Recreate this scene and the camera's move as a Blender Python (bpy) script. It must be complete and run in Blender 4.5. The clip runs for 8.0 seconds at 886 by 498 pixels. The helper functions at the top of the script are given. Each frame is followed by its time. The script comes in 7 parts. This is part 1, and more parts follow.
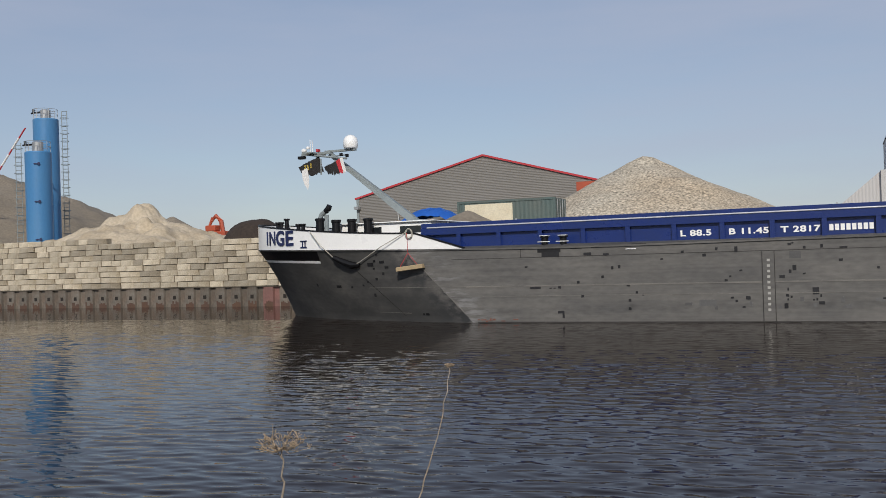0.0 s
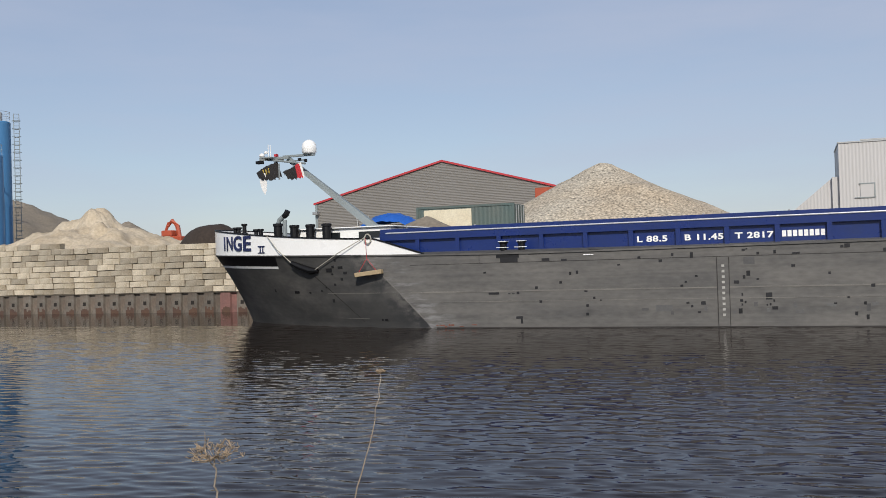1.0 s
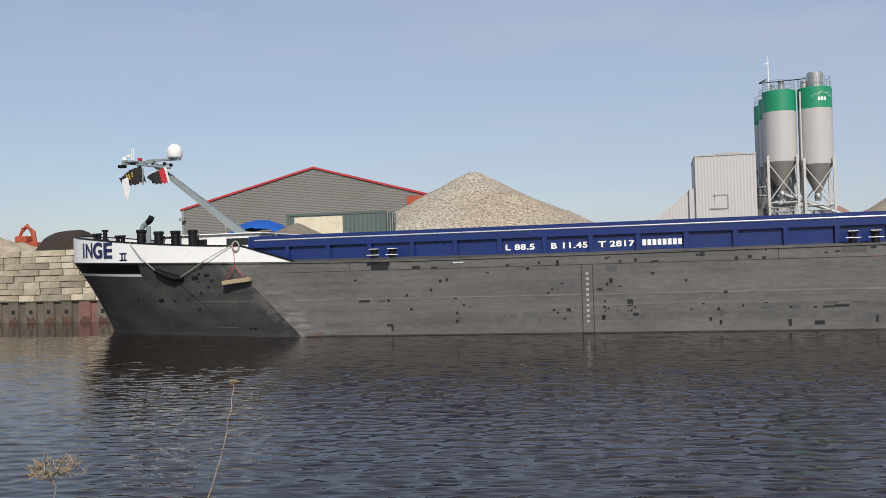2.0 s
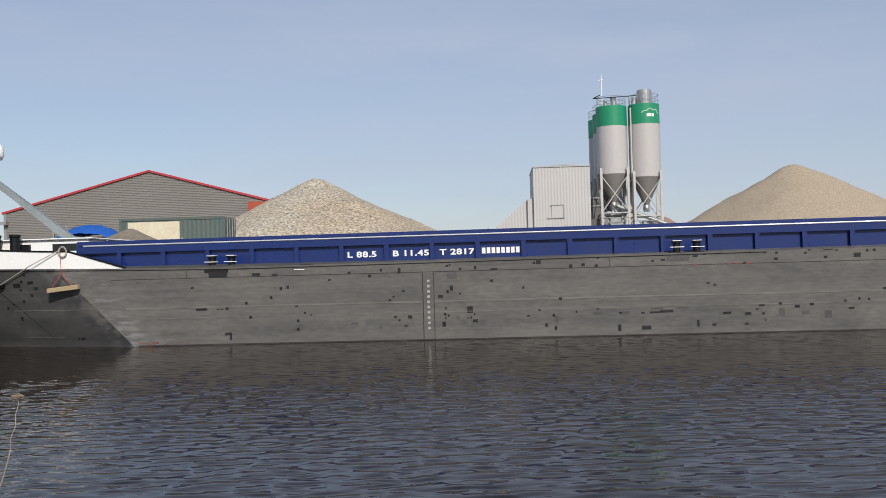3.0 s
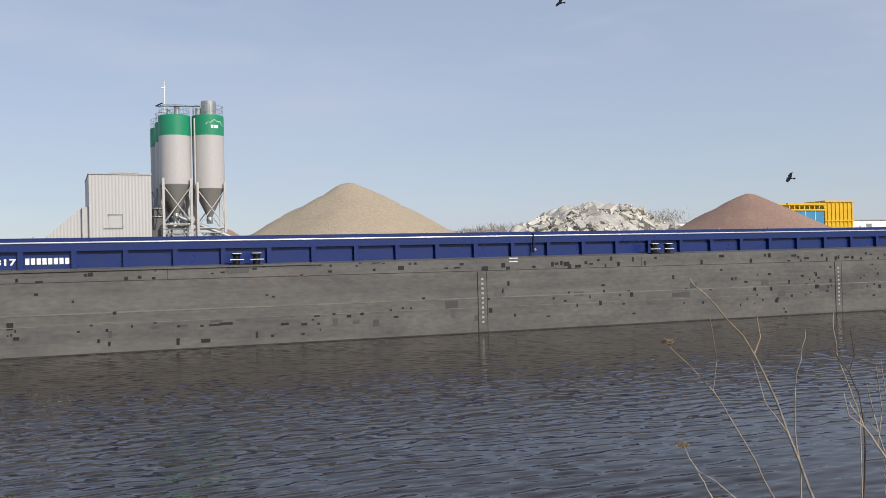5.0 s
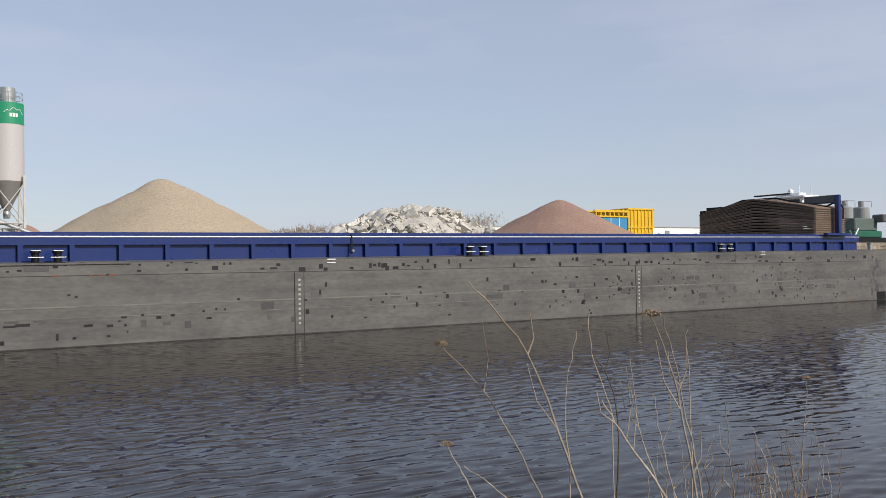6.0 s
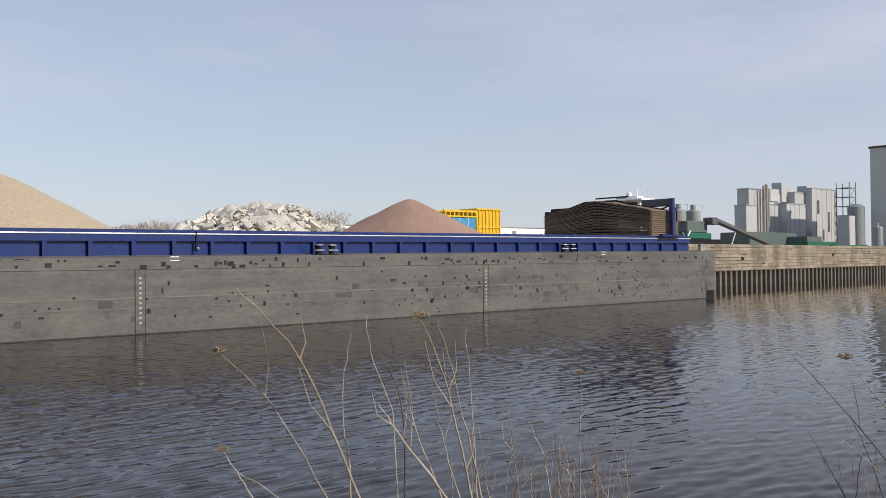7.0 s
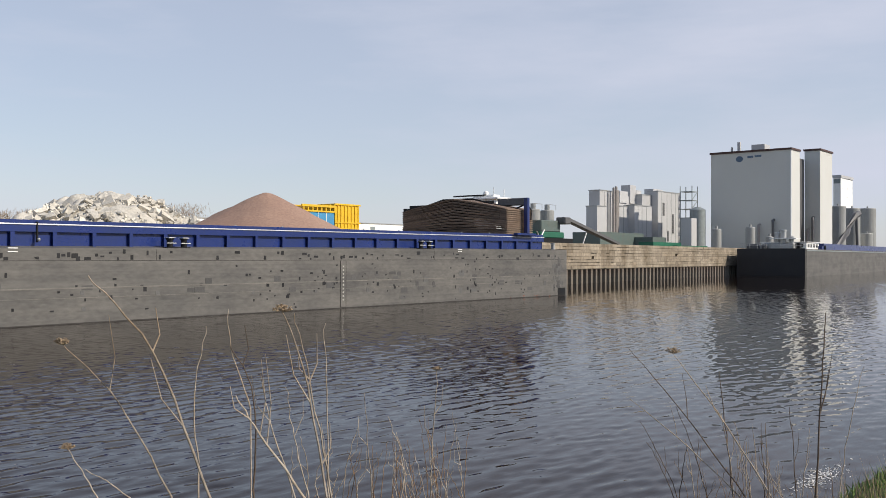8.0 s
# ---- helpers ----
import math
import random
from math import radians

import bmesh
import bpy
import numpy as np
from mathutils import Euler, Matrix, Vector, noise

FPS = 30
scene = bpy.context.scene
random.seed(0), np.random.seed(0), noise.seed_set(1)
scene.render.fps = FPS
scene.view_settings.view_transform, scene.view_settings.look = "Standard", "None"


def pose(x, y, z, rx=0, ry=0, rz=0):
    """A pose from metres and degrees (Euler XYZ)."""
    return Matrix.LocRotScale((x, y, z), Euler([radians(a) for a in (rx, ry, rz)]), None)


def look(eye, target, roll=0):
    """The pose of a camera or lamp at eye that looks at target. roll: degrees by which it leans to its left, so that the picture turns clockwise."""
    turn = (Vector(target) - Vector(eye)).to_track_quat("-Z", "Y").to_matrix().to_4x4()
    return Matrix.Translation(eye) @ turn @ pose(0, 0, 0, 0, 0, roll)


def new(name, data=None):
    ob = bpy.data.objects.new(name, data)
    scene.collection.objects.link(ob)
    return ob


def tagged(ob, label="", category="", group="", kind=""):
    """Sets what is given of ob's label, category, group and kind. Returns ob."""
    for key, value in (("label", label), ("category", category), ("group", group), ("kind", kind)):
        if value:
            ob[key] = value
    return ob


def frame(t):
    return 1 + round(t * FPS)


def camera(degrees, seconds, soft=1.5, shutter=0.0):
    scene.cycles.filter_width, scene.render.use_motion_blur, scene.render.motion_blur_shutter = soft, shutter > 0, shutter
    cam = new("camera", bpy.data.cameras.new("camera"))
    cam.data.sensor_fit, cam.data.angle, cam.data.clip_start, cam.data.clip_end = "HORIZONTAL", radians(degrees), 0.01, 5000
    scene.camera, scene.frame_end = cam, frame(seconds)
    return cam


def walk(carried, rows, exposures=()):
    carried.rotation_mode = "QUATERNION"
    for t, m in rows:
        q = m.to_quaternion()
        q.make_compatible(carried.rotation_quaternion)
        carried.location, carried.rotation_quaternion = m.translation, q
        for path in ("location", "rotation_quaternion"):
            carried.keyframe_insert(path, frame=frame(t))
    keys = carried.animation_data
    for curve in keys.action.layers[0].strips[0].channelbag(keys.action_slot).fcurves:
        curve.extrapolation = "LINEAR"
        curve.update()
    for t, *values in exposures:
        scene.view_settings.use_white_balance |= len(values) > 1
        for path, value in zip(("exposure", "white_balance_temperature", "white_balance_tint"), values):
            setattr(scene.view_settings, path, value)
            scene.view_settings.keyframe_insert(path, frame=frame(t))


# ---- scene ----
# The x axis runs along the barge from bow to stern, y points across the canal to the far quay; z = 0 is the water.
cam = camera(50.4, 8.0, soft=0.9)
HEIGHT = 2.79
ARM = 0.38             # the camera swings round at arm's length
# seconds, yaw, pitch, roll
TURNS = [
    (0.0, 23.05, 0.41, 1.81), (0.2, 22.88, 0.58, 1.80), (0.3, 22.75, 0.67, 1.80), (0.4, 22.56, 0.65, 1.79), (0.5, 22.38, 0.60, 1.79),
    (0.6, 22.12, 0.43, 1.79), (0.7, 21.80, 0.36, 1.78), (0.8, 21.33, 0.43, 1.78), (0.9, 20.95, 0.58, 1.77), (1.0, 20.57, 0.67, 1.77), (1.2, 19.34, 0.68, 1.75),
    (2.3, 10.27, 1.02, 1.66), (2.5, 8.60, 1.06, 1.63), (3.0, 3.29, 1.08, 1.56), (3.5, -2.52, 1.53, 1.12),
    (4.0, -9.35, 1.51, 1.35), (4.5, -15.70, 1.23, 1.39), (5.0, -22.76, 1.13, 1.48), (5.2, -25.05, 1.22, 1.32),
    (6.3, -36.65, 0.95, 0.87), (6.5, -38.46, 1.02, 0.86), (7.0, -42.77, 0.77, 0.66), (7.5, -46.94, 0.61, 0.23),
    (8.0, -51.35, 0.48, -0.09)]


def eye_at(yaw):
    return (-ARM * math.sin(radians(yaw)) - 0.11, ARM * math.cos(radians(yaw)) - 0.365, HEIGHT)


walk(cam, [(t, pose(*eye_at(y), 90 + p, r, y)) for t, y, p, r in TURNS],
     exposures=[(0.0, -0.25, 6420, 10), (0.5, -0.17, 6420, 10), (1.0, -0.06, 6420, 10), (2.5, -0.05, 6450, 10), (4.5, 0.05, 6480, 10), (6.5, 0.16, 6650, 10), (8.0, 0.28, 6800, 10)])

# ---- light ----
SUN_EL, SUN_SIDE = 35.0, 20.0          # degrees up; degrees from straight behind the viewer towards +x
world = bpy.data.worlds.new("sky")
scene.world = world
world.use_nodes = True
wn, wl = world.node_tree.nodes, world.node_tree.links
wn.clear()
sky = wn.new("ShaderNodeTexSky")
sky.sky_type, sky.sun_disc = "NISHITA", False
sun_dir = Vector((math.sin(radians(SUN_SIDE)) * math.cos(radians(SUN_EL)), -math.cos(radians(SUN_SIDE)) * math.cos(radians(SUN_EL)), math.sin(radians(SUN_EL))))
sky.sun_elevation = radians(SUN_EL)
sky.sun_rotation = math.atan2(sun_dir.x, sun_dir.y)
sky.air_density, sky.dust_density, sky.ozone_density, sky.altitude = 1.0, 0.55, 2.2, 0
# thin streaks of high cloud
tc = wn.new("ShaderNodeTexCoord")
mp = wn.new("ShaderNodeMapping")
mp.inputs["Scale"].default_value = (1.4, 1.4, 7.0)
mp.inputs["Rotation"].default_value = (0.1, 0.06, 0.0)
cn = wn.new("ShaderNodeTexNoise")
cn.inputs["Scale"].default_value, cn.inputs["Detail"].default_value, cn.inputs["Roughness"].default_value = 1.6, 6.0, 0.55
cr = wn.new("ShaderNodeMapRange")
cr.inputs["From Min"].default_value, cr.inputs["From Max"].default_value = 0.40, 0.72
cr.inputs["To Min"].default_value, cr.inputs["To Max"].default_value = 0.50, 0.84
cm = wn.new("ShaderNodeMix")
cm.data_type = "RGBA"
cm.inputs["B"].default_value = (5.05, 5.46, 6.75, 1)
bg = wn.new("ShaderNodeBackground")
bg.inputs["Strength"].default_value = 0.10
wo = wn.new("ShaderNodeOutputWorld")
wl.new(tc.outputs["Generated"], mp.inputs["Vector"])
wl.new(mp.outputs["Vector"], cn.inputs["Vector"])
wl.new(cn.outputs["Fac"], cr.inputs["Value"])
# the veil is thick towards the horizon and thins out overhead
sx = wn.new("ShaderNodeSeparateXYZ")
hz = wn.new("ShaderNodeMapRange")
hz.interpolation_type = "SMOOTHSTEP"
hz.inputs["From Min"].default_value, hz.inputs["From Max"].default_value = 0.24, 0.62
hz.inputs["To Min"].default_value, hz.inputs["To Max"].default_value = 1.0, 0.12
cf = wn.new("ShaderNodeMath")
cf.operation = "MULTIPLY"
wl.new(tc.outputs["Generated"], sx.inputs["Vector"])
wl.new(sx.outputs["Z"], hz.inputs["Value"])
wl.new(cr.outputs["Result"], cf.inputs[0])
wl.new(hz.outputs["Result"], cf.inputs[1])
# and it thickens towards +x
ax = wn.new("ShaderNodeMapRange")
ax.inputs["From Min"].default_value, ax.inputs["From Max"].default_value = -0.3, 0.95
ax.inputs["To Min"].default_value, ax.inputs["To Max"].default_value = 0.88, 1.18
cg = wn.new("ShaderNodeMath")
cg.operation, cg.use_clamp = "MULTIPLY", True
wl.new(sx.outputs["X"], ax.inputs["Value"])
wl.new(cf.outputs["Value"], cg.inputs[0])
wl.new(ax.outputs["Result"], cg.inputs[1])
wl.new(cg.outputs["Value"], cm.inputs["Factor"])
wl.new(sky.outputs["Color"], cm.inputs["A"])
wl.new(cm.outputs["Result"], bg.inputs["Color"])
wl.new(bg.outputs["Background"], wo.inputs["Surface"])
sun = new("sun", bpy.data.lights.new("sun", "SUN"))
sun.data.energy, sun.data.angle, sun.data.color = 3.7, radians(0.6), (1.0, 0.93, 0.83)
sun.matrix_world = look(sun_dir * 200, (0, 0, 0))


# ---- materials ----
def material(name, color, rough=0.6, metal=0.0, second=None, scale=0.5, fine=12.0, vary=0.35, grain=0.12, bump=0.15, bump_scale=None,
             stretch=(1, 1, 1), rnd=0.0, island=0.0, specular=0.5, coat=0.0):
    """Base colour with large stains towards `second`, fine grain, relief and, where asked for, a shade of its own for each object or piece."""
    m = bpy.data.materials.new(name)
    m.use_nodes = True
    n, l = m.node_tree.nodes, m.node_tree.links
    b = n["Principled BSDF"]
    b.inputs["Metallic"].default_value = metal
    b.inputs["Specular IOR Level"].default_value = specular
    b.inputs["Coat Weight"].default_value = coat
    co = n.new("ShaderNodeTexCoord")
    ma = n.new("ShaderNodeMapping")
    ma.inputs["Scale"].default_value = stretch
    l.new(co.outputs["Object"], ma.inputs["Vector"])
    big = n.new("ShaderNodeTexNoise")
    big.inputs["Scale"].default_value, big.inputs["Detail"].default_value, big.inputs["Roughness"].default_value = scale, 5, 0.6
    small = n.new("ShaderNodeTexNoise")
    small.inputs["Scale"].default_value, small.inputs["Detail"].default_value = fine, 4
    for t in (big, small):
        l.new(ma.outputs["Vector"], t.inputs["Vector"])
    c2 = second or tuple(c * 0.6 for c in color)
    r = n.new("ShaderNodeMapRange")
    r.inputs["From Min"].default_value, r.inputs["From Max"].default_value = 0.35, 0.68
    r.inputs["To Max"].default_value = vary
    l.new(big.outputs["Fac"], r.inputs["Value"])
    mx = n.new("ShaderNodeMix")
    mx.data_type = "RGBA"
    mx.inputs["A"].default_value, mx.inputs["B"].default_value = (*color, 1), (*c2, 1)
    l.new(r.outputs["Result"], mx.inputs["Factor"])
    g = n.new("ShaderNodeMapRange")
    g.inputs["From Min"].default_value, g.inputs["From Max"].default_value = 0.25, 0.75
    g.inputs["To Min"].default_value, g.inputs["To Max"].default_value = 1 - grain, 1 + grain
    l.new(small.outputs["Fac"], g.inputs["Value"])
    value = g.outputs["Result"]
    for amount, kind, socket in ((rnd, "ShaderNodeObjectInfo", "Random"), (island, "ShaderNodeNewGeometry", "Random Per Island")):
        if amount:
            o = n.new(kind)
            k = n.new("ShaderNodeMapRange")
            k.inputs["To Min"].default_value, k.inputs["To Max"].default_value = 1 - amount, 1 + amount
            l.new(o.outputs[socket], k.inputs["Value"])
            mu = n.new("ShaderNodeMath")
            mu.operation = "MULTIPLY"
            l.new(value, mu.inputs[0])
            l.new(k.outputs["Result"], mu.inputs[1])
            value = mu.outputs["Value"]
    sc = n.new("ShaderNodeVectorMath")
    sc.operation = "SCALE"
    l.new(mx.outputs["Result"], sc.inputs[0])
    l.new(value, sc.inputs["Scale"])
    l.new(sc.outputs["Vector"], b.inputs["Base Color"])
    rr = n.new("ShaderNodeMapRange")
    rr.inputs["To Min"].default_value, rr.inputs["To Max"].default_value = max(rough - 0.12, 0.02), min(rough + 0.12, 1)
    l.new(big.outputs["Fac"], rr.inputs["Value"])
    l.new(rr.outputs["Result"], b.inputs["Roughness"])
    if bump:
        bt = small
        if bump_scale:
            bt = n.new("ShaderNodeTexNoise")
            bt.inputs["Scale"].default_value, bt.inputs["Detail"].default_value = bump_scale, 4
            l.new(ma.outputs["Vector"], bt.inputs["Vector"])
        bp = n.new("ShaderNodeBump")
        bp.inputs["Strength"].default_value, bp.inputs["Distance"].default_value = bump, 0.05
        l.new(bt.outputs["Fac"], bp.inputs["Height"])
        l.new(bp.outputs["Normal"], b.inputs["Normal"])
    return m


def water_material():
    m = bpy.data.materials.new("canal water")
    m.use_nodes = True
    n, l = m.node_tree.nodes, m.node_tree.links
    b = n["Principled BSDF"]
    b.inputs["Base Color"].default_value = (0.0150, 0.0080, 0.0040, 1)
    b.inputs["Roughness"].default_value = 0.015
    b.inputs["IOR"].default_value = 1.24
    co = n.new("ShaderNodeTexCoord")
    height = None
    for scale, stretch, turn, detail, amount, ridged in ((2.0, (0.45, 1.3, 1), 0.06, 2, 0.006, True), (4.4, (0.5, 1.35, 1), -0.05, 2, 0.003, True)):
        ma = n.new("ShaderNodeMapping")
        ma.inputs["Scale"].default_value = stretch
        ma.inputs["Rotation"].default_value = (0, 0, turn)
        t = n.new("ShaderNodeTexNoise")
        t.inputs["Scale"].default_value, t.inputs["Detail"].default_value, t.inputs["Roughness"].default_value = scale, detail, 0.5
        l.new(co.outputs["Object"], ma.inputs["Vector"])
        l.new(ma.outputs["Vector"], t.inputs["Vector"])
        out = t.outputs["Fac"]
        if ridged:
            for op, other in (("SUBTRACT", 0.5), ("ABSOLUTE", 0.0), ("MULTIPLY", -1.6), ("SMOOTH_MIN", -0.03)):
                k = n.new("ShaderNodeMath")
                k.operation = op
                k.inputs[1].default_value = other
                if op == "SMOOTH_MIN":
                    k.inputs[2].default_value = 0.06
                l.new(out, k.inputs[0])
                out = k.outputs["Value"]
        mu = n.new("ShaderNodeMath")
        mu.operation = "MULTIPLY_ADD"
        mu.inputs[1].default_value = amount
        mu.inputs[2].default_value = 0.0
        l.new(out, mu.inputs[0])
        if height:
            l.new(height, mu.inputs[2])
        height = mu.outputs["Value"]
    bp = n.new("ShaderNodeBump")
    bp.inputs["Strength"].default_value, bp.inputs["Distance"].default_value = 1.0, 1.0
    l.new(height, bp.inputs["Height"])
    l.new(bp.outputs["Normal"], b.inputs["Normal"])
    return m


def hull_material(name, color, second, pale):
    """Worn tar-grey hull paint: long horizontal rub marks, blotches and a pale chalky bloom."""
    m = material(name, color, rough=0.62, second=second, scale=0.75, fine=7.0, vary=0.95, grain=0.22, bump=0.12, stretch=(0.45, 1, 1.1))
    n, l = m.node_tree.nodes, m.node_tree.links
    b = n["Principled BSDF"]
    src = b.inputs["Base Color"].links[0].from_socket
    co = n.new("ShaderNodeTexCoord")
    ma = n.new("ShaderNodeMapping")
    ma.inputs["Scale"].default_value = (0.035, 0.3, 2.6)
    t = n.new("ShaderNodeTexNoise")
    t.inputs["Scale"].default_value, t.inputs["Detail"].default_value, t.inputs["Roughness"].default_value = 1.0, 6, 0.65
    r = n.new("ShaderNodeMapRange")
    r.inputs["From Min"].default_value, r.inputs["From Max"].default_value, r.inputs["To Max"].default_value = 0.42, 0.78, 0.5
    mx = n.new("ShaderNodeMix")
    mx.data_type = "RGBA"
    mx.inputs["B"].default_value = (*pale, 1)
    l.new(co.outputs["Object"], ma.inputs["Vector"])
    l.new(ma.outputs["Vector"], t.inputs["Vector"])
    l.new(t.outputs["Fac"], r.inputs["Value"])
    l.new(r.outputs["Result"], mx.inputs["Factor"])
    l.new(src, mx.inputs["A"])
    # rubbed tar before the slanting fold behind the bow and chalk after it, over shade tinted onto the bow
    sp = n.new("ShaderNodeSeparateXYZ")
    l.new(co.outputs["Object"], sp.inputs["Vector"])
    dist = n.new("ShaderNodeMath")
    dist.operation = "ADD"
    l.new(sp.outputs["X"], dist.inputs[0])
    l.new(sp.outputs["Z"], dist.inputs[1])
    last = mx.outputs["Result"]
    # the first tint stands in for shade on the plates that turn away
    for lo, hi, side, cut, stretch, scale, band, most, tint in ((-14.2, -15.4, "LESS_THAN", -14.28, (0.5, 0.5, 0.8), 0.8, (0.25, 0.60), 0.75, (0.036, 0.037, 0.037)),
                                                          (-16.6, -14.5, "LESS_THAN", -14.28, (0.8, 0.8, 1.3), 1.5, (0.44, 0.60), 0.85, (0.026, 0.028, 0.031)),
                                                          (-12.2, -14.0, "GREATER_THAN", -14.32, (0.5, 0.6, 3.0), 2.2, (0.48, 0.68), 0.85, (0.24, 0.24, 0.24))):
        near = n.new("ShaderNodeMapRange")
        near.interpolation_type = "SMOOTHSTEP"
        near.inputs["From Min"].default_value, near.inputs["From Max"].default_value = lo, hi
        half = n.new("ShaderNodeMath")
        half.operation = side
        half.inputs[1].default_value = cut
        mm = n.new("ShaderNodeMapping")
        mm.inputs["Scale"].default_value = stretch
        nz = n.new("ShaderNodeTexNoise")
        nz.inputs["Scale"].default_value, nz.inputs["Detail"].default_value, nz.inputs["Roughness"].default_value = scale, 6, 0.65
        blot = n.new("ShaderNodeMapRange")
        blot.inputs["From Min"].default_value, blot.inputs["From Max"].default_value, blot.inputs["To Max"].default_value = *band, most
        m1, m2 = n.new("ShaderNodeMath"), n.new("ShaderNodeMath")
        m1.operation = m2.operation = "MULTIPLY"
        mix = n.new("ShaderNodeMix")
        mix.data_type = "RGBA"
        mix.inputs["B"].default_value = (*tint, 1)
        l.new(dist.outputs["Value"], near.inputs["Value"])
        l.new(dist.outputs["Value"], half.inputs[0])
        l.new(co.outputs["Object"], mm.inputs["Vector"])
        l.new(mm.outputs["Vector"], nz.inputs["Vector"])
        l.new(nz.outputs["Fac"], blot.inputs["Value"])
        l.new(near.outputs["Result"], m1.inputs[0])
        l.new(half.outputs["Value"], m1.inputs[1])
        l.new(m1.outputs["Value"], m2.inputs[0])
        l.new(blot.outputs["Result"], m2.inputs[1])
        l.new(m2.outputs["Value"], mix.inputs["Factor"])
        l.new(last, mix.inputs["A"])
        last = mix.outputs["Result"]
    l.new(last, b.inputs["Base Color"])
    return m


M_WATER = water_material()
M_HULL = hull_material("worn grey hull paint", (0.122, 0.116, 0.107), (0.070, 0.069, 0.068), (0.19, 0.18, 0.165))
M_PATCH = material("fresh black paint patch", (0.020, 0.020, 0.022), specular=0.3, rough=0.55, vary=0.3, island=0.3)
M_PATCH2 = material("faded grey paint patch", (0.086, 0.085, 0.084), rough=0.6, vary=0.3, island=0.35)
M_MARK = material("chalky white mark", (0.42, 0.41, 0.38), rough=0.8, vary=0.5, scale=6)
M_PALE_LINE = material("pale worn strake edge", (0.185, 0.175, 0.155), rough=0.75, second=(0.11, 0.105, 0.10), scale=1.2, vary=0.9, stretch=(0.5, 1, 1))
# pale colour stands in for the gloss highlight along the rail
M_RAIL = material("worn rail with painted shine", (0.72, 0.72, 0.74), rough=0.3, metal=0.3, scale=1.2, vary=0.5)
M_PILE_HOLE = material("dark drain hole", (0.02, 0.016, 0.013), rough=0.9)
M_SEAM = material("dark weld seam", (0.035, 0.032, 0.03), rough=0.8)
M_RUST = material("red primer at the waterline", (0.23, 0.075, 0.045), rough=0.8, second=(0.08, 0.05, 0.04), scale=2.0, vary=0.9)
M_SHIP_WHITE = material("white ship paint", (0.88, 0.88, 0.86), rough=0.3, second=(0.74, 0.73, 0.69), scale=0.8, vary=0.25, grain=0.03, bump=0.03)
M_SHIP_BLUE = material("deep blue ship paint", (0.011, 0.028, 0.150), rough=0.30, second=(0.013, 0.028, 0.105), scale=0.9, vary=0.6, grain=0.08, bump=0.04)
M_BLACK = material("black paint", (0.006, 0.006, 0.007), rough=0.5, vary=0.3, specular=0.3)
M_TAR = material("weathered tar paint", (0.020, 0.020, 0.023), rough=0.6, second=(0.032, 0.030, 0.030), scale=0.6, vary=0.8)
M_NAVY = material("navy lettering", (0.012, 0.02, 0.085), rough=0.5)
M_GREY_STEEL = material("grey painted steel", (0.25, 0.285, 0.29), rough=0.5, second=(0.17, 0.19, 0.19), scale=1.5, vary=0.5)
M_GALV = material("galvanised steel", (0.45, 0.46, 0.46), rough=0.45, metal=0.6, scale=2.0, vary=0.4)
M_ROPE = material("pale mooring rope", (0.42, 0.40, 0.34), rough=0.9, fine=40, grain=0.3)
M_WOOD = material("weathered board", (0.42, 0.32, 0.19), rough=0.8, fine=20, stretch=(1, 8, 8), grain=0.3)
M_GLASS_DARK = material("dark window glass", (0.015, 0.018, 0.02), rough=0.08, vary=0.1, bump=0)
M_CONCRETE = material("weathered concrete slab", (0.50, 0.445, 0.35), rough=0.9, second=(0.30, 0.245, 0.165), scale=1.0, fine=9, vary=0.9, grain=0.22, bump=0.5, rnd=0.34)
M_CONCRETE_FAR = material("mossy weathered concrete slab", (0.34, 0.29, 0.225), rough=0.9, second=(0.16, 0.125, 0.085), scale=0.5, fine=5, vary=0.9, grain=0.25, bump=0.4, island=0.22, stretch=(1, 1, 0.35))
M_JOINT = material("dark joint soil", (0.10, 0.085, 0.065), rough=0.95)
M_PILE = material("rusty sheet piling", (0.15, 0.14, 0.12), rough=0.85, second=(0.135, 0.09, 0.062), scale=0.9, fine=8, vary=0.9, grain=0.25, bump=0.3, stretch=(1, 1, 0.5), rnd=0.2)
M_PILE_RUST = material("orange rust at the tide line", (0.105, 0.058, 0.037), rough=0.9, second=(0.08, 0.05, 0.04), scale=1.5, vary=0.9)
M_PILE_RED = material("faded red sheet pile", (0.24, 0.115, 0.10), rough=0.85, second=(0.14, 0.085, 0.075), scale=1.2, vary=0.8)
M_YARD = material("sandy yard ground", (0.27, 0.23, 0.17), rough=0.95, second=(0.18, 0.15, 0.11), scale=0.05, fine=2.0, vary=0.7, grain=0.2, bump=0.3)
M_BANK = material("grassy bank earth", (0.10, 0.085, 0.05), rough=0.95, second=(0.06, 0.075, 0.03), scale=0.8, fine=9, vary=0.8, grain=0.3, bump=0.5)
M_CLADDING = material("grey trapezoid cladding", (0.225, 0.215, 0.20), rough=0.5, second=(0.19, 0.18, 0.165), scale=0.15, vary=0.5, grain=0.04, bump=0)
M_RED_TRIM = material("red roof trim", (0.48, 0.045, 0.055), rough=0.5, vary=0.3)
M_ROOF = material("grey metal roof", (0.2, 0.2, 0.2), rough=0.5)
M_CONT = material("green-grey container paint", (0.085, 0.125, 0.118), rough=0.55, second=(0.12, 0.13, 0.115), scale=0.9, vary=0.6)
M_CREAM = material("cream panel", (0.72, 0.66, 0.5), rough=0.6, second=(0.5, 0.4, 0.25), scale=1.2, vary=0.35)
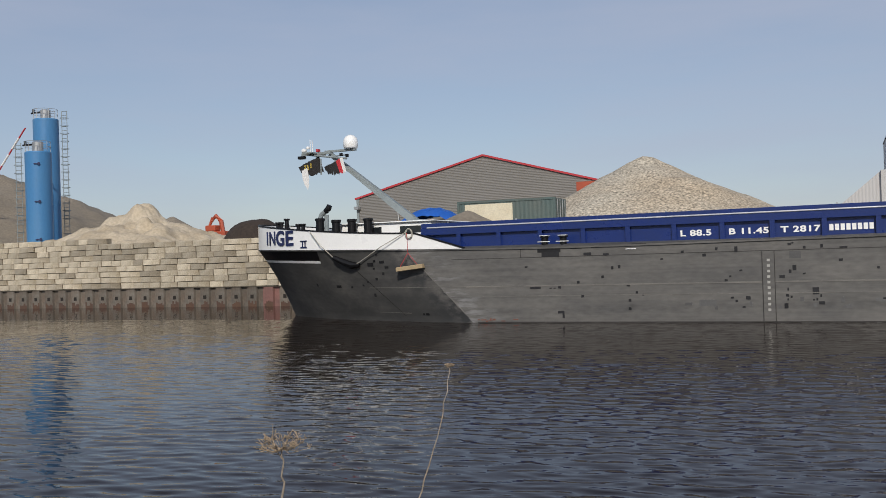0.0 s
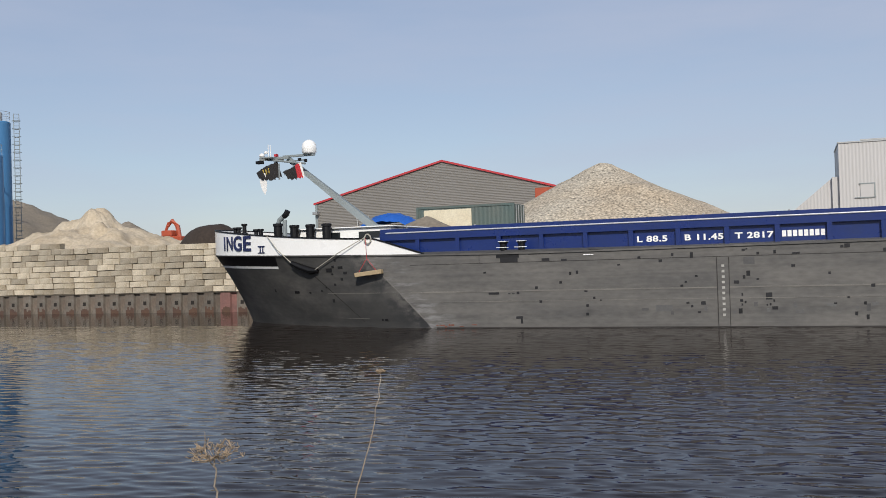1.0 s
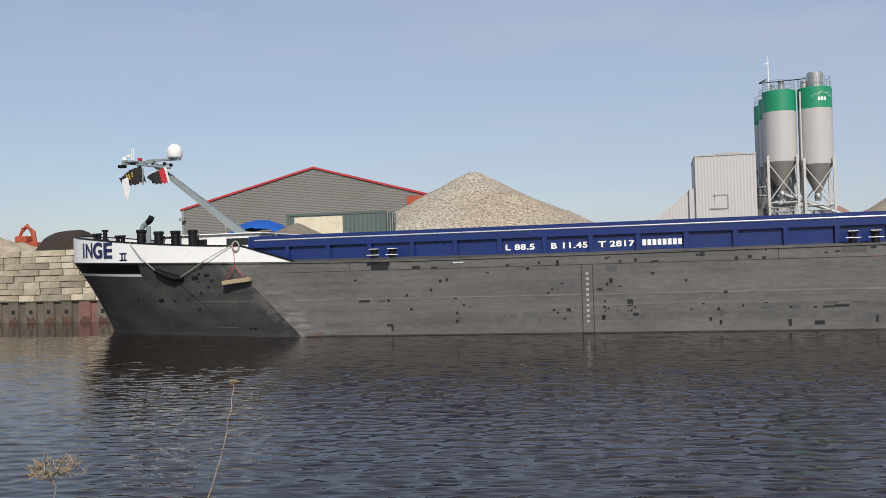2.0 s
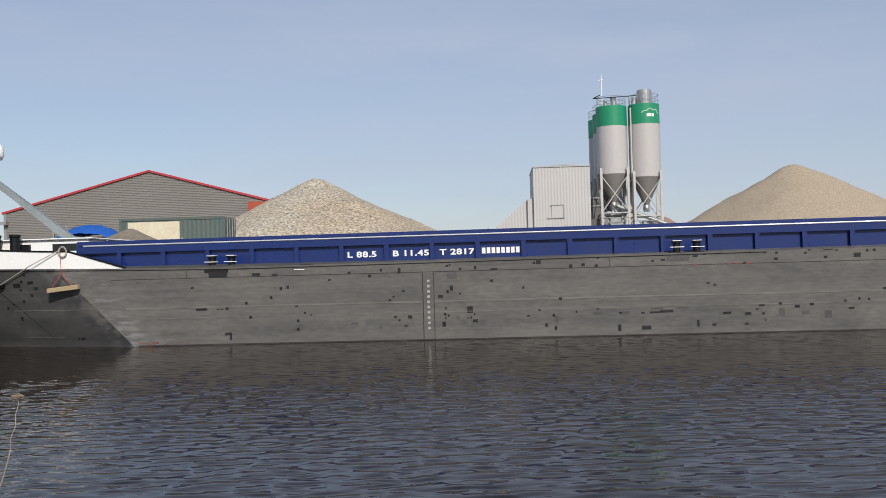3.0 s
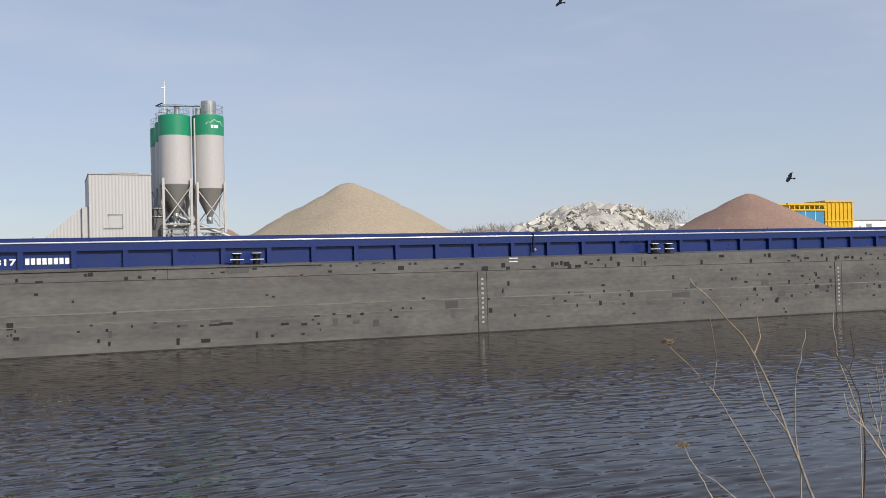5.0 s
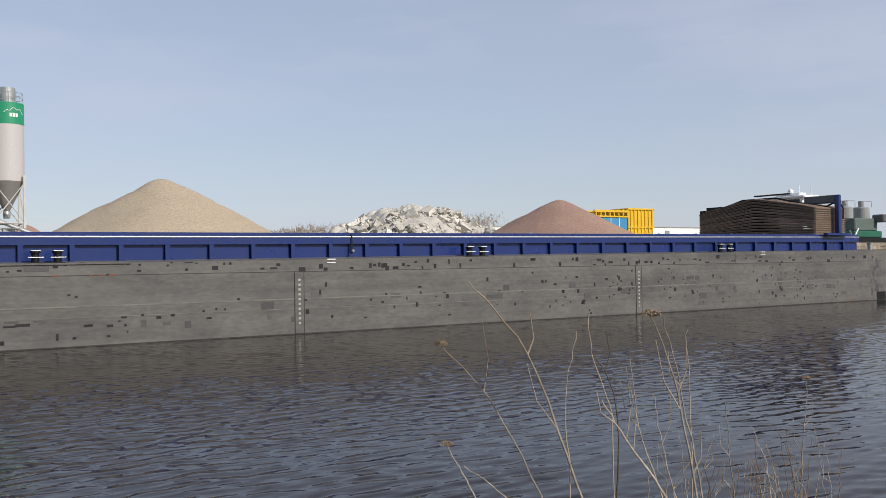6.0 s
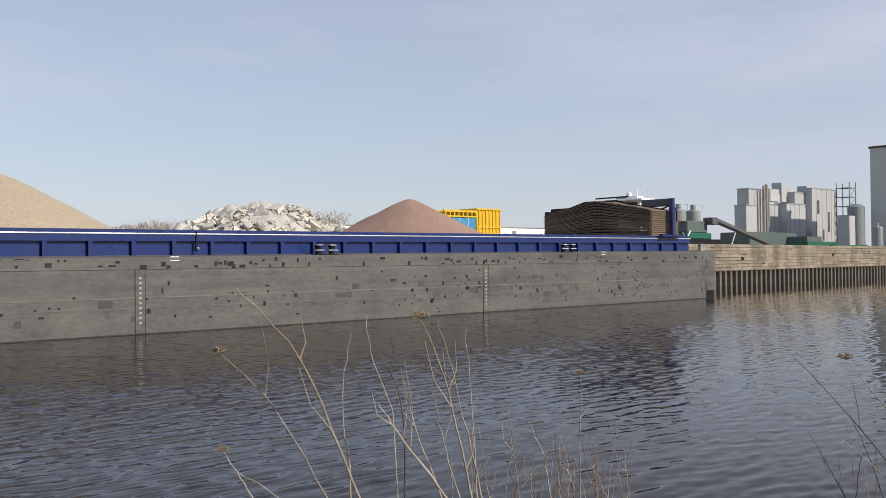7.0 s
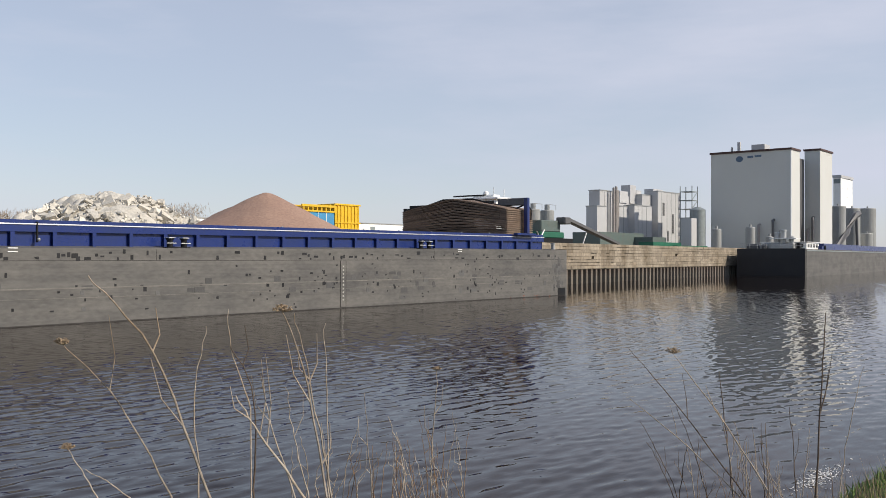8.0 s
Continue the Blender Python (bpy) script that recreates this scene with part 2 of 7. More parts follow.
M_TARP = material("blue tarpaulin", (0.02, 0.12, 0.5), rough=0.5, vary=0.5, scale=1.5, bump=0.4, bump_scale=2.0)
M_WHITE_CLAD = material("pale corrugated cladding", (0.50, 0.49, 0.485), rough=0.5, second=(0.44, 0.43, 0.415), scale=0.2, vary=0.5, grain=0.03, bump=0)
M_SILO_WHITE = material("off-white silo paint", (0.50, 0.48, 0.47), rough=0.45, second=(0.46, 0.43, 0.40), scale=0.35, vary=0.45, grain=0.05, bump=0.03, stretch=(1, 1, 0.25))
M_SILO_GREEN = material("green silo band", (0.015, 0.27, 0.135), rough=0.45, vary=0.2)
M_SILO_CONE = material("bare grey silo hopper", (0.26, 0.25, 0.235), rough=0.6, vary=0.5)
M_FRAME_WHITE = material("white steel frame", (0.55, 0.54, 0.52), rough=0.5, vary=0.4)
M_BLUE_SILO = material("bright blue silo paint", (0.055, 0.20, 0.42), rough=0.45, second=(0.09, 0.23, 0.40), scale=0.5, vary=0.5, grain=0.05, bump=0.03, stretch=(1, 1, 0.3))
M_GRAVEL = material("pale gravel", (0.45, 0.405, 0.325), rough=0.95, second=(0.38, 0.29, 0.19), scale=0.12, fine=6.0, vary=0.7, grain=0.8, bump=0.7)
M_SAND = material("pale yellow sand", (0.52, 0.445, 0.335), rough=0.95, second=(0.36, 0.285, 0.19), scale=0.55, fine=5, vary=0.75, grain=0.2, bump=0.6)
M_SAND2 = material("fine beige gravel", (0.42, 0.345, 0.25), rough=0.95, second=(0.38, 0.305, 0.22), scale=0.3, fine=8, vary=0.6, grain=0.32, bump=0.6)
M_PINK = material("pinkish brown sand", (0.30, 0.19, 0.145), rough=0.95, second=(0.36, 0.24, 0.18), scale=0.25, fine=5, vary=0.7, grain=0.18, bump=0.4)
M_GREY_HEAP = material("grey-brown gravel", (0.25, 0.215, 0.17), rough=0.95, second=(0.18, 0.15, 0.11), scale=0.08, fine=4, vary=0.8, grain=0.25, bump=0.5)
M_DARK_HEAP = material("dark brown peat", (0.042, 0.03, 0.023), rough=0.95, fine=5, grain=0.3, bump=0.5)
M_RUBBLE = material("broken concrete", (0.55, 0.525, 0.475), rough=0.95, second=(0.45, 0.41, 0.34), scale=0.6, fine=5, vary=0.7, grain=0.2, bump=0.5, island=0.25)
M_YELLOW = material("yellow skip paint", (0.75, 0.47, 0.02), rough=0.5, vary=0.4, scale=1.0)
M_SKYBLUE = material("light blue container paint", (0.05, 0.27, 0.50), rough=0.5, vary=0.4)
M_HATCH = material("brown hatch cover", (0.28, 0.19, 0.135), rough=0.7, second=(0.14, 0.10, 0.075), scale=0.6, vary=0.8, rnd=0.3)
M_HATCH_EDGE = material("pale hatch cover rim", (0.25, 0.185, 0.135), rough=0.7, second=(0.14, 0.10, 0.075), scale=1.5, vary=0.6)
M_HATCH_LIP = material("worn brown hatch lip", (0.27, 0.19, 0.135), rough=0.7, second=(0.15, 0.105, 0.075), scale=0.8, vary=0.8, rnd=0.3)
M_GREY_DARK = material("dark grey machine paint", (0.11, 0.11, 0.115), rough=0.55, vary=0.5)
M_GREEN = material("dark green machine paint", (0.012, 0.13, 0.075), rough=0.5, vary=0.5)
M_FACTORY = material("silver-white cladding", (0.47, 0.472, 0.478), rough=0.45, second=(0.36, 0.362, 0.368), scale=0.12, vary=0.6, grain=0.03, bump=0, island=0.1)
M_BIGHALL = material("cream white cladding", (0.61, 0.61, 0.575), rough=0.5, second=(0.55, 0.55, 0.515), scale=0.1, vary=0.5, grain=0.02, bump=0)
M_TANK = material("dull grey tank paint", (0.30, 0.31, 0.305), rough=0.5, second=(0.22, 0.22, 0.21), scale=0.6, vary=0.6, stretch=(1, 1, 0.3))
M_PIPE = material("brownish steel", (0.34, 0.31, 0.29), rough=0.5, vary=0.5)
M_DARKTRIM = material("dark brown trim", (0.075, 0.035, 0.03), rough=0.6)
M_ORANGE = material("orange-red machine paint", (0.42, 0.085, 0.04), rough=0.5, vary=0.4)
M_TWIG = material("dry pale stalk", (0.38, 0.33, 0.275), rough=0.85, second=(0.25, 0.17, 0.10), scale=6, fine=60, vary=0.8, grain=0.3, rnd=0.25)
M_TWIG_BROWN = material("dry brown stem", (0.23, 0.145, 0.085), rough=0.9, second=(0.13, 0.08, 0.05), scale=8, vary=0.7, rnd=0.3)
M_TWIG_DARK = material("dry dark stalk", (0.10, 0.07, 0.05), rough=0.85, rnd=0.3)
M_UMBEL = material("dry brown seed head", (0.36, 0.27, 0.18), rough=0.9, island=0.4)
M_GRASS = material("fresh green grass", (0.085, 0.165, 0.022), rough=0.7, island=0.45)
M_STRAW = material("dry straw grass", (0.33, 0.25, 0.14), rough=0.85, island=0.4)
M_WOODS = material("bare winter wood", (0.24, 0.195, 0.155), rough=0.95, island=0.35)
M_CROW = material("black feathers", (0.012, 0.012, 0.014), rough=0.6)
M_FLAG_BLACK = material("black flag cloth", (0.02, 0.018, 0.018), rough=0.85)
M_FLAG_RED = material("red flag cloth", (0.5, 0.03, 0.04), rough=0.85)
M_FLAG_GOLD = material("gold flag print", (0.45, 0.33, 0.06), rough=0.85)
M_FLAG_WHITE = material("torn white cloth", (0.75, 0.74, 0.72), rough=0.85)
M_LOGO = material("blue grey logo", (0.10, 0.16, 0.24), rough=0.6)


# ---- mesh helpers ----
def part(name, bm, mat, parent=None, label="", smooth=False):
    me = bpy.data.meshes.new(name)
    bm.normal_update()
    if smooth:
        for f in bm.faces:
            f.smooth = True
    bm.to_mesh(me)
    bm.free()
    me.materials.append(mat)
    ob = new(name, me)
    ob.parent = parent
    if label:
        ob["label"] = label
    return ob


def shared(name, me, m, parent):
    ob = new(name, me)
    ob.parent = parent
    ob.matrix_basis = m
    return ob


def thing(name, m, label, category, group="", kind=""):
    ob = new(name)
    ob.empty_display_size = 0.3
    ob.matrix_basis = m
    return tagged(ob, label, category, group, kind)


def box(bm, x0, x1, y0, y1, z0, z1, bevel=0.0):
    r = bmesh.ops.create_cube(bm, size=1, matrix=Matrix.Translation(((x0 + x1) / 2, (y0 + y1) / 2, (z0 + z1) / 2)) @ Matrix.Diagonal((abs(x1 - x0), abs(y1 - y0), abs(z1 - z0), 1)))
    if bevel:
        es = {e for v in r["verts"] for e in v.link_edges}
        bmesh.ops.bevel(bm, geom=list(es), offset=bevel, segments=1, affect="EDGES")
    return bm


def boxes(*rows, bevel=0.0):
    bm = bmesh.new()
    for r in rows:
        box(bm, *r, bevel=bevel)
    return bm


def rod(bm, a, b, r0, r1=None, seg=8):
    a, b = Vector(a), Vector(b)
    d = b - a
    m = Matrix.Translation((a + b) / 2) @ d.to_track_quat("Z", "Y").to_matrix().to_4x4()
    bmesh.ops.create_cone(bm, cap_ends=True, segments=seg, radius1=r0, radius2=r0 if r1 is None else r1, depth=d.length, matrix=m)
    return bm


def rods(rows, seg=8):
    bm = bmesh.new()
    for a, b, r in rows:
        rod(bm, a, b, r, seg=seg)
    return bm


def tube(bm, pts, radii, seg=6):
    """A bent tapered tube through the points."""
    pts = [Vector(p) for p in pts]
    rings = []
    for i, p in enumerate(pts):
        d = (pts[min(i + 1, len(pts) - 1)] - pts[max(i - 1, 0)]).normalized()
        side = d.cross(Vector((0.3, 0.9, 0.1)) if abs(d.z) > 0.5 else Vector((0, 0, 1))).normalized()
        up = side.cross(d)
        rings.append([bm.verts.new(p + (side * math.cos(k * 2 * math.pi / seg) + up * math.sin(k * 2 * math.pi / seg)) * radii[i]) for k in range(seg)])
    for a, b in zip(rings, rings[1:]):
        for k in range(seg):
            bm.faces.new((a[k], a[(k + 1) % seg], b[(k + 1) % seg], b[k]))
    bm.faces.new(rings[0][::-1])
    bm.faces.new(rings[-1])
    return bm


def lathe(bm, profile, seg=32, centre=(0, 0, 0)):
    """A turned body from (radius, height) pairs."""
    cx, cy, cz = centre
    rings = [[bm.verts.new((cx + r * math.cos(k * 2 * math.pi / seg), cy + r * math.sin(k * 2 * math.pi / seg), cz + h)) for k in range(seg)] for r, h in profile]
    for a, b in zip(rings, rings[1:]):
        for k in range(seg):
            bm.faces.new((a[k], a[(k + 1) % seg], b[(k + 1) % seg], b[k]))
    bm.faces.new(rings[0][::-1])
    bm.faces.new(rings[-1])
    return bm


def prism(bm, outline, axis, a, b):
    """An outline of (u, v) pairs pushed along an axis: 'x' (u=y, v=z), 'y' (u=x, v=z) or 'z' (u=x, v=y)."""
    def put(u, v, w):
        return {"x": (w, u, v), "y": (u, w, v), "z": (u, v, w)}[axis]
    p = [bm.verts.new(put(u, v, a)) for u, v in outline]
    q = [bm.verts.new(put(u, v, b)) for u, v in outline]
    bm.faces.new(p)
    bm.faces.new(q[::-1])
    for i in range(len(p)):
        j = (i + 1) % len(p)
        bm.faces.new((p[j], p[i], q[i], q[j]))
    bmesh.ops.recalc_face_normals(bm, faces=bm.faces)
    return bm


def lettering(name, text, size, m, mat, parent, depth=0.01, squeeze=1.0, bold=0.0):
    cu = bpy.data.curves.new(name, "FONT")
    cu.body, cu.size, cu.extrude, cu.space_character, cu.offset = text, size, depth, 1.0 + bold * 8, bold
    cu.materials.append(mat)
    ob = new(name, cu)
    ob.parent = parent
    ob.matrix_basis = m @ Matrix.Diagonal((squeeze, 1, 1, 1))
    return ob


UPRIGHT = pose(0, 0, 0, 90, 0, 0)      # lays text that faces -y


# ---- ground, water, quay ----
YARD = 3.9
QUAY_Y = 49.4


def quay_y(x):
    """The quay bends away a little beyond the stern."""
    return QUAY_Y + max(0.0, x - 75) * 0.085


def recess(x):
    """How far the water's edge draws back along the bank."""
    return 0.20 * min(max((x - 6.0) / 3.0, 0.0), 1.0)


def build_water():
    """Wind waves as a real surface: many short crests across the wind, on a grid that is finest along the near bank, with calm water far out."""
    def steps(*runs):
        return np.concatenate([np.arange(a, b - 1e-6, d) for a, b, d in runs] + [[runs[-1][1]]])
    xs = steps((-75, -32, 0.6), (-32, -12, 0.14), (-12, 22, 0.085), (22, 48, 0.14), (48, 75, 0.28), (75, 230, 0.7))
    ys = steps((1.5, 6, 0.08), (6, 30, 0.05), (30, 38, 0.08), (38, 70, 0.2))
    gen = np.random.default_rng(7)
    count = 150
    lam = np.exp(gen.uniform(math.log(0.17), math.log(0.62), count))
    turn = gen.normal(0.10, 0.45, count)
    phase = gen.uniform(0, 2 * math.pi, count)
    k = 2 * math.pi / lam
    kx, ky = k * np.sin(turn), -k * np.cos(turn)
    amp = WAVE_SLOPE * math.sqrt(2.0 / count) / k
    # a wave sinks where the grid grows too coarse to carry it
    keep = lambda q, d: np.clip(2.4 - np.abs(q)[None, :] * d[:, None], 0.45, 1.0)
    wx, wy = keep(kx, np.gradient(xs)), keep(ky, np.gradient(ys))
    px, py = xs[:, None] * kx + phase, ys[:, None] * ky
    z = (np.sin(px) * wx * amp) @ (np.cos(py) * wy).T + (np.cos(px) * wx * amp) @ (np.sin(py) * wy).T
    # gusts roughen the surface in slow patches; the edges lie flat
    gust = 0.92 + 0.28 * np.sin(0.11 * xs[:, None] + 0.19 * ys + 0.6) * np.sin(0.23 * ys - 0.07 * xs[:, None])
    edge = lambda u: np.clip(np.minimum(u - u[0], u[-1] - u) / 3.0, 0, 1)
    z *= gust * edge(xs)[:, None] * np.clip((ys[-1] - ys) / 3.0, 0, 1)
    nx, ny = len(xs), len(ys)
    co = np.empty((nx * ny + 4, 3))
    co[:nx * ny, 0], co[:nx * ny, 1], co[:nx * ny, 2] = np.repeat(xs, ny), np.tile(ys, nx), z.ravel()
    co[nx * ny:] = ((-2200, -2200, 0), (2200, -2200, 0), (2200, 2200, 0), (-2200, 2200, 0))
    a = (np.arange(nx - 1)[:, None] * ny + np.arange(ny - 1)).ravel()
    quads = np.stack([a, a + ny, a + ny + 1, a + 1], 1)
    p, q, r, t = 0, (nx - 1) * ny, nx * ny - 1, ny - 1
    o = nx * ny
    rim = np.array([(o, o + 1, q, p), (o + 1, o + 2, r, q), (o + 2, o + 3, t, r), (o + 3, o, p, t)])
    quads = np.concatenate([quads, rim]).astype(np.int32)
    me = bpy.data.meshes.new("water")
    me.vertices.add(len(co))
    me.vertices.foreach_set("co", co.ravel())
    me.loops.add(quads.size)
    me.loops.foreach_set("vertex_index", quads.ravel())
    me.polygons.add(len(quads))
    me.polygons.foreach_set("loop_start", np.arange(len(quads), dtype=np.int32) * 4)
    me.update(calc_edges=True)
    me.shade_smooth()
    me.materials.append(M_WATER)
    return new("water", me)


WAVE_SLOPE = 0.074


def build_ground():
    water = tagged(build_water(), "dark brown canal water with small wind ripples", "water", kind="structure")
    # near bank: profile across, with small unevenness
    prof = [(-2200, 1.6), (-40, 1.6), (-6, 1.35), (-1.5, 1.2), (0.2, 1.1), (1.4, 0.75), (2.4, 0.30), (3.1, 0.06), (3.5, -0.12), (5.5, -1.2)]
    xs = [-2200, -300, -60] + [i * 0.6 for i in range(-40, 61)] + [60, 300, 2200]
    bm = bmesh.new()
    rows = []
    for x in xs:
        row = []
        for y, z in prof:
            j = 0.0 if abs(y) > 10 else 0.10 * noise.noise((x * 0.5, y * 0.7, 3.1)) + 0.05 * noise.noise((x * 1.9, y * 2.1, 1.0))
            row.append(bm.verts.new((x, y + (j * 1.6 if y > 2 else 0) - (recess(x) if y > 1 else 0), z + j)))
        rows.append(row)
    for a, b in zip(rows, rows[1:]):
        for i in range(len(prof) - 1):
            bm.faces.new((a[i], b[i], b[i + 1], a[i + 1]))
    tagged(part("bank", bm, M_BANK, smooth=True), "low earth bank with grass at the water's edge", "bank", kind="structure")
    bm = bmesh.new()
    prism(bm, [(-2200, QUAY_Y + 0.9), (75, QUAY_Y + 0.9), (240, quay_y(240) + 0.9), (2200, quay_y(2200) + 0.9), (2200, 2600), (-2200, 2600)], "z", -3, YARD)
    tagged(part("ground", bm, M_YARD), "flat sandy storage yard behind the quay", "ground", kind="structure")
    return water


def build_quay():
    quay = thing("quay_wall", pose(0, 0, 0), "quay of rusty sheet piling with stacked concrete slabs on top", "quay", kind="structure")

    def pile(depth, top):
        """One trough section 1.2 m wide."""
        d = depth
        out = [(0, d), (0.10, d), (0.10 + d * 0.3, 0.0), (0.86 - d * 0.3, 0.0), (0.86, d), (1.2, d), (1.2, d + 0.06), (0.83, d + 0.06), (0.83 - d * 0.3, 0.05), (0.13 + d * 0.3, 0.05), (0.13, d + 0.06), (0, d + 0.06)]
        return prism(bmesh.new(), out, "z", -1.0, top)
    # shallow weathered piles before the bow, deep ones beyond the stern
    near = part("sheet_pile", pile(0.15, LEDGE), M_PILE, quay)
    near.matrix_basis = pose(-68.4, QUAY_Y, 0)
    red = near.data.copy()
    red.materials[0] = M_PILE_RED
    hole = bpy.data.meshes.new("drain_hole")
    bm = boxes((0.36, 0.60, -0.008, 0.03, 0.50, 0.74))
    bm.to_mesh(hole)
    bm.free()
    hole.materials.append(M_PILE_HOLE)
    for i in range(-56, -25):
        x = i * 1.2
        ob = shared("sheet_pile", near.data, pose(x, QUAY_Y, 0), quay)
        if i == -28:
            ob.data = red
            ob["label"] = "faded red sheet pile"
        else:
            shared("drain_hole", hole, pose(x, QUAY_Y, 0), quay)
    far = part("sheet_pile", pile(0.6, 1.5), M_PILE, quay)
    far.matrix_basis = pose(58.8, QUAY_Y, 0)
    for i in range(50, 190):
        x = i * 1.2
        shared("sheet_pile", far.data, pose(x, quay_y(x), 0, 0, 0, 4.86 if x > 75 else 0), quay)
    bend = lambda d0, d1: [(55, QUAY_Y + d0), (75, QUAY_Y + d0), (230, quay_y(230) + d0), (230, quay_y(230) + d1), (75, QUAY_Y + d1), (55, QUAY_Y + d1)]
    part("capping", boxes((-70, -28, QUAY_Y - 0.03, QUAY_Y + 0.95, LEDGE, LEDGE + 0.05)), M_JOINT, quay, "dark capping strip")
    part("capping", prism(bmesh.new(), bend(-0.04, 0.95), "z", 1.5, 1.56), M_JOINT, quay, "dark capping strip")
    rnd = random.Random(15)
    rust = bmesh.new()
    for i in range(-56, -26):
        for k in range(5):
            a = i * 1.2 + 0.18 + k * 0.125
            box(rust, a, a + 0.125, QUAY_Y - 0.006 - 0.001 * (k % 2), QUAY_Y + 0.02, -0.2, rnd.uniform(0.14, 0.40))
    part("rust_band", rust, M_PILE_RUST, quay, "orange rust streaks along the waterline")
    part("backing", boxes((-70, -28, QUAY_Y + 0.55, QUAY_Y + 0.88, -1, 4.15)), M_JOINT, quay, "dark joints behind the slabs")
    part("backing", prism(bmesh.new(), bend(0.70, 0.98), "z", -1, 4.10), M_JOINT, quay, "dark joints behind the slabs")
    return quay


LEDGE = 1.22           # top of the piling before the bow


def build_slabs(quay):
    """Stacked slabs: those of the nearer stretch singly, the rest joined."""
    rnd = random.Random(4)
    top_left = lambda x: 4.24 + max(0.0, min(1.0, (-36 - x) / 19)) * 0.48
    meshes = []
    course = 0.378
    for ln in (0.8, 1.1, 1.4, 1.7):
        bm = boxes((0.014, ln - 0.014, 0, 0.5, 0.012, course - 0.008), bevel=0.022)
        for v in bm.verts:
            v.co += Vector((rnd.uniform(-0.014, 0.014), rnd.uniform(-0.02, 0.02), rnd.uniform(-0.012, 0.012)))
        me = bpy.data.meshes.new("slab")
        bm.to_mesh(me)
        bm.free()
        me.materials.append(M_CONCRETE)
        meshes.append((ln, me))
    for c in range(10):
        x = -60.0 + rnd.uniform(0, 1.2)
        z = LEDGE + 0.05 + c * course
        while x < -29.0:
            ln, me = rnd.choice(meshes)
            if z < top_left(x) - 0.2:
                shared("slab", me, pose(x, QUAY_Y + 0.08 + rnd.uniform(-0.04, 0.06), z, 0, 0, rnd.uniform(-0.6, 0.6)), quay)
            x += ln
    verts, faces = [], []
    for c in range(8):
        x = 60 + rnd.uniform(0, 1)
        z = 1.56 + c * 0.335
        while x < 215:
            ln = rnd.choice((0.9, 1.2, 1.6, 2.0))
            if rnd.random() > 0.008:
                y0, k = quay_y(x) + 0.06 + rnd.uniform(-0.05, 0.08), len(verts)
                zt = z + 0.325 - rnd.uniform(0, 0.02)
                verts += [(a, b, h) for h in (z + 0.012, zt) for a, b in ((x + 0.02, y0), (x + ln - 0.02, y0), (x + ln - 0.02, y0 + 0.5), (x + 0.02, y0 + 0.5))]
                faces += [(k + a, k + b, k + c2, k + d) for a, b, c2, d in ((0, 1, 5, 4), (1, 2, 6, 5), (3, 0, 4, 7), (4, 5, 6, 7))]
            x += ln
    me = bpy.data.meshes.new("slab_course")
    me.from_pydata(verts, [], faces)
    me.materials.append(M_CONCRETE_FAR)
    far = new("slab_course", me)
    far.parent = quay
    far["label"] = "mossy stacked concrete slabs"
    tagged(far, kind="stuff")


# ---- the barge ----
def prism_fast(bm, o, ya, yb):
    """A thin plate on the hull from its (x, z) outline: front and rim."""
    p = [bm.verts.new((x, ya, z)) for x, z in o]
    q = [bm.verts.new((x, yb, z)) for x, z in o]
    bm.faces.new(p)
    for i in range(len(p)):
        j = (i + 1) % len(p)
        bm.faces.new((p[j], p[i], q[i], q[j]))


SIDE = 35.96           # y of the near side
HALF = 5.725
MID = SIDE + HALF
TIP = -27.45
STERN = 60.2


def deck_z(x):
    return 3.00 + (x + 3) * 0.0053 + 0.50 * max(0.0, (-9 - x) / 19) ** 1.4


def outline(level, n_bow=22):
    """The near half of the hull's plan at a height: (x, half breadth) from the stem to the stern's middle. level: 0 water to 1 deck, -0.25 keel."""
    u = max(0.0, min(1.0, level))
    tip = TIP + 1.15 * (1 - u) + (0.5 if level < 0 else 0)
    end = -17.3 + 3.0 * (1 - u)
    last = radians(90 - 24 * (1 - u) ** 0.7)
    power = 0.80 + 0.60 * (1 - u)
    pts = []
    for k in range(n_bow + 1):
        a = k / n_bow * last
        pts.append((tip + (end - tip) * (1 - math.cos(a)) / (1 - math.cos(last)), HALF * (max(math.sin(a), 0.0) / math.sin(last)) ** power))
    x = pts[-1][0]
    for k in range(1, 13):
        pts.append((x + (STERN - 0.5 - x) * k / 12, HALF))
    for k in range(1, 7):
        a = k / 6 * math.pi / 2
        pts.append((STERN - 0.5 + 0.5 * math.sin(a), HALF - 0.5 + 0.5 * math.cos(a)))
    pts.append((STERN, 0.0))
    return pts


def side_y(x, level=1.0):
    """y of the near side at x for a height level."""
    o = outline(level, 60)
    for (xa, ha), (xb, hb) in zip(o, o[1:]):
        if xa <= x <= xb and xb > xa:
            return MID - (ha + (hb - ha) * (x - xa) / (xb - xa))
    return MID


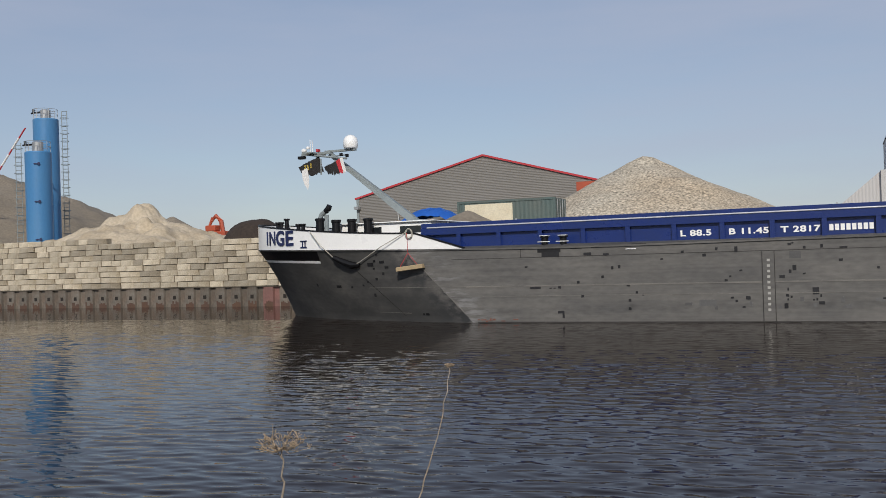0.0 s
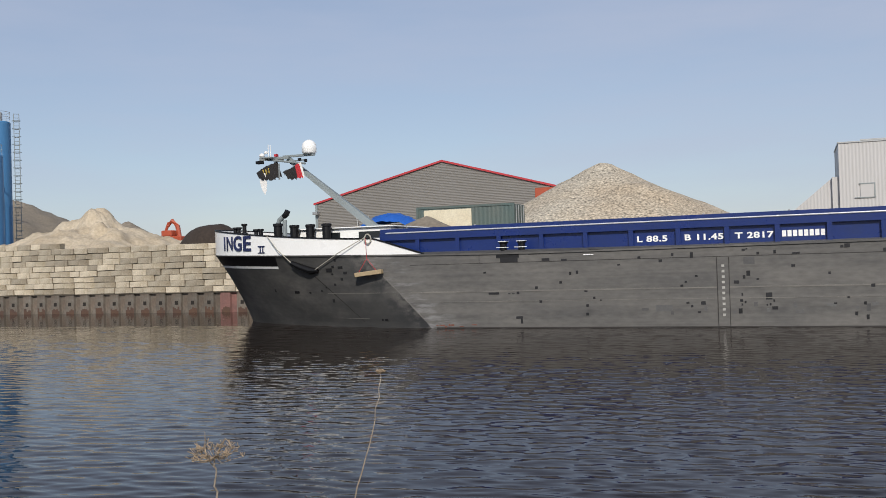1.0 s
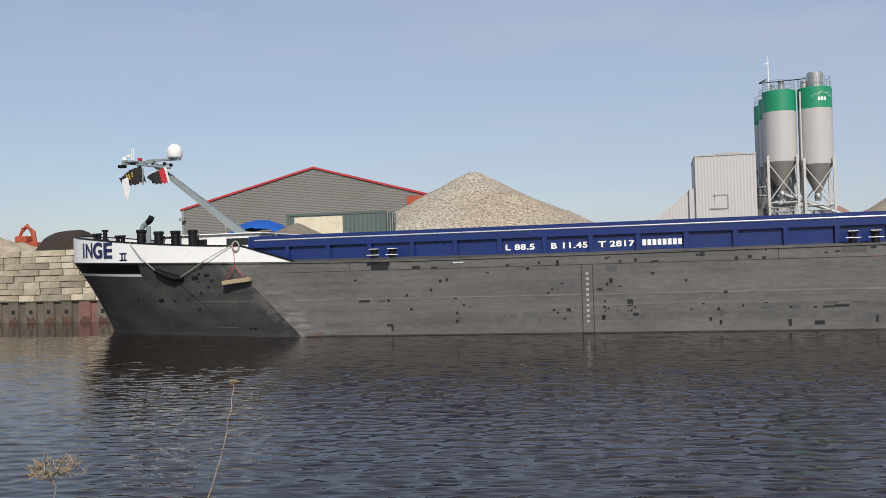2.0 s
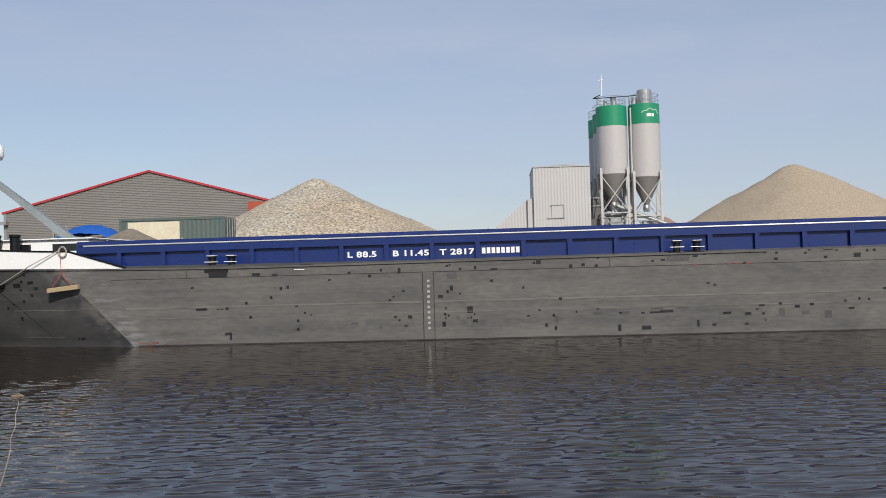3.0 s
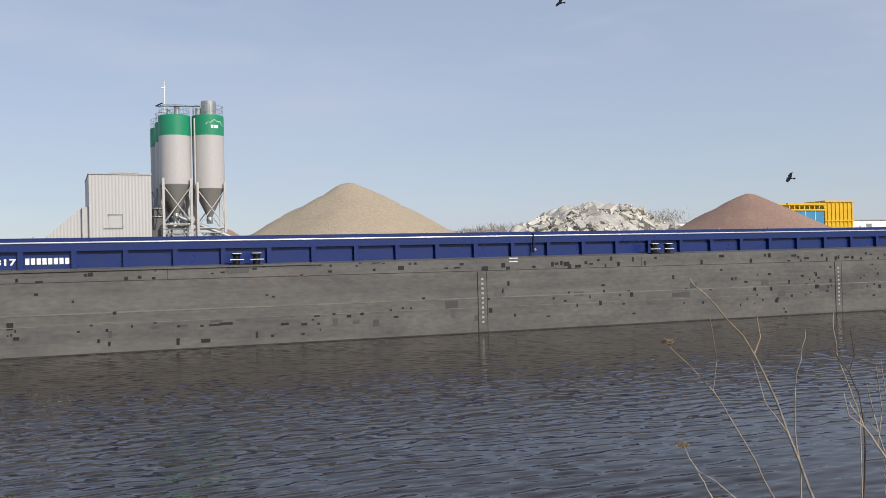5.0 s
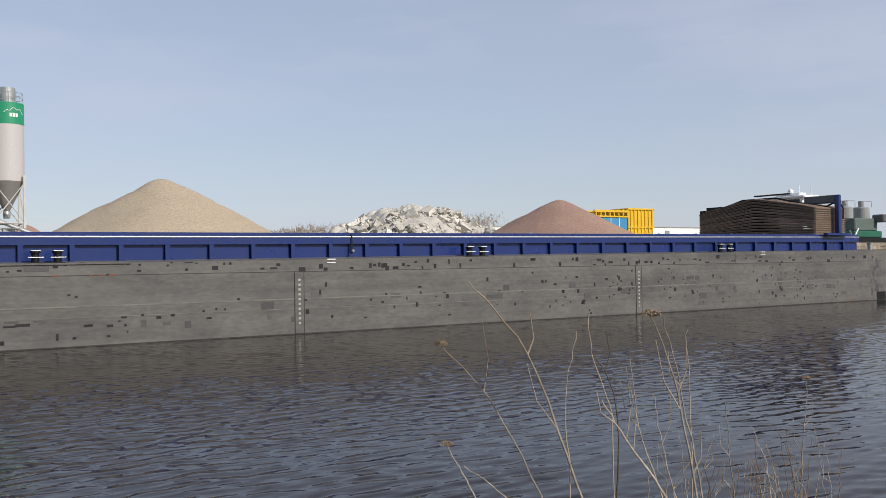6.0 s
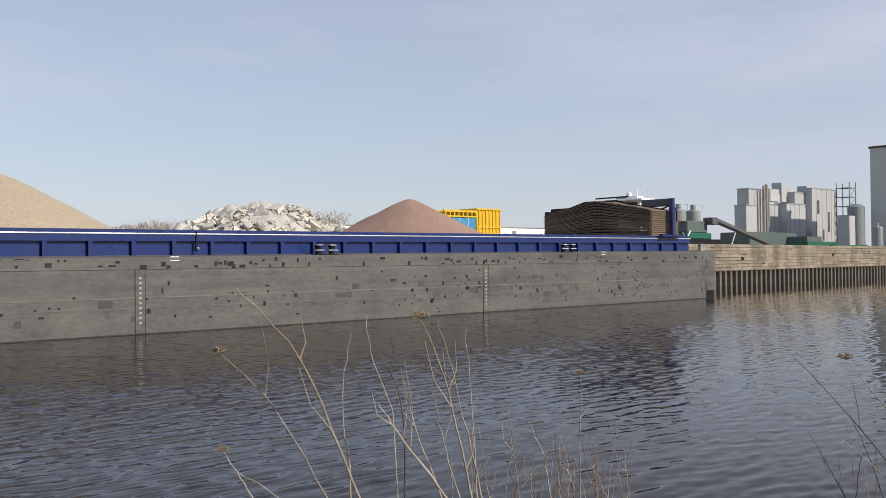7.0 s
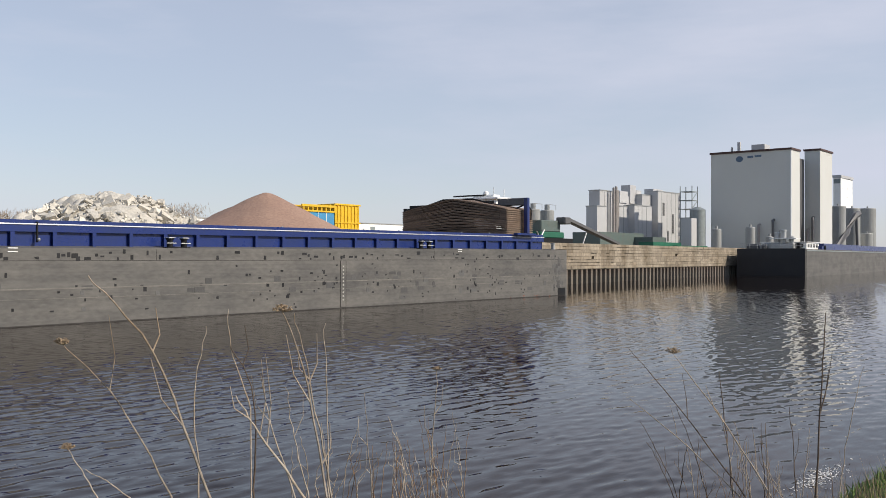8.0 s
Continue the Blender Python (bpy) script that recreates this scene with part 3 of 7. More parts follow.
def build_barge():
    barge = thing("barge", pose(0, 0, 0), "long empty inland barge, worn grey hull, white bow and blue coaming", "ship")
    levels = [-0.25, 0.0, 0.1, 0.22, 0.36, 0.5, 0.64, 0.78, 0.9, 1.0]
    bm = bmesh.new()
    grid = []
    for lv in levels:
        ring = outline(lv)
        near = [bm.verts.new((x, MID - h, deck_z(x) * lv)) for x, h in ring]
        far = [bm.verts.new((x, MID + h, deck_z(x) * lv)) for x, h in ring[1:-1]]
        grid.append(near + far[::-1])
    for a, b in zip(grid, grid[1:]):
        for k in range(len(a)):
            j = (k + 1) % len(a)
            bm.faces.new((a[k], a[j], b[j], b[k]))
    bm.faces.new(grid[-1])
    bmesh.ops.recalc_face_normals(bm, faces=bm.faces)
    for f in bm.faces:
        f.smooth = f.calc_center_median().x < -13 and abs(f.normal.z) < 0.9
    for ring_a, ring_b in zip(grid, grid[1:]):
        for k in (22, len(ring_a) - 22, 0):
            e = bm.edges.get((ring_a[k], ring_b[k]))
            if e:
                e.smooth = False
    for e in bm.edges:
        if len(e.link_faces) == 2 and any(f.normal.z > 0.9 for f in e.link_faces):
            e.smooth = False
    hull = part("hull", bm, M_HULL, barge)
    # dark strake with a white line beneath it round the bow, then the white bulwark above
    def band(name, x_end, z_lo, z_hi, out, mat, label, top_end=None):
        bm = bmesh.new()
        o = [(x, h) for x, h in outline(1.0, 60) if x <= min(x_end, -17.3)]
        o += [(-17.3 + (x_end + 17.3) * i / 16, HALF) for i in range(1, 17)] if x_end > -17.3 else []
        for s in (-1, 1):
            prev = None
            for x, h in o:
                d = deck_z(x)
                lo, hi = z_lo(x, d), z_hi(x, d)
                lv = lambda z: min(1.0, z / d)
                ro, rn = outline_at(x, lv(lo)), outline_at(x, lv(hi))
                q = [bm.verts.new((x - 0.0, MID + s * (ro + out), lo)), bm.verts.new((x, MID + s * (rn + out), hi)),
                     bm.verts.new((x, MID + s * (rn - 0.10), hi)), bm.verts.new((x, MID + s * (ro - 0.10), lo))]
                if prev:
                    for i in range(4):
                        j = (i + 1) % 4
                        bm.faces.new((prev[i], prev[j], q[j], q[i]))
                prev = q
            bm.faces.new(prev)
        bmesh.ops.recalc_face_normals(bm, faces=bm.faces)
        return part(name, bm, mat, barge, label)

    def outline_at(x, level):
        return MID - side_y(x, level)

    def top(x):
        if x < -16.9:
            return 3.76 + 0.94 * ((-16.9 - x) / 11.3) ** 1.5
        return 3.76 - (x + 16.9) / 2.3 * (3.76 - deck_z(-14.6) - 0.02)
    band("bulwark", -14.6, lambda x, d: d, lambda x, d: top(x), 0.02, M_SHIP_WHITE, "white painted bow bulwark")
    band("bulwark_rail", -14.6, lambda x, d: top(x), lambda x, d: top(x) + 0.06, 0.05, M_BLACK, "black capping rail")
    band("black_strake", -21.9, lambda x, d: d - 0.46, lambda x, d: d - 0.005, 0.015, M_BLACK, "black painted strake")
    band("white_line", -21.9, lambda x, d: d - 0.58, lambda x, d: d - 0.47, 0.02, M_SHIP_WHITE, "thin white line round the bow")
    band("rub_rail", 10, lambda x, d: d - 0.035, lambda x, d: d + 0.03, 0.05, M_HULL, "")

    # weld seams, and the pale worn edges of the side plates that run on round the bow
    def skin(bm, ring, out):
        """A thin plate on the hull, flat side or curve, from its (x, z) outline."""
        front = [bm.verts.new((x, side_y(x, z / deck_z(x)) - out, z)) for x, z in ring]
        back = [bm.verts.new((v.co.x, v.co.y + out + 0.05, v.co.z)) for v in front]
        bm.faces.new(front)
        for k in range(len(front)):
            j = (k + 1) % len(front)
            bm.faces.new((front[j], front[k], back[k], back[j]))

    def strip(bm, pts, width, out):
        for (xa, za), (xb, zb) in zip(pts, pts[1:]):
            skin(bm, [(xa, za), (xb, zb), (xb, zb + width), (xa, za + width)], out)

    part("seam", boxes((-15.2, 59.5, SIDE - 0.006, SIDE + 0.01, 2.60, 2.622)), M_SEAM, barge, "long dark weld seam")
    bm = bmesh.new()
    strip(bm, [(-19.4 + 0.4 * i, 1.47) for i in range(13)], 0.03, 0.012)
    box(bm, -14.6, 59.5, SIDE - 0.012, SIDE + 0.01, 1.45, 1.505)
    part("strake_edge", bm, M_PALE_LINE, barge, "pale worn edge of a side plate")
    part("strake_edge", boxes((-13.9, 59.5, SIDE - 0.010, SIDE + 0.01, 1.06, 1.083)), M_PALE_LINE, barge, "pale worn edge of a side plate")
    bm = bmesh.new()
    strip(bm, [(-19.1 + 0.35 * i, 0.38 - 0.004 * i) for i in range(6)], 0.025, 0.012)
    part("strake_edge", bm, M_PALE_LINE, barge, "pale worn edge low on the bow")
    bm = bmesh.new()
    pts = [(-19.95 + 0.226 * i, 2.25 - 0.20 * i) for i in range(11)]
    for (xa, za), (xb, zb) in zip(pts, pts[1:]):
        skin(bm, [(xa, za), (xb, zb), (xb + 0.045, zb), (xa + 0.045, za)], 0.010)
    part("chine_seam", bm, M_SEAM, barge, "dark slanting seam of the bow plates")
    bm = bmesh.new()
    pts = [(-16.62 + 0.2 * i, 2.34 - 0.2 * i) for i in range(11)]
    for (xa, za), (xb, zb) in zip(pts, pts[1:]):
        skin(bm, [(xa, za), (xb, zb), (xb + 0.05, zb), (xa + 0.05, za)], 0.014)
    part("slanting_weld", bm, M_PALE_LINE, barge, "pale slanting weld at the bow fold")
    for x in (-12.2, 4.1, 24.9, 44.5):
        part("plate_joint", boxes((x, x + 0.02, SIDE - 0.006, SIDE + 0.01, 2.62, deck_z(x) - 0.04)), M_SEAM, barge)
    for x in (-2.78, 16.9, 36.65):
        scale_plate = part("draught_plate", boxes((x - 0.21, x + 0.21, SIDE - 0.017, SIDE + 0.01, 0.06, 2.58)), M_HULL, barge, "riveted plate with a draught scale")
        part("plate_edge", boxes(*[(x + e - 0.012, x + e + 0.012, SIDE - 0.024, SIDE, 0.06, 2.58) for e in (-0.21, 0.21)]), M_SEAM, scale_plate)
        for k in range(10):
            part("scale_mark", boxes((x - 0.05, x + 0.05, SIDE - 0.026, SIDE, 0.42 + k * 0.2, 0.51 + k * 0.2)), M_MARK, scale_plate)
    # paint repairs, plate by plate from the bow aft: (x, z, width, height)
    rnd = random.Random(11)
    forward = [(-11.97, 2.23, 0.11, 0.07), (-11.61, 1.39, 0.45, 0.09), (-10.97, 1.37, 0.11, 0.04), (-10.81, 1.37, 0.11, 0.04), (-10.61, 0.42, 0.2, 0.11), (-10.61, 1.41, 0.11, 0.11), (-10.48, 0.33, 0.09, 0.29), (-9.95, 2.97, 0.31, 0.11), (-9.85, 1.59, 0.11, 0.11), (-9.69, 1.04, 0.11, 0.11), (-9.45, 2.69, 0.31, 0.11), (-9.17, 3.03, 0.27, 0.09), (-8.87, 1.78, 0.11, 0.11), (-8.72, 2.65, 0.22, 0.09), (-8.49, 2.12, 0.09, 0.13), (-8.22, 2.16, 0.09, 0.13), (-7.89, 1.45, 0.13, 0.11), (-7.85, 0.54, 0.11, 0.11), (-7.84, 0.86, 0.11, 0.11), (-7.57, 1.16, 0.09, 0.09), (-7.45, 3.09, 0.57, 0.13), (-7.33, 1.07, 0.07, 0.07), (-6.59, 2.4, 0.11, 0.07)]
    amid = [(-5.82, 2.66, 0.11, 0.09), (-5.03, 2.51, 0.13, 0.11), (-4.59, 2.73, 0.09, 0.11), (-4.27, 1.56, 0.11, 0.09), (-4.23, 3.05, 0.3, 0.11), (-4.12, 1.7, 0.09, 0.07), (-4.07, 0.92, 0.11, 0.07), (-3.92, 0.79, 0.09, 0.09), (-3.89, 2.69, 0.11, 0.22), (-3.74, 1.91, 0.11, 0.07), (-3.67, 0.57, 0.11, 0.07), (-3.51, 0.91, 0.17, 0.13), (-2.59, 1.84, 0.06, 0.13), (-2.32, 1.66, 0.19, 0.11), (-2.21, 0.6, 0.13, 0.19), (-2.16, 0.98, 0.11, 0.09), (-2.14, 0.83, 0.06, 0.09), (-2.13, 1.2, 0.06, 0.11), (-2.05, 1.84, 0.09, 0.13), (-2.05, 2.82, 0.11, 0.09), (-2.03, 0.92, 0.06, 0.09), (-1.94, 2.86, 0.06, 0.06), (-1.9, 1.97, 0.13, 0.19), (-1.58, 1.75, 0.09, 0.06), (-1.55, 2.69, 0.09, 0.09), (-1.28, 0.81, 0.06, 0.06), (-1.21, 1.13, 0.22, 0.26), (-1.17, 0.83, 0.06, 0.09), (-1.04, 0.96, 0.06, 0.09), (-1.02, 0.7, 0.19, 0.11), (-0.97, 2.72, 0.09, 0.13), (-0.36, 2.21, 0.13, 0.09), (-0.26, 2.66, 0.26, 0.06), (0.1, 3.04, 0.17, 0.06), (0.57, 3.07, 0.17, 0.06), (0.84, 1.92, 0.09, 0.09), (1, 0.84, 0.11, 0.06)]
    waist = [(1.27, 2.85, 0.11, 0.09), (1.43, 1.05, 0.09, 0.06), (1.44, 2.87, 0.19, 0.15), (1.67, 0.48, 0.09, 0.13), (1.96, 0.84, 0.09, 0.11), (2.03, 0.35, 0.09, 0.17), (2.23, 1.46, 0.13, 0.11), (2.65, 2.69, 0.13, 0.13), (2.82, 0.95, 0.06, 0.09), (3.12, 2.72, 0.13, 0.11), (3.61, 2.68, 0.11, 0.08), (3.63, 1.04, 0.11, 0.06), (3.68, 2.96, 0.06, 0.08), (4.43, 0.31, 0.11, 0.25), (4.47, 0.87, 0.11, 0.08), (5.31, 0.85, 0.13, 0.08), (5.44, 0.29, 0.34, 0.15), (5.73, 2.8, 0.11, 0.06), (5.78, 0.86, 0.42, 0.08), (6.11, 2.83, 0.15, 0.06), (6.2, 0.89, 0.5, 0.11), (6.37, 3.03, 0.25, 0.08), (7.32, 2.94, 0.17, 0.08), (7.36, 0.41, 0.1, 0.25), (7.66, 3.04, 0.13, 0.13), (7.77, 1.91, 0.1, 0.06), (7.95, 0.34, 0.13, 0.1), (8.02, 1.84, 0.1, 0.06), (8.27, 3.13, 0.17, 0.06), (8.44, 0.77, 0.31, 0.1)]
    after = [(9.15, 2.64, 0.13, 0.06), (9.16, 0.35, 0.13, 0.08), (9.21, 0.73, 0.23, 0.1), (9.35, 3.06, 0.08, 0.1), (9.55, 0.89, 0.08, 0.06), (9.72, 1.03, 0.21, 0.08), (9.78, 0.72, 0.1, 0.08), (9.85, 0.48, 0.06, 0.08), (9.89, 3.04, 0.1, 0.12), (10.3, 2.76, 0.15, 0.08), (10.33, 3.03, 0.1, 0.17), (10.41, 1.08, 0.12, 0.08), (11.03, 0.96, 0.19, 0.1), (11.39, 2.94, 0.08, 0.08), (11.54, 3.12, 0.1, 0.1), (11.57, 1.03, 0.14, 0.1), (12.13, 2.77, 0.12, 0.1), (12.22, 3.1, 0.33, 0.08), (12.53, 3.05, 0.12, 0.12), (12.79, 1.13, 0.1, 0.08), (13.01, 0.85, 0.21, 0.08), (13.28, 2.82, 0.25, 0.16), (13.31, 1.2, 0.08, 0.08), (13.38, 3.07, 0.08, 0.1), (13.66, 1.17, 0.08, 0.08), (13.66, 2.98, 0.08, 0.1), (13.91, 2.99, 0.1, 0.1), (14.23, 1.55, 0.1, 0.08)]
    faded = [(-5.65, 0.7, 0.26, 0.11), (-4.95, 0.73, 0.61, 0.24), (-4.65, 0.55, 0.11, 0.13), (-3.43, 0.69, 0.11, 0.17), (-2.41, 0.56, 0.11, 0.11), (-1.86, 2.44, 0.39, 0.26), (-1.67, 0.84, 0.13, 0.17), (-1.24, 0.62, 0.13, 0.15), (-0.33, 0.81, 0.13, 0.21), (-0.19, 0.57, 0.26, 0.13), (0.87, 0.8, 0.3, 0.13), (1.7, 0.68, 0.11, 0.13), (2.06, 0.69, 0.13, 0.26), (2.28, 0.81, 0.21, 0.13), (3.62, 0.87, 0.3, 0.11), (4.29, 0.59, 0.13, 0.17), (4.66, 0.88, 0.27, 0.08), (5.83, 1, 0.46, 0.08), (6.68, 2.88, 0.84, 0.19), (6.73, 1, 0.34, 0.06), (7.09, 0.91, 0.13, 0.08), (10.46, 0.76, 0.21, 0.29), (11.35, 0.72, 0.29, 0.12), (12.16, 0.64, 0.27, 0.29)]
    bow = [(-19.4, 1.75, 0.09, 0.08), (-19.15, 1.16, 0.11, 0.15), (-18.95, 2.32, 0.09, 0.08), (-18.9, 1.87, 0.11, 0.1), (-18.88, 2.65, 0.11, 0.1), (-18.72, 2.92, 0.11, 0.1), (-18.5, 2.1, 0.11, 0.12), (-18.5, 2.6, 0.24, 0.12),
           (-18.28, 2.37, 0.18, 0.1), (-19.1, 2.5, 0.3, 0.16), (-16.7, 0.34, 0.09, 0.08), (-16.5, 0.34, 0.18, 0.1), (-22.6, 1.62, 0.1, 0.12), (-21.2, 1.55, 0.28, 0.12), (-20.4, 1.52, 0.1, 0.08), (-19.7, 1.6, 0.1, 0.08)]

    def repair(bm, x, z, w, h, out):
        top = min(z + h / 2, deck_z(x) - 0.045)
        out += rnd.uniform(0.0, 0.006)
        o = [(x - w / 2, z - h / 2), (x + w / 2, z - h / 2 + rnd.uniform(-0.012, 0.012)), (x + w / 2 + rnd.uniform(-0.012, 0.012), top), (x - w / 2, top + rnd.uniform(-0.012, 0.0))]
        if x < -13.5:
            skin(bm, o, out + 0.006)
        else:
            prism_fast(bm, o, SIDE - out, SIDE + 0.01)
    bm = bmesh.new()
    for row in forward + amid + waist + after + bow:
        repair(bm, *row, 0.008)
    # the pocket under the first bollards, its dark shadow laid on as black patches
    for row in ((-11.0, 2.9, 0.95, 0.22), (-10.95, 2.72, 0.72, 0.2), (-9.9, 2.95, 0.5, 0.1)):
        repair(bm, *row, 0.007)
    # the after body: close-set along the sheer strake, in loose clusters below
    x = 14.6
    while x < 58.5:
        for q in range(rnd.choice((0, 1, 1, 2, 3))):
            repair(bm, x + rnd.uniform(0, 1.2), rnd.uniform(2.66, 3.02), rnd.choice((0.09, 0.13, 0.18, 0.3)), rnd.choice((0.07, 0.1, 0.13, 0.2)), 0.0075)
        x += rnd.uniform(0.5, 1.3)
    for cx, cz, n, sx, sz in ((19.5, 1.4, 9, 1.6, 0.5), (23, 1.1, 10, 1.5, 0.45), (27.5, 1.2, 6, 1.6, 0.5), (31.5, 1.5, 12, 1.2, 0.4), (34.6, 1.4, 22, 1.3, 0.55), (39.5, 1.6, 14, 1.2, 0.4), (43.5, 1.1, 14, 2.0, 0.5), (48.5, 1.7, 16, 1.3, 0.4), (50.5, 0.8, 14, 2.5, 0.3), (55, 1.0, 8, 1.6, 0.5)):
        for q in range(n):
            repair(bm, min(rnd.gauss(cx, sx), 58.3), min(max(rnd.gauss(cz, sz), 0.2), 2.5), rnd.choice((0.07, 0.1, 0.13, 0.17)), rnd.choice((0.07, 0.09, 0.13, 0.2)), 0.0075)
    tagged(part("paint_patch", bm, M_PATCH, barge, "square black paint repairs and a painted shadow under the bollards"), kind="stuff")
    bm = bmesh.new()
    for row in faded:
        repair(bm, *row, 0.0045)
    for i in range(48):
        w = rnd.uniform(0.15, 0.6)
        repair(bm, rnd.uniform(14.5, 57), rnd.choice((rnd.uniform(0.4, 1.5), rnd.uniform(0.9, 1.9))), w, min(w, rnd.uniform(0.1, 0.34)), 0.0045)
    tagged(part("faded_patch", bm, M_PATCH2, barge, "faded grey paint repairs"), kind="stuff")
    bm = bmesh.new()
    for i in range(16):
        x = rnd.choice((rnd.uniform(-14.1, -13.0), rnd.uniform(-12.6, -9.0), rnd.uniform(52, 58)))
        repair(bm, x, rnd.uniform(0.07, 0.15), rnd.uniform(0.05, 0.3), rnd.uniform(0.03, 0.07), 0.006)
    for x in (7.3, 8.6, 8.9, 9.3):
        repair(bm, x, 2.62, 0.22, 0.05, 0.009)
    tagged(part("primer_spot", bm, M_RUST, barge, "red primer showing through in spots"), kind="stuff")
    part("wet_band", boxes((-14.1, 59.6, SIDE - 0.003, SIDE + 0.01, 0.0, 0.045)), M_SEAM, barge, "dark wet band along the waterline")

    part("stern_port", boxes((58.65, 59.65, SIDE - 0.012, SIDE + 0.02, 0.03, 0.56)), M_BLACK, barge, "dark opening low at the stern")
    bm = bmesh.new()
    for i in range(46):
        x, z = rnd.gauss(58.6, 0.42), rnd.uniform(0.45, 2.85)
        if x > 59.5:
            continue
        w, h = rnd.uniform(0.10, 0.42), rnd.uniform(0.12, 0.5)
        o = [(x - w / 2, z - h / 2), (x + w * rnd.uniform(0.2, 0.5), z - h * rnd.uniform(0.3, 0.6)), (x + w / 2, z + h * rnd.uniform(0.2, 0.5)), (x - w * rnd.uniform(0.1, 0.5), z + h / 2)]
        prism_fast(bm, o, SIDE - 0.003 - 0.0001 * i, SIDE + 0.01)
    tagged(part("stern_stain", bm, M_PATCH2, barge, "bluish grey scuffs at the stern"), kind="stuff")
    # coaming: wall, heavy top beam, stiffeners, pale rail
    cy = SIDE + 0.95
    x0, x1 = -16.9, 58.0
    coaming = part("coaming", boxes((x0, x1, cy, cy + 0.05, 2.7, 3.74), (x0, x1, MID + HALF - 1.0, MID + HALF - 0.95, 2.7, 4.2), (x0, x0 + 0.06, cy, MID + HALF - 1, 2.7, 4.2), (x1 - 0.06, x1, cy, MID + HALF - 1, 2.7, 4.2)), M_SHIP_BLUE, barge, "deep blue hold coaming")
    coaming.matrix_basis = pose(0, 0, 0, 0, -0.16, 0)
    part("coaming_beam", boxes((x0, x1, cy - 0.16, cy + 0.06, 3.72, 4.03), (x0, x1, cy - 0.10, cy + 0.06, 4.03, 4.22), bevel=0.015), M_SHIP_BLUE, coaming)
    part("coaming_rail", rods([((x0 + 0.3, cy - 0.17, 4.04), (x1, cy - 0.17, 4.04), 0.03)], 8), M_RAIL, coaming, "worn steel rail with its highlight in the pale colour")
    st = boxes((-0.045, 0.045, -0.15, 0.02, 2.75, 3.73), (-0.09, 0.09, -0.16, -0.13, 2.75, 3.73))
    first = part("stiffener", st, M_SHIP_BLUE, coaming)
    xs = [9.87 + 1.788 * i for i in range(-14, 27)]
    first.matrix_basis = pose(xs[0], cy, 0)
    for x in xs[1:]:
        if x0 < x < x1:
            shared("stiffener", first.data, pose(x, cy, 0), coaming)
    # fixing studs along the top
    for i in range(24):
        part("stud", boxes((x0 + 1.2 + i * 3.05, x0 + 1.26 + i * 3.05, cy - 0.06, cy, 4.22, 4.27)), M_GALV, coaming)
    lamp = part("coaming_lamp", boxes((19.78, 19.86, cy - 0.2, cy - 0.12, 3.3, 4.15), bevel=0.01), M_BLACK, coaming, "small lamp on a black bracket")
    bm = bmesh.new()
    lathe(bm, [(0.02, 0), (0.06, 0.03), (0.075, 0.09), (0.04, 0.14)], 12, (19.82, cy - 0.3, 3.34))
    part("shade", bm, M_GALV, lamp)
    # lettering on the coaming
    ty = cy - 0.012
    for text, x in (("L 88.5", -6.02), ("B 11.45", -4.22), ("T 2817", -2.36)):
        lettering("lettering", text, 0.31, Matrix.Translation((x, ty, 3.27)) @ UPRIGHT, M_SHIP_WHITE, coaming, 0.006, 1.42, 0.010)
    for k in range(8):
        part("number_bar", boxes((-0.70 + k * 0.19, -0.56 + k * 0.19, ty - 0.006, ty + 0.004, 3.27, 3.50)), M_SHIP_WHITE, coaming)
    return barge


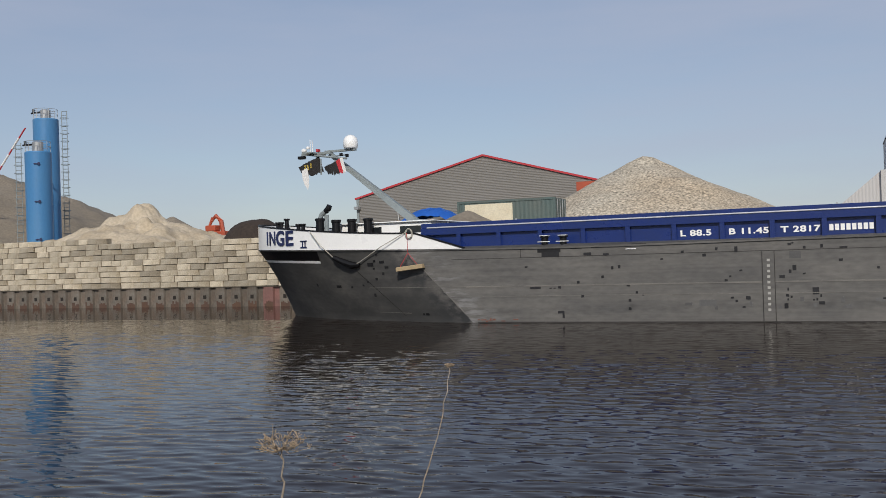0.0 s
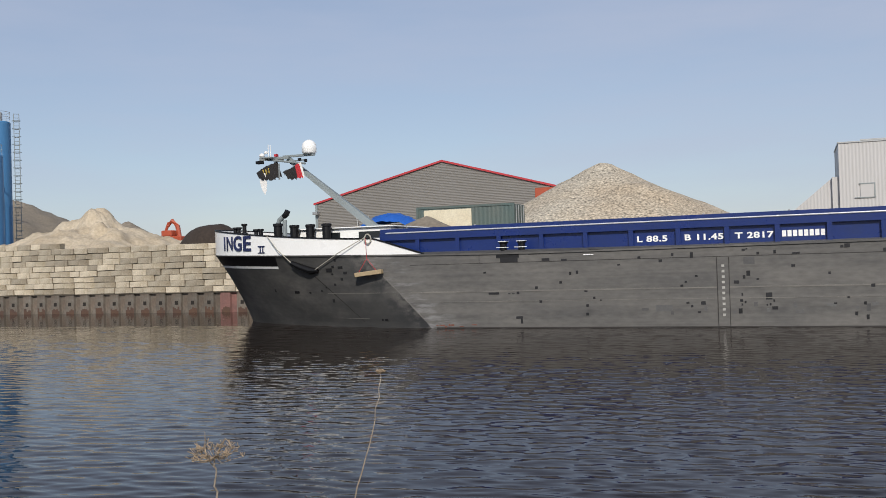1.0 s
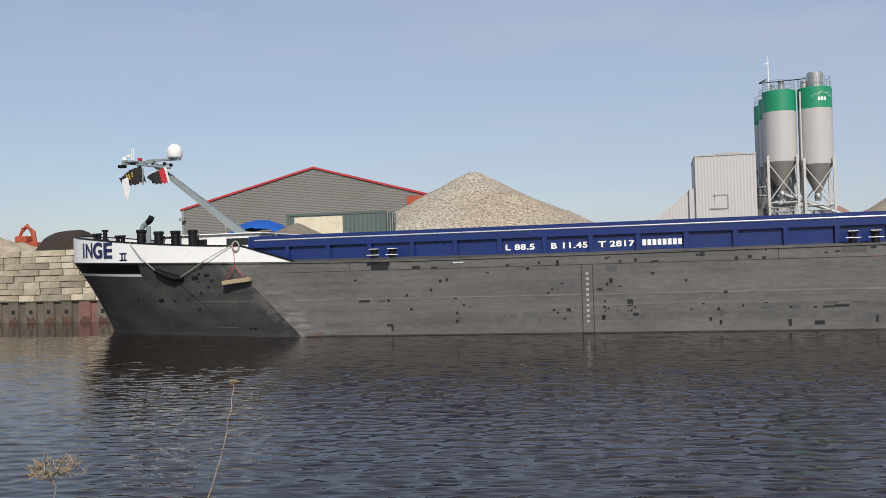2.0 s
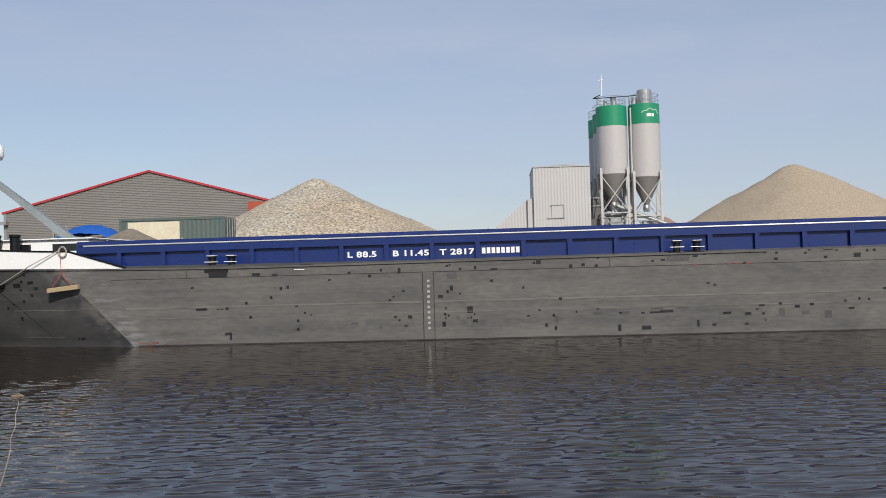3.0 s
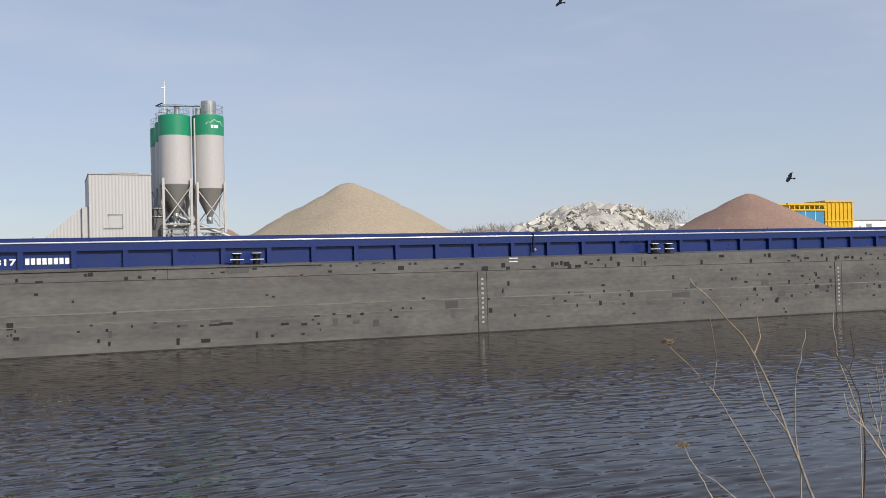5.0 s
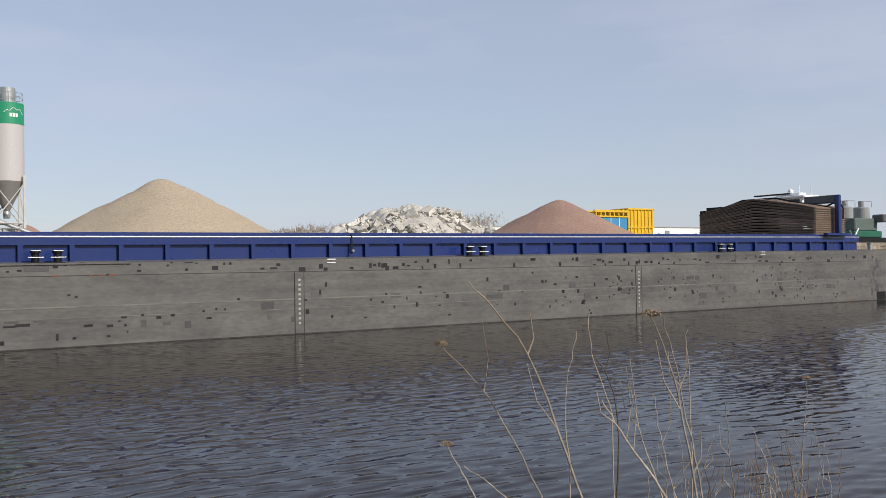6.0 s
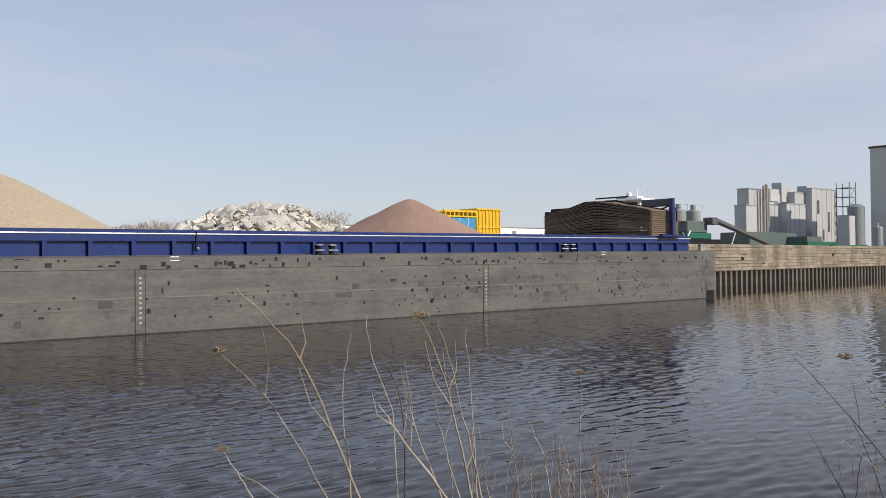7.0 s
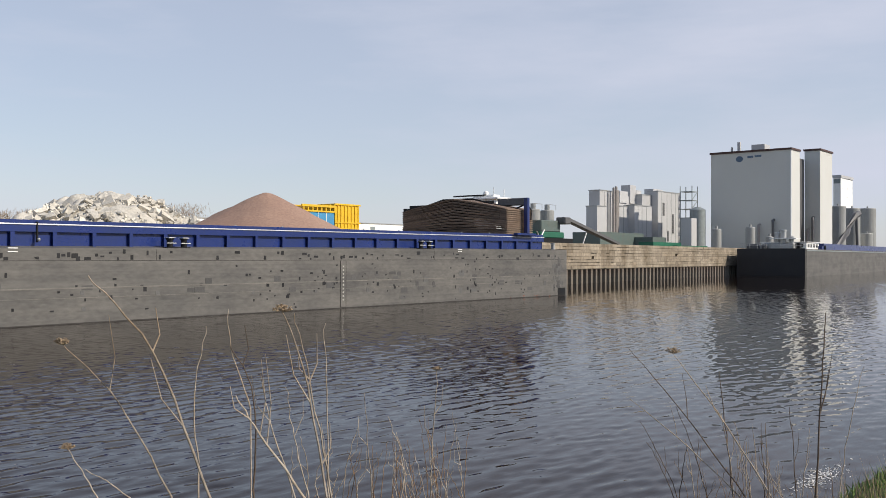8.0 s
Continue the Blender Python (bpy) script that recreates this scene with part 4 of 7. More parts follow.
def build_bow_fittings(barge):
    # name on the bow, letter by letter along the curve
    for ch, x, wide, bold in (("I", -25.45, 0.95, 0.0), ("N", -25.20, 0.92, 0.0), ("G", -24.60, 1.05, 0.022), ("E", -23.91, 1.32, 0.022)):
        ya, yb = side_y(x), side_y(x + 0.5)
        ang = math.degrees(math.atan2(yb - ya, 0.5))
        lettering("bow_lettering", ch, 0.95, Matrix.Translation((x, ya - 0.05, deck_z(x) + 0.24)) @ pose(0, 0, 0, 0, 0, ang) @ UPRIGHT, M_NAVY, barge, 0.02, wide, bold)
    for k, x in enumerate((-22.78, -22.62)):
        ya, yb = side_y(x), side_y(x + 0.5)
        ang = math.degrees(math.atan2(yb - ya, 0.5))
        lettering("bow_lettering", "I", 0.42, Matrix.Translation((x, ya - 0.05, deck_z(x) + 0.14)) @ pose(0, 0, 0, 0, 0, ang) @ UPRIGHT, M_NAVY, barge, 0.02)
    for z in (0.14, 0.43):
        x, xb = -22.86, -22.46
        ya, yb = side_y(x), side_y(xb)
        d = deck_z(x)
        part("numeral_serif", tube(bmesh.new(), [(x, ya - 0.06, d + z), (xb, yb - 0.06, d + z)], [0.025, 0.025], 4), M_NAVY, barge)
    # foredeck house with windows
    house = part("deckhouse", boxes((-22.15, -17.28, MID - 2.9, MID + 2.9, 3.2, 4.36), (-22.34, -17.09, MID - 3.05, MID + 3.05, 4.36, 4.43), bevel=0.04), M_SHIP_WHITE, barge, "low white deckhouse on the foredeck")
    for a, b in ((-18.85, -17.80), (-20.60, -19.80)):
        part("window", boxes((a, b, MID - 2.93, MID - 2.88, 3.90, 4.20)), M_GLASS_DARK, house, "dark deckhouse window")
    # vents, winches
    bm = bmesh.new()
    lathe(bm, [(0.24, 0.0), (0.24, 0.08), (0.20, 0.1), (0.20, 0.86), (0.235, 0.88), (0.235, 0.98), (0.2, 1.0)], 18)
    vent = part("vent", bm, M_BLACK, barge, "black round deck vent")
    vent.matrix_basis = pose(-22.75, MID - 3.4, 3.72)
    for x in (-21.95, -21.12, -20.28):
        shared("vent", vent.data, pose(x, MID - 3.3, 3.62), barge)
    bm = bmesh.new()
    lathe(bm, [(0.16, 0), (0.16, 0.05), (0.10, 0.08), (0.10, 0.40), (0.15, 0.42), (0.15, 0.5)], 14)
    bol = part("bollard", bm, M_BLACK, barge, "small black deck bollard")
    bol.matrix_basis = pose(-26.55, MID - 1.1, 4.24)
    for x, y, z in ((-26.32, -1.15, 4.24), (-25.52, -1.9, 4.36), (-24.30, -2.8, 4.03), (-24.02, -2.85, 4.03)):
        shared("bollard", bol.data, pose(x, MID + y, z), barge)
    bm = bmesh.new()
    p = Vector((-24.02, MID - 1.2, 3.84))
    tube(bm, [p, p + Vector((0, 0, 1.0)), p + Vector((0.08, 0, 1.16)), p + Vector((0.3, 0, 1.32))], [0.12, 0.12, 0.12, 0.12], 12)
    pipe = part("exhaust_pipe", bm, M_GREY_STEEL, barge, "bent grey exhaust pipe")
    bm = bmesh.new()
    tube(bm, [p + Vector((0.3, 0, 1.30)), p + Vector((0.46, 0, 1.44)), p + Vector((0.55, 0, 1.60))], [0.13, 0.15, 0.14], 12)
    part("pipe_mouth", bm, M_BLACK, pipe, "sooty black pipe mouth")
    part("exhaust_pipe", rods([(p + Vector((0.3, 0.1, 0)), p + Vector((0.3, 0.1, 1.15)), 0.11)], 12), M_GREY_STEEL, barge)
    # folding mast leaning over the bow, with its crosstree and aerials
    foot, head = Vector((-19.24, MID - 0.1, 4.41)), Vector((-23.98, MID - 0.1, 8.11))
    bm = bmesh.new()
    d = head - foot
    q = d.to_track_quat("Z", "Y").to_matrix().to_4x4()
    bmesh.ops.create_cone(bm, cap_ends=True, segments=4, radius1=0.25, radius2=0.15, depth=d.length, matrix=Matrix.Translation((foot + head) / 2) @ q @ pose(0, 0, 0, 0, 0, 45))
    mast = part("mast", bm, M_GREY_STEEL, barge, "grey box-section folding mast leaning forward")
    part("mast_foot", boxes((-19.62, -18.87, MID - 0.45, MID + 0.25, 4.22, 4.59), bevel=0.03), M_GREY_STEEL, mast)
    part("crosstree", boxes((-25.52, -23.84, MID - 0.35, MID - 0.2, 8.09, 8.22), (-24.30, -22.57, MID - 0.12, MID + 0.1, 8.20, 8.30), (-25.15, -24.59, MID - 0.9, MID + 0.5, 8.13, 8.20)), M_GREY_STEEL, mast, "grey crosstree arms")
    part("lower_spreader", rods([((-24.96, MID - 0.5, 8.09), (-22.76, MID - 0.6, 7.76), 0.05), ((-24.30, MID - 0.5, 7.86), (-24.30, MID - 0.5, 7.05), 0.04), ((-23.93, MID - 0.3, 7.95), (-22.80, MID - 0.6, 7.95), 0.035)]), M_GREY_STEEL, mast)
    bm = bmesh.new()
    lathe(bm, [(0.30, 0), (0.36, 0.08), (0.37, 0.35), (0.33, 0.52), (0.22, 0.64), (0.08, 0.70)], 24, (-22.85, MID, 8.30))
    part("radome", bm, M_SHIP_WHITE, mast, "white satellite dome", smooth=True)
    part("aerial", rods([((-25.01, MID - 0.3, 8.19), (-25.01, MID - 0.3, 8.89), 0.02), ((-24.89, MID - 0.3, 8.19), (-24.89, MID - 0.3, 8.85), 0.02)]), M_SHIP_WHITE, mast, "thin white whip aerials")
    bm = bmesh.new()
    lathe(bm, [(0.1, 0), (0.14, 0.05), (0.14, 0.14), (0.05, 0.2)], 14, (-25.38, MID - 0.3, 8.26))
    lathe(bm, [(0.08, 0), (0.1, 0.04), (0.1, 0.1), (0.04, 0.14)], 14, (-25.15, MID - 0.3, 8.42))
    part("gps_dome", bm, M_SHIP_WHITE, mast)
    for row in ((-25.66, -25.29, MID - 0.5, MID - 0.25, 7.92, 8.07), (-23.13, -22.99, MID - 0.7, MID - 0.55, 7.90, 8.05), (-22.80, -22.66, MID - 0.7, MID - 0.55, 7.83, 7.98)):
        part("floodlight", boxes(row, bevel=0.02), M_BLACK, mast, "black floodlight")
    part("nav_lamp", boxes((-24.63, -24.49, MID - 0.4, MID - 0.2, 8.24, 8.37)), M_FLAG_RED, mast, "small red lamp housing")
    # anchor in its pocket
    anc = bmesh.new()
    ya = lambda x, z: side_y(x, z / deck_z(x))
    tube(anc, [(-21.0, ya(-21.0, 2.95) - 0.05, 2.86), (-20.55, ya(-20.55, 2.7) - 0.06, 2.66), (-20.05, ya(-20.05, 2.5) - 0.07, 2.50), (-19.65, ya(-19.65, 2.5) - 0.06, 2.50)], [0.10, 0.15, 0.16, 0.08], 8)
    part("anchor", anc, M_BLACK, barge, "black anchor housed against the bow")
    # fender board on a red line, mooring ropes
    part("rope", tube(bmesh.new(), [(-22.25, side_y(-22.25) - 0.1, 4.08), (-21.60, side_y(-21.6) - 0.2, 3.45), (-20.90, ya(-20.90, 2.9) - 0.1, 2.80)], [0.018] * 3, 6), M_ROPE, barge, "pale mooring rope")
    part("rope", tube(bmesh.new(), [(-17.15, SIDE - 0.1, 3.86), (-18.35, SIDE - 0.2, 3.25), (-19.75, ya(-19.75, 2.6) - 0.1, 2.55)], [0.018] * 3, 6), M_ROPE, barge, "pale mooring rope")
    part("rope_coil", tube(bmesh.new(), [(-17.06 + 0.15 * math.cos(a), SIDE - 0.08 - 0.02 * (a % 2), 3.77 + 0.2 * math.sin(a)) for a in [i * 0.6 for i in range(30)]], [0.03] * 30, 6), M_ROPE, barge, "coiled pale rope")
    board = part("fender_board", boxes((-0.62, 0.62, -0.12, 0.12, -0.09, 0.09), bevel=0.015), M_WOOD, barge, "weathered wooden fender board")
    board.matrix_basis = pose(-17.0, SIDE - 0.2, 2.33, 0, -6, 0)
    part("fender_line", rods([((-17.15, SIDE - 0.12, 3.79), (-17.08, SIDE - 0.2, 2.95), 0.010), ((-17.08, SIDE - 0.2, 2.95), (-17.46, SIDE - 0.2, 2.38), 0.011), ((-17.08, SIDE - 0.2, 2.95), (-16.66, SIDE - 0.2, 2.45), 0.011)], 6), M_FLAG_RED, barge, "thin red hanging line")


def build_side_bollards(barge):
    for x in (-10.86, 7.07, 26.18, 43.92):
        z = deck_z(x)
        post = part("double_bollard", boxes((x - 0.62, x + 0.62, SIDE + 0.1, SIDE + 0.45, z, z + 0.06)), M_BLACK, barge, "black double mooring bollard with white caps")
        for dx in (-0.38, 0.38):
            bm = bmesh.new()
            lathe(bm, [(0.14, 0), (0.14, 0.34), (0.19, 0.36), (0.19, 0.42)], 14, (x + dx, SIDE + 0.27, z + 0.05))
            part("post", bm, M_BLACK, post)
            part("cap", boxes((x + dx - 0.17, x + dx + 0.17, SIDE + 0.10, SIDE + 0.44, z + 0.47, z + 0.495)), M_SHIP_WHITE, post)
            part("cross_pin", rods([((x + dx - 0.26, SIDE + 0.12, z + 0.24), (x + dx + 0.26, SIDE + 0.12, z + 0.24), 0.016)]), M_SHIP_WHITE, post)
    for x in (-7.75, 18.4, 47.0):
        z = deck_z(x)
        part("fairlead", boxes((x - 0.2, x + 0.2, SIDE - 0.03, SIDE + 0.1, z - 0.02, z + 0.02), (x - 0.2, x + 0.2, SIDE - 0.03, SIDE + 0.1, z - 0.16, z - 0.13)), M_SHIP_WHITE, barge, "small white step bars")


def build_hatch_stack():
    """Cambered hatch covers piled on the aft end of the coaming, with the blue cover crane beside them."""
    y0, y1 = SIDE + 0.95, SIDE + 10.4
    rnd = random.Random(3)
    ym = (y0 + y1) / 2
    layers = 13
    for k in range(layers):
        bm = bmesh.new()
        z = 4.36 + k * 0.140
        lift = 0.05 + 0.80 * k / (layers - 1)
        n = 12
        up = [(y0 + (y1 - y0) * i / n, z + lift * (1 - abs(2 * i / n - 1)) ** 0.85) for i in range(n + 1)]
        low = [(y, max(zz - 0.055, 4.33)) for y, zz in up]
        a, b = 53.45 + rnd.uniform(-0.04, 0.04), 56.65 + rnd.uniform(-0.04, 0.04)
        prism(bm, low + [(y, zz + 0.085) for y, zz in up[::-1]], "x", a + 0.06, b - 0.06)
        cover = part("hatch_cover", bm, M_HATCH)
        tagged(cover, "brown cambered steel hatch cover lying in a stack", "hatch cover", "stacked hatch covers")
        part("rim", boxes((53.47, 56.63, y0 - 0.09, y0 + 0.02, z - 0.005, z + 0.055)), M_HATCH_EDGE, cover, "pale worn rim")
        lip = bmesh.new()
        prism(lip, [(y, zz + 0.03) for y, zz in up] + [(y, zz + 0.075) for y, zz in up[::-1]], "x", a - 0.03, a + 0.07)
        part("front_lip", lip, M_HATCH_LIP, cover, "worn front lip")
    crane = thing("cover_crane", pose(0, 0, 0), "blue hatch-cover crane post beside the stacked covers", "crane")
    part("post", boxes((55.25, 55.55, SIDE + 0.40, SIDE + 0.72, 4.35, 6.95), bevel=0.03), M_SHIP_BLUE, crane)
    part("foot", boxes((54.05, 56.45, SIDE + 0.4, SIDE + 0.75, 4.29, 4.45), bevel=0.03), M_SHIP_BLUE, crane)
    part("arm", boxes((55.30, 55.95, SIDE + 0.72, SIDE + 3.0, 6.45, 6.95), bevel=0.03), M_GREY_DARK, crane, "dark grey lifting arm")
    part("hose", tube(bmesh.new(), [(55.45, SIDE + 0.7, 6.5), (55.05, SIDE + 1.2, 6.2), (54.85, SIDE + 2.6, 6.45), (54.65, MID - 1.0, 6.98), (54.45, MID + 1.6, 6.98), (54.35, MID + 3.4, 6.5)], [0.06] * 6, 8), M_BLACK, crane, "black hydraulic hose")
    part("hose", tube(bmesh.new(), [(55.85, SIDE + 0.7, 6.4), (56.20, SIDE + 0.7, 6.1), (56.15, SIDE + 0.7, 5.4)], [0.05] * 3, 8), M_BLACK, crane)
    gear = thing("deck_gear", pose(0, 0, 0), "dark motor housing on the far side of the hatch covers", "machine")
    part("housing", boxes((53.65, 55.05, MID + 2.6, MID + 4.2, 6.05, 6.6), (53.65, 54.25, MID + 4.4, MID + 4.8, 5.95, 6.4), bevel=0.04), M_BLACK, gear)
    cab = thing("wheelhouse_roof", pose(0, 0, 0), "lowered white wheelhouse roof with radar bar", "wheelhouse")
    part("wall", boxes((57.55, 58.95, MID - 1.0, MID + 1.8, 3.2, 7.10)), M_SHIP_WHITE, cab)
    part("roof", boxes((57.35, 59.15, MID - 1.3, MID + 2.1, 7.10, 7.28), (57.85, 58.65, MID - 0.6, MID + 1.4, 7.28, 7.50), bevel=0.05), M_SHIP_WHITE, cab)
    part("window", boxes((57.53, 57.56, MID - 0.8, MID + 0.3, 6.72, 7.02), (57.53, 57.56, MID + 0.5, MID + 1.6, 6.72, 7.02)), M_GLASS_DARK, cab, "dark wheelhouse windows")
    part("radar_bar", boxes((57.75, 57.95, MID + 0.2, MID + 3.2, 7.42, 7.52)), M_BLACK, cab, "dark radar scanner bar")
    part("aerial", rods([((58.1, MID - 0.4, 7.5), (58.1, MID - 0.4, 8.05), 0.03), ((58.3, MID - 1.2, 7.2), (58.3, MID - 1.2, 7.85), 0.03)]), M_SHIP_WHITE, cab, "white aerials")
    bm = bmesh.new()
    lathe(bm, [(0.12, 7.5), (0.2, 7.56), (0.2, 7.72), (0.08, 7.82)], 14, (58.2, MID + 0.4, 0))
    part("dome", bm, M_SHIP_WHITE, cab)
    aft = thing("stern_winch", pose(0, 0, 0), "small mooring winch and bollards on the stern deck", "winch")
    z = deck_z(58)
    part("drum", rods([((57.85, SIDE + 1.2, z + 0.35), (57.85, SIDE + 2.2, z + 0.35), 0.3)], 16), M_BLACK, aft)
    part("frame", boxes((57.45, 58.25, SIDE + 1.1, SIDE + 1.2, z, z + 0.6), (57.45, 58.25, SIDE + 2.2, SIDE + 2.3, z, z + 0.6)), M_GREY_STEEL, aft)
    bm = bmesh.new()
    lathe(bm, [(0.12, 0), (0.12, 0.4), (0.17, 0.44), (0.17, 0.5)], 14, (58.95, SIDE + 0.6, z))
    lathe(bm, [(0.12, 0), (0.12, 0.4), (0.17, 0.44), (0.17, 0.5)], 14, (59.35, SIDE + 0.9, z))
    part("bollard", bm, M_GALV, aft)


# ---- the yard ----
def heap(name, x, y, radius, height, mat, label, seed, rough=0.25, power=1.25, ratio=1.0, rings=30, seg=96, lumps=(), tip=0.003):
    """A tipped heap: rounded tip, straight flanks, spread foot."""
    bm = bmesh.new()
    rows = []
    for i in range(rings + 1):
        u = i / rings
        row = []
        for k in range(seg):
            a = k * 2 * math.pi / seg
            px, py = math.cos(a) * u * radius, math.sin(a) * u * radius * ratio
            wob = noise.noise((math.cos(a) * 1.3 + seed, math.sin(a) * 1.3, u * 1.2))
            w = u * (1 + 0.10 * wob)
            z = height * (1 - math.sqrt(w * w + tip) ** (1 / power) * 1.0) if power != 1 else height * (1 - math.sqrt(w * w + tip))
            z += rough * (noise.noise((px * 0.35 + seed, py * 0.35, 1.7)) * 0.9 + noise.noise((px * 1.1, py * 1.1 + seed, 0.3)) * 0.35 + noise.noise((px * 3, py * 3, seed)) * 0.16 + noise.noise((px * 7, py * 7, seed)) * 0.05) * min(1, (1 - u) * 5)
            for lx, ly, lr, lh in lumps:
                z += lh * math.exp(-(((px - lx) ** 2 + (py - ly) ** 2) / lr ** 2) ** 1.6)
            row.append(bm.verts.new((px, py, max(z, -0.3))))
        rows.append(row)
    for a, b in zip(rows[1:], rows[2:]):
        for k in range(seg):
            bm.faces.new((a[k], a[(k + 1) % seg], b[(k + 1) % seg], b[k]))
    c = bm.verts.new((0, 0, sum(v.co.z for v in rows[1]) / seg + 0.02))
    for k in range(seg):
        bm.faces.new((c, rows[1][k], rows[1][(k + 1) % seg]))
    for v in rows[0]:
        bm.verts.remove(v)
    bmesh.ops.recalc_face_normals(bm, faces=bm.faces)
    ob = part(name, bm, mat, smooth=True)
    ob.matrix_basis = pose(x, y, YARD)
    return tagged(ob, label, "heap", kind="stuff")


def corrugated(bm, x0, x1, z0, top, y, pitch, depth, axis="y"):
    """An upright corrugated sheet, ribs upright; top(x) gives its upper edge."""
    n = max(2, int((x1 - x0) / pitch * 4))
    rows = []
    for i in range(n + 1):
        x = x0 + (x1 - x0) * i / n
        d = depth if i % 4 in (0, 1) else 0.0
        p = (x, y - d) if axis == "y" else (y - d, x)
        rows.append((bm.verts.new((*p, z0)), bm.verts.new((*p, top(x)))))
    for a, b in zip(rows, rows[1:]):
        bm.faces.new((a[0], b[0], b[1], a[1]))
    return bm


def build_gable_hall():
    hall = thing("warehouse", pose(0, 0, 0), "grey ribbed warehouse gable with red roof trim", "building")
    x0, xm, x1, y = -61.75, -43.1, -21.5, 115.0
    z0, za = 10.95, 15.6
    z1 = za - (x1 - xm) * 0.272
    bm = bmesh.new()
    # gable of level ribs
    z = YARD
    rib = 0.21
    while z < za - 0.05:
        h = min(z + rib, za)
        def ends(q):
            a = x0 if q <= z0 else x0 + (q - z0) / (za - z0) * (xm - x0)
            b = x1 if q <= z1 else x1 - (q - z1) / (za - z1) * (x1 - xm)
            return a, b
        (a0, b0), (a1, b1) = ends(z), ends(h)
        mid = (z + h) / 2
        (a2, b2) = ends(mid)
        v = [bm.verts.new(p) for p in ((a0, y, z), (b0, y, z), (b2, y - 0.05, mid - 0.04), (a2, y - 0.05, mid - 0.04), (b2, y - 0.05, mid + 0.04), (a2, y - 0.05, mid + 0.04), (b1, y, h), (a1, y, h))]
        for f in ((0, 1, 2, 3), (3, 2, 4, 5), (5, 4, 6, 7)):
            bm.faces.new([v[i] for i in f])
        z = h
    part("gable_wall", bm, M_CLADDING, hall)
    part("body", prism(bmesh.new(), [(x0, YARD), (x1, YARD), (x1, z1), (xm, za), (x0, z0)], "y", y + 0.03, y + 55), M_ROOF, hall, "grey roof and side walls")
    for a, b in (((x0 - 0.3, z0 - 0.05), (xm, za + 0.05)), ((xm, za + 0.05), (x1 + 0.3, z1 - 0.05))):
        bm = bmesh.new()
        prism(bm, [(a[0], a[1] - 0.05), (b[0], b[1] - 0.05), (b[0], b[1] + 0.20), (a[0], a[1] + 0.20)], "y", y - 0.25, y + 0.2)
        part("verge_trim", bm, M_RED_TRIM, hall, "red verge trim")
    part("corner_trim", boxes((x0 - 0.1, x0 + 0.25, y - 0.15, y + 0.1, YARD, z0)), M_GREY_STEEL, hall)
    part("annex", boxes((-29.7, -27.0, y - 4.0, y - 0.1, YARD, 11.2)), M_ORANGE, hall, "orange-red lift housing by the eaves")
    part("wall_lamp", boxes((x0 - 0.2, x0 + 0.5, y - 0.8, y - 0.1, 9.5, 9.9)), M_GALV, hall)
    part("vent_pipe", rods([((x0 + 7.5, y - 2, YARD), (x0 + 7.0, y - 2, 9.6), 0.08), ((x0 + 8.8, y - 2, YARD), (x0 + 8.8, y - 2, 9.0), 0.05)]), M_GALV, hall)


def build_container():
    c = thing("container", pose(0, 0, 0), "green-grey shipping container with a cream panel", "container")
    x0, x1, y0, y1, z0, z1 = -22.95, -16.5, 56.0, 58.5, YARD, 6.2
    bm = corrugated(bmesh.new(), x0, x1, z0, lambda x: z1 - 0.1, y0 + 0.03, 0.28, 0.014)
    part("side_wall", bm, M_CONT, c)
    part("shell", boxes((x0, x1, y0 + 0.04, y1, z0, z1 - 0.05)), M_CONT, c)
    part("frame", boxes((x0 - 0.04, x0 + 0.12, y0 - 0.03, y0 + 0.1, z0, z1), (x1 - 0.12, x1 + 0.04, y0 - 0.03, y0 + 0.1, z0, z1), (x0, x1, y0 - 0.02, y0 + 0.1, z1 - 0.14, z1), bevel=0.01), M_CONT, c)
    part("panel", boxes((-22.45, -19.25, y0 - 0.06, y0 - 0.015, 4.75, 5.98), bevel=0.01), M_CREAM, c, "cream painted panel")
    bm = bmesh.new()
    for k in range(4):
        rod(bm, (x1 + 0.05, y0 + 0.4 + k * 0.55, z0 + 0.1), (x1 + 0.05, y0 + 0.4 + k * 0.55, z1 - 0.1), 0.025)
    part("lock_bars", bm, M_GALV, c)
    t = thing("tarpaulin", pose(0, 0, 0), "blue tarpaulin drawn over stacked goods", "tarpaulin")
    bm = bmesh.new()
    nx, ny = 24, 12
    g = [[bm.verts.new((-30.0 + 5.4 * i / nx, 60.5 + 2.6 * j / ny, YARD + 0.5 + 1.85 * math.sin(math.pi * min(0.92, max(0.08, i / nx))) ** 0.5 * math.sin(math.pi * (0.12 + 0.76 * j / ny)) ** 0.4 + 0.12 * noise.noise((i * 0.5, j * 0.5, 2)))) for j in range(ny + 1)] for i in range(nx + 1)]
    for i in range(nx):
        for j in range(ny):
            bm.faces.new((g[i][j], g[i + 1][j], g[i + 1][j + 1], g[i][j + 1]))
    part("cloth", bm, M_TARP, t, smooth=True)
    part("goods", boxes((-29.7, -24.9, 60.8, 62.8, YARD, YARD + 1.5)), M_WOOD, t, "stacked goods underneath")


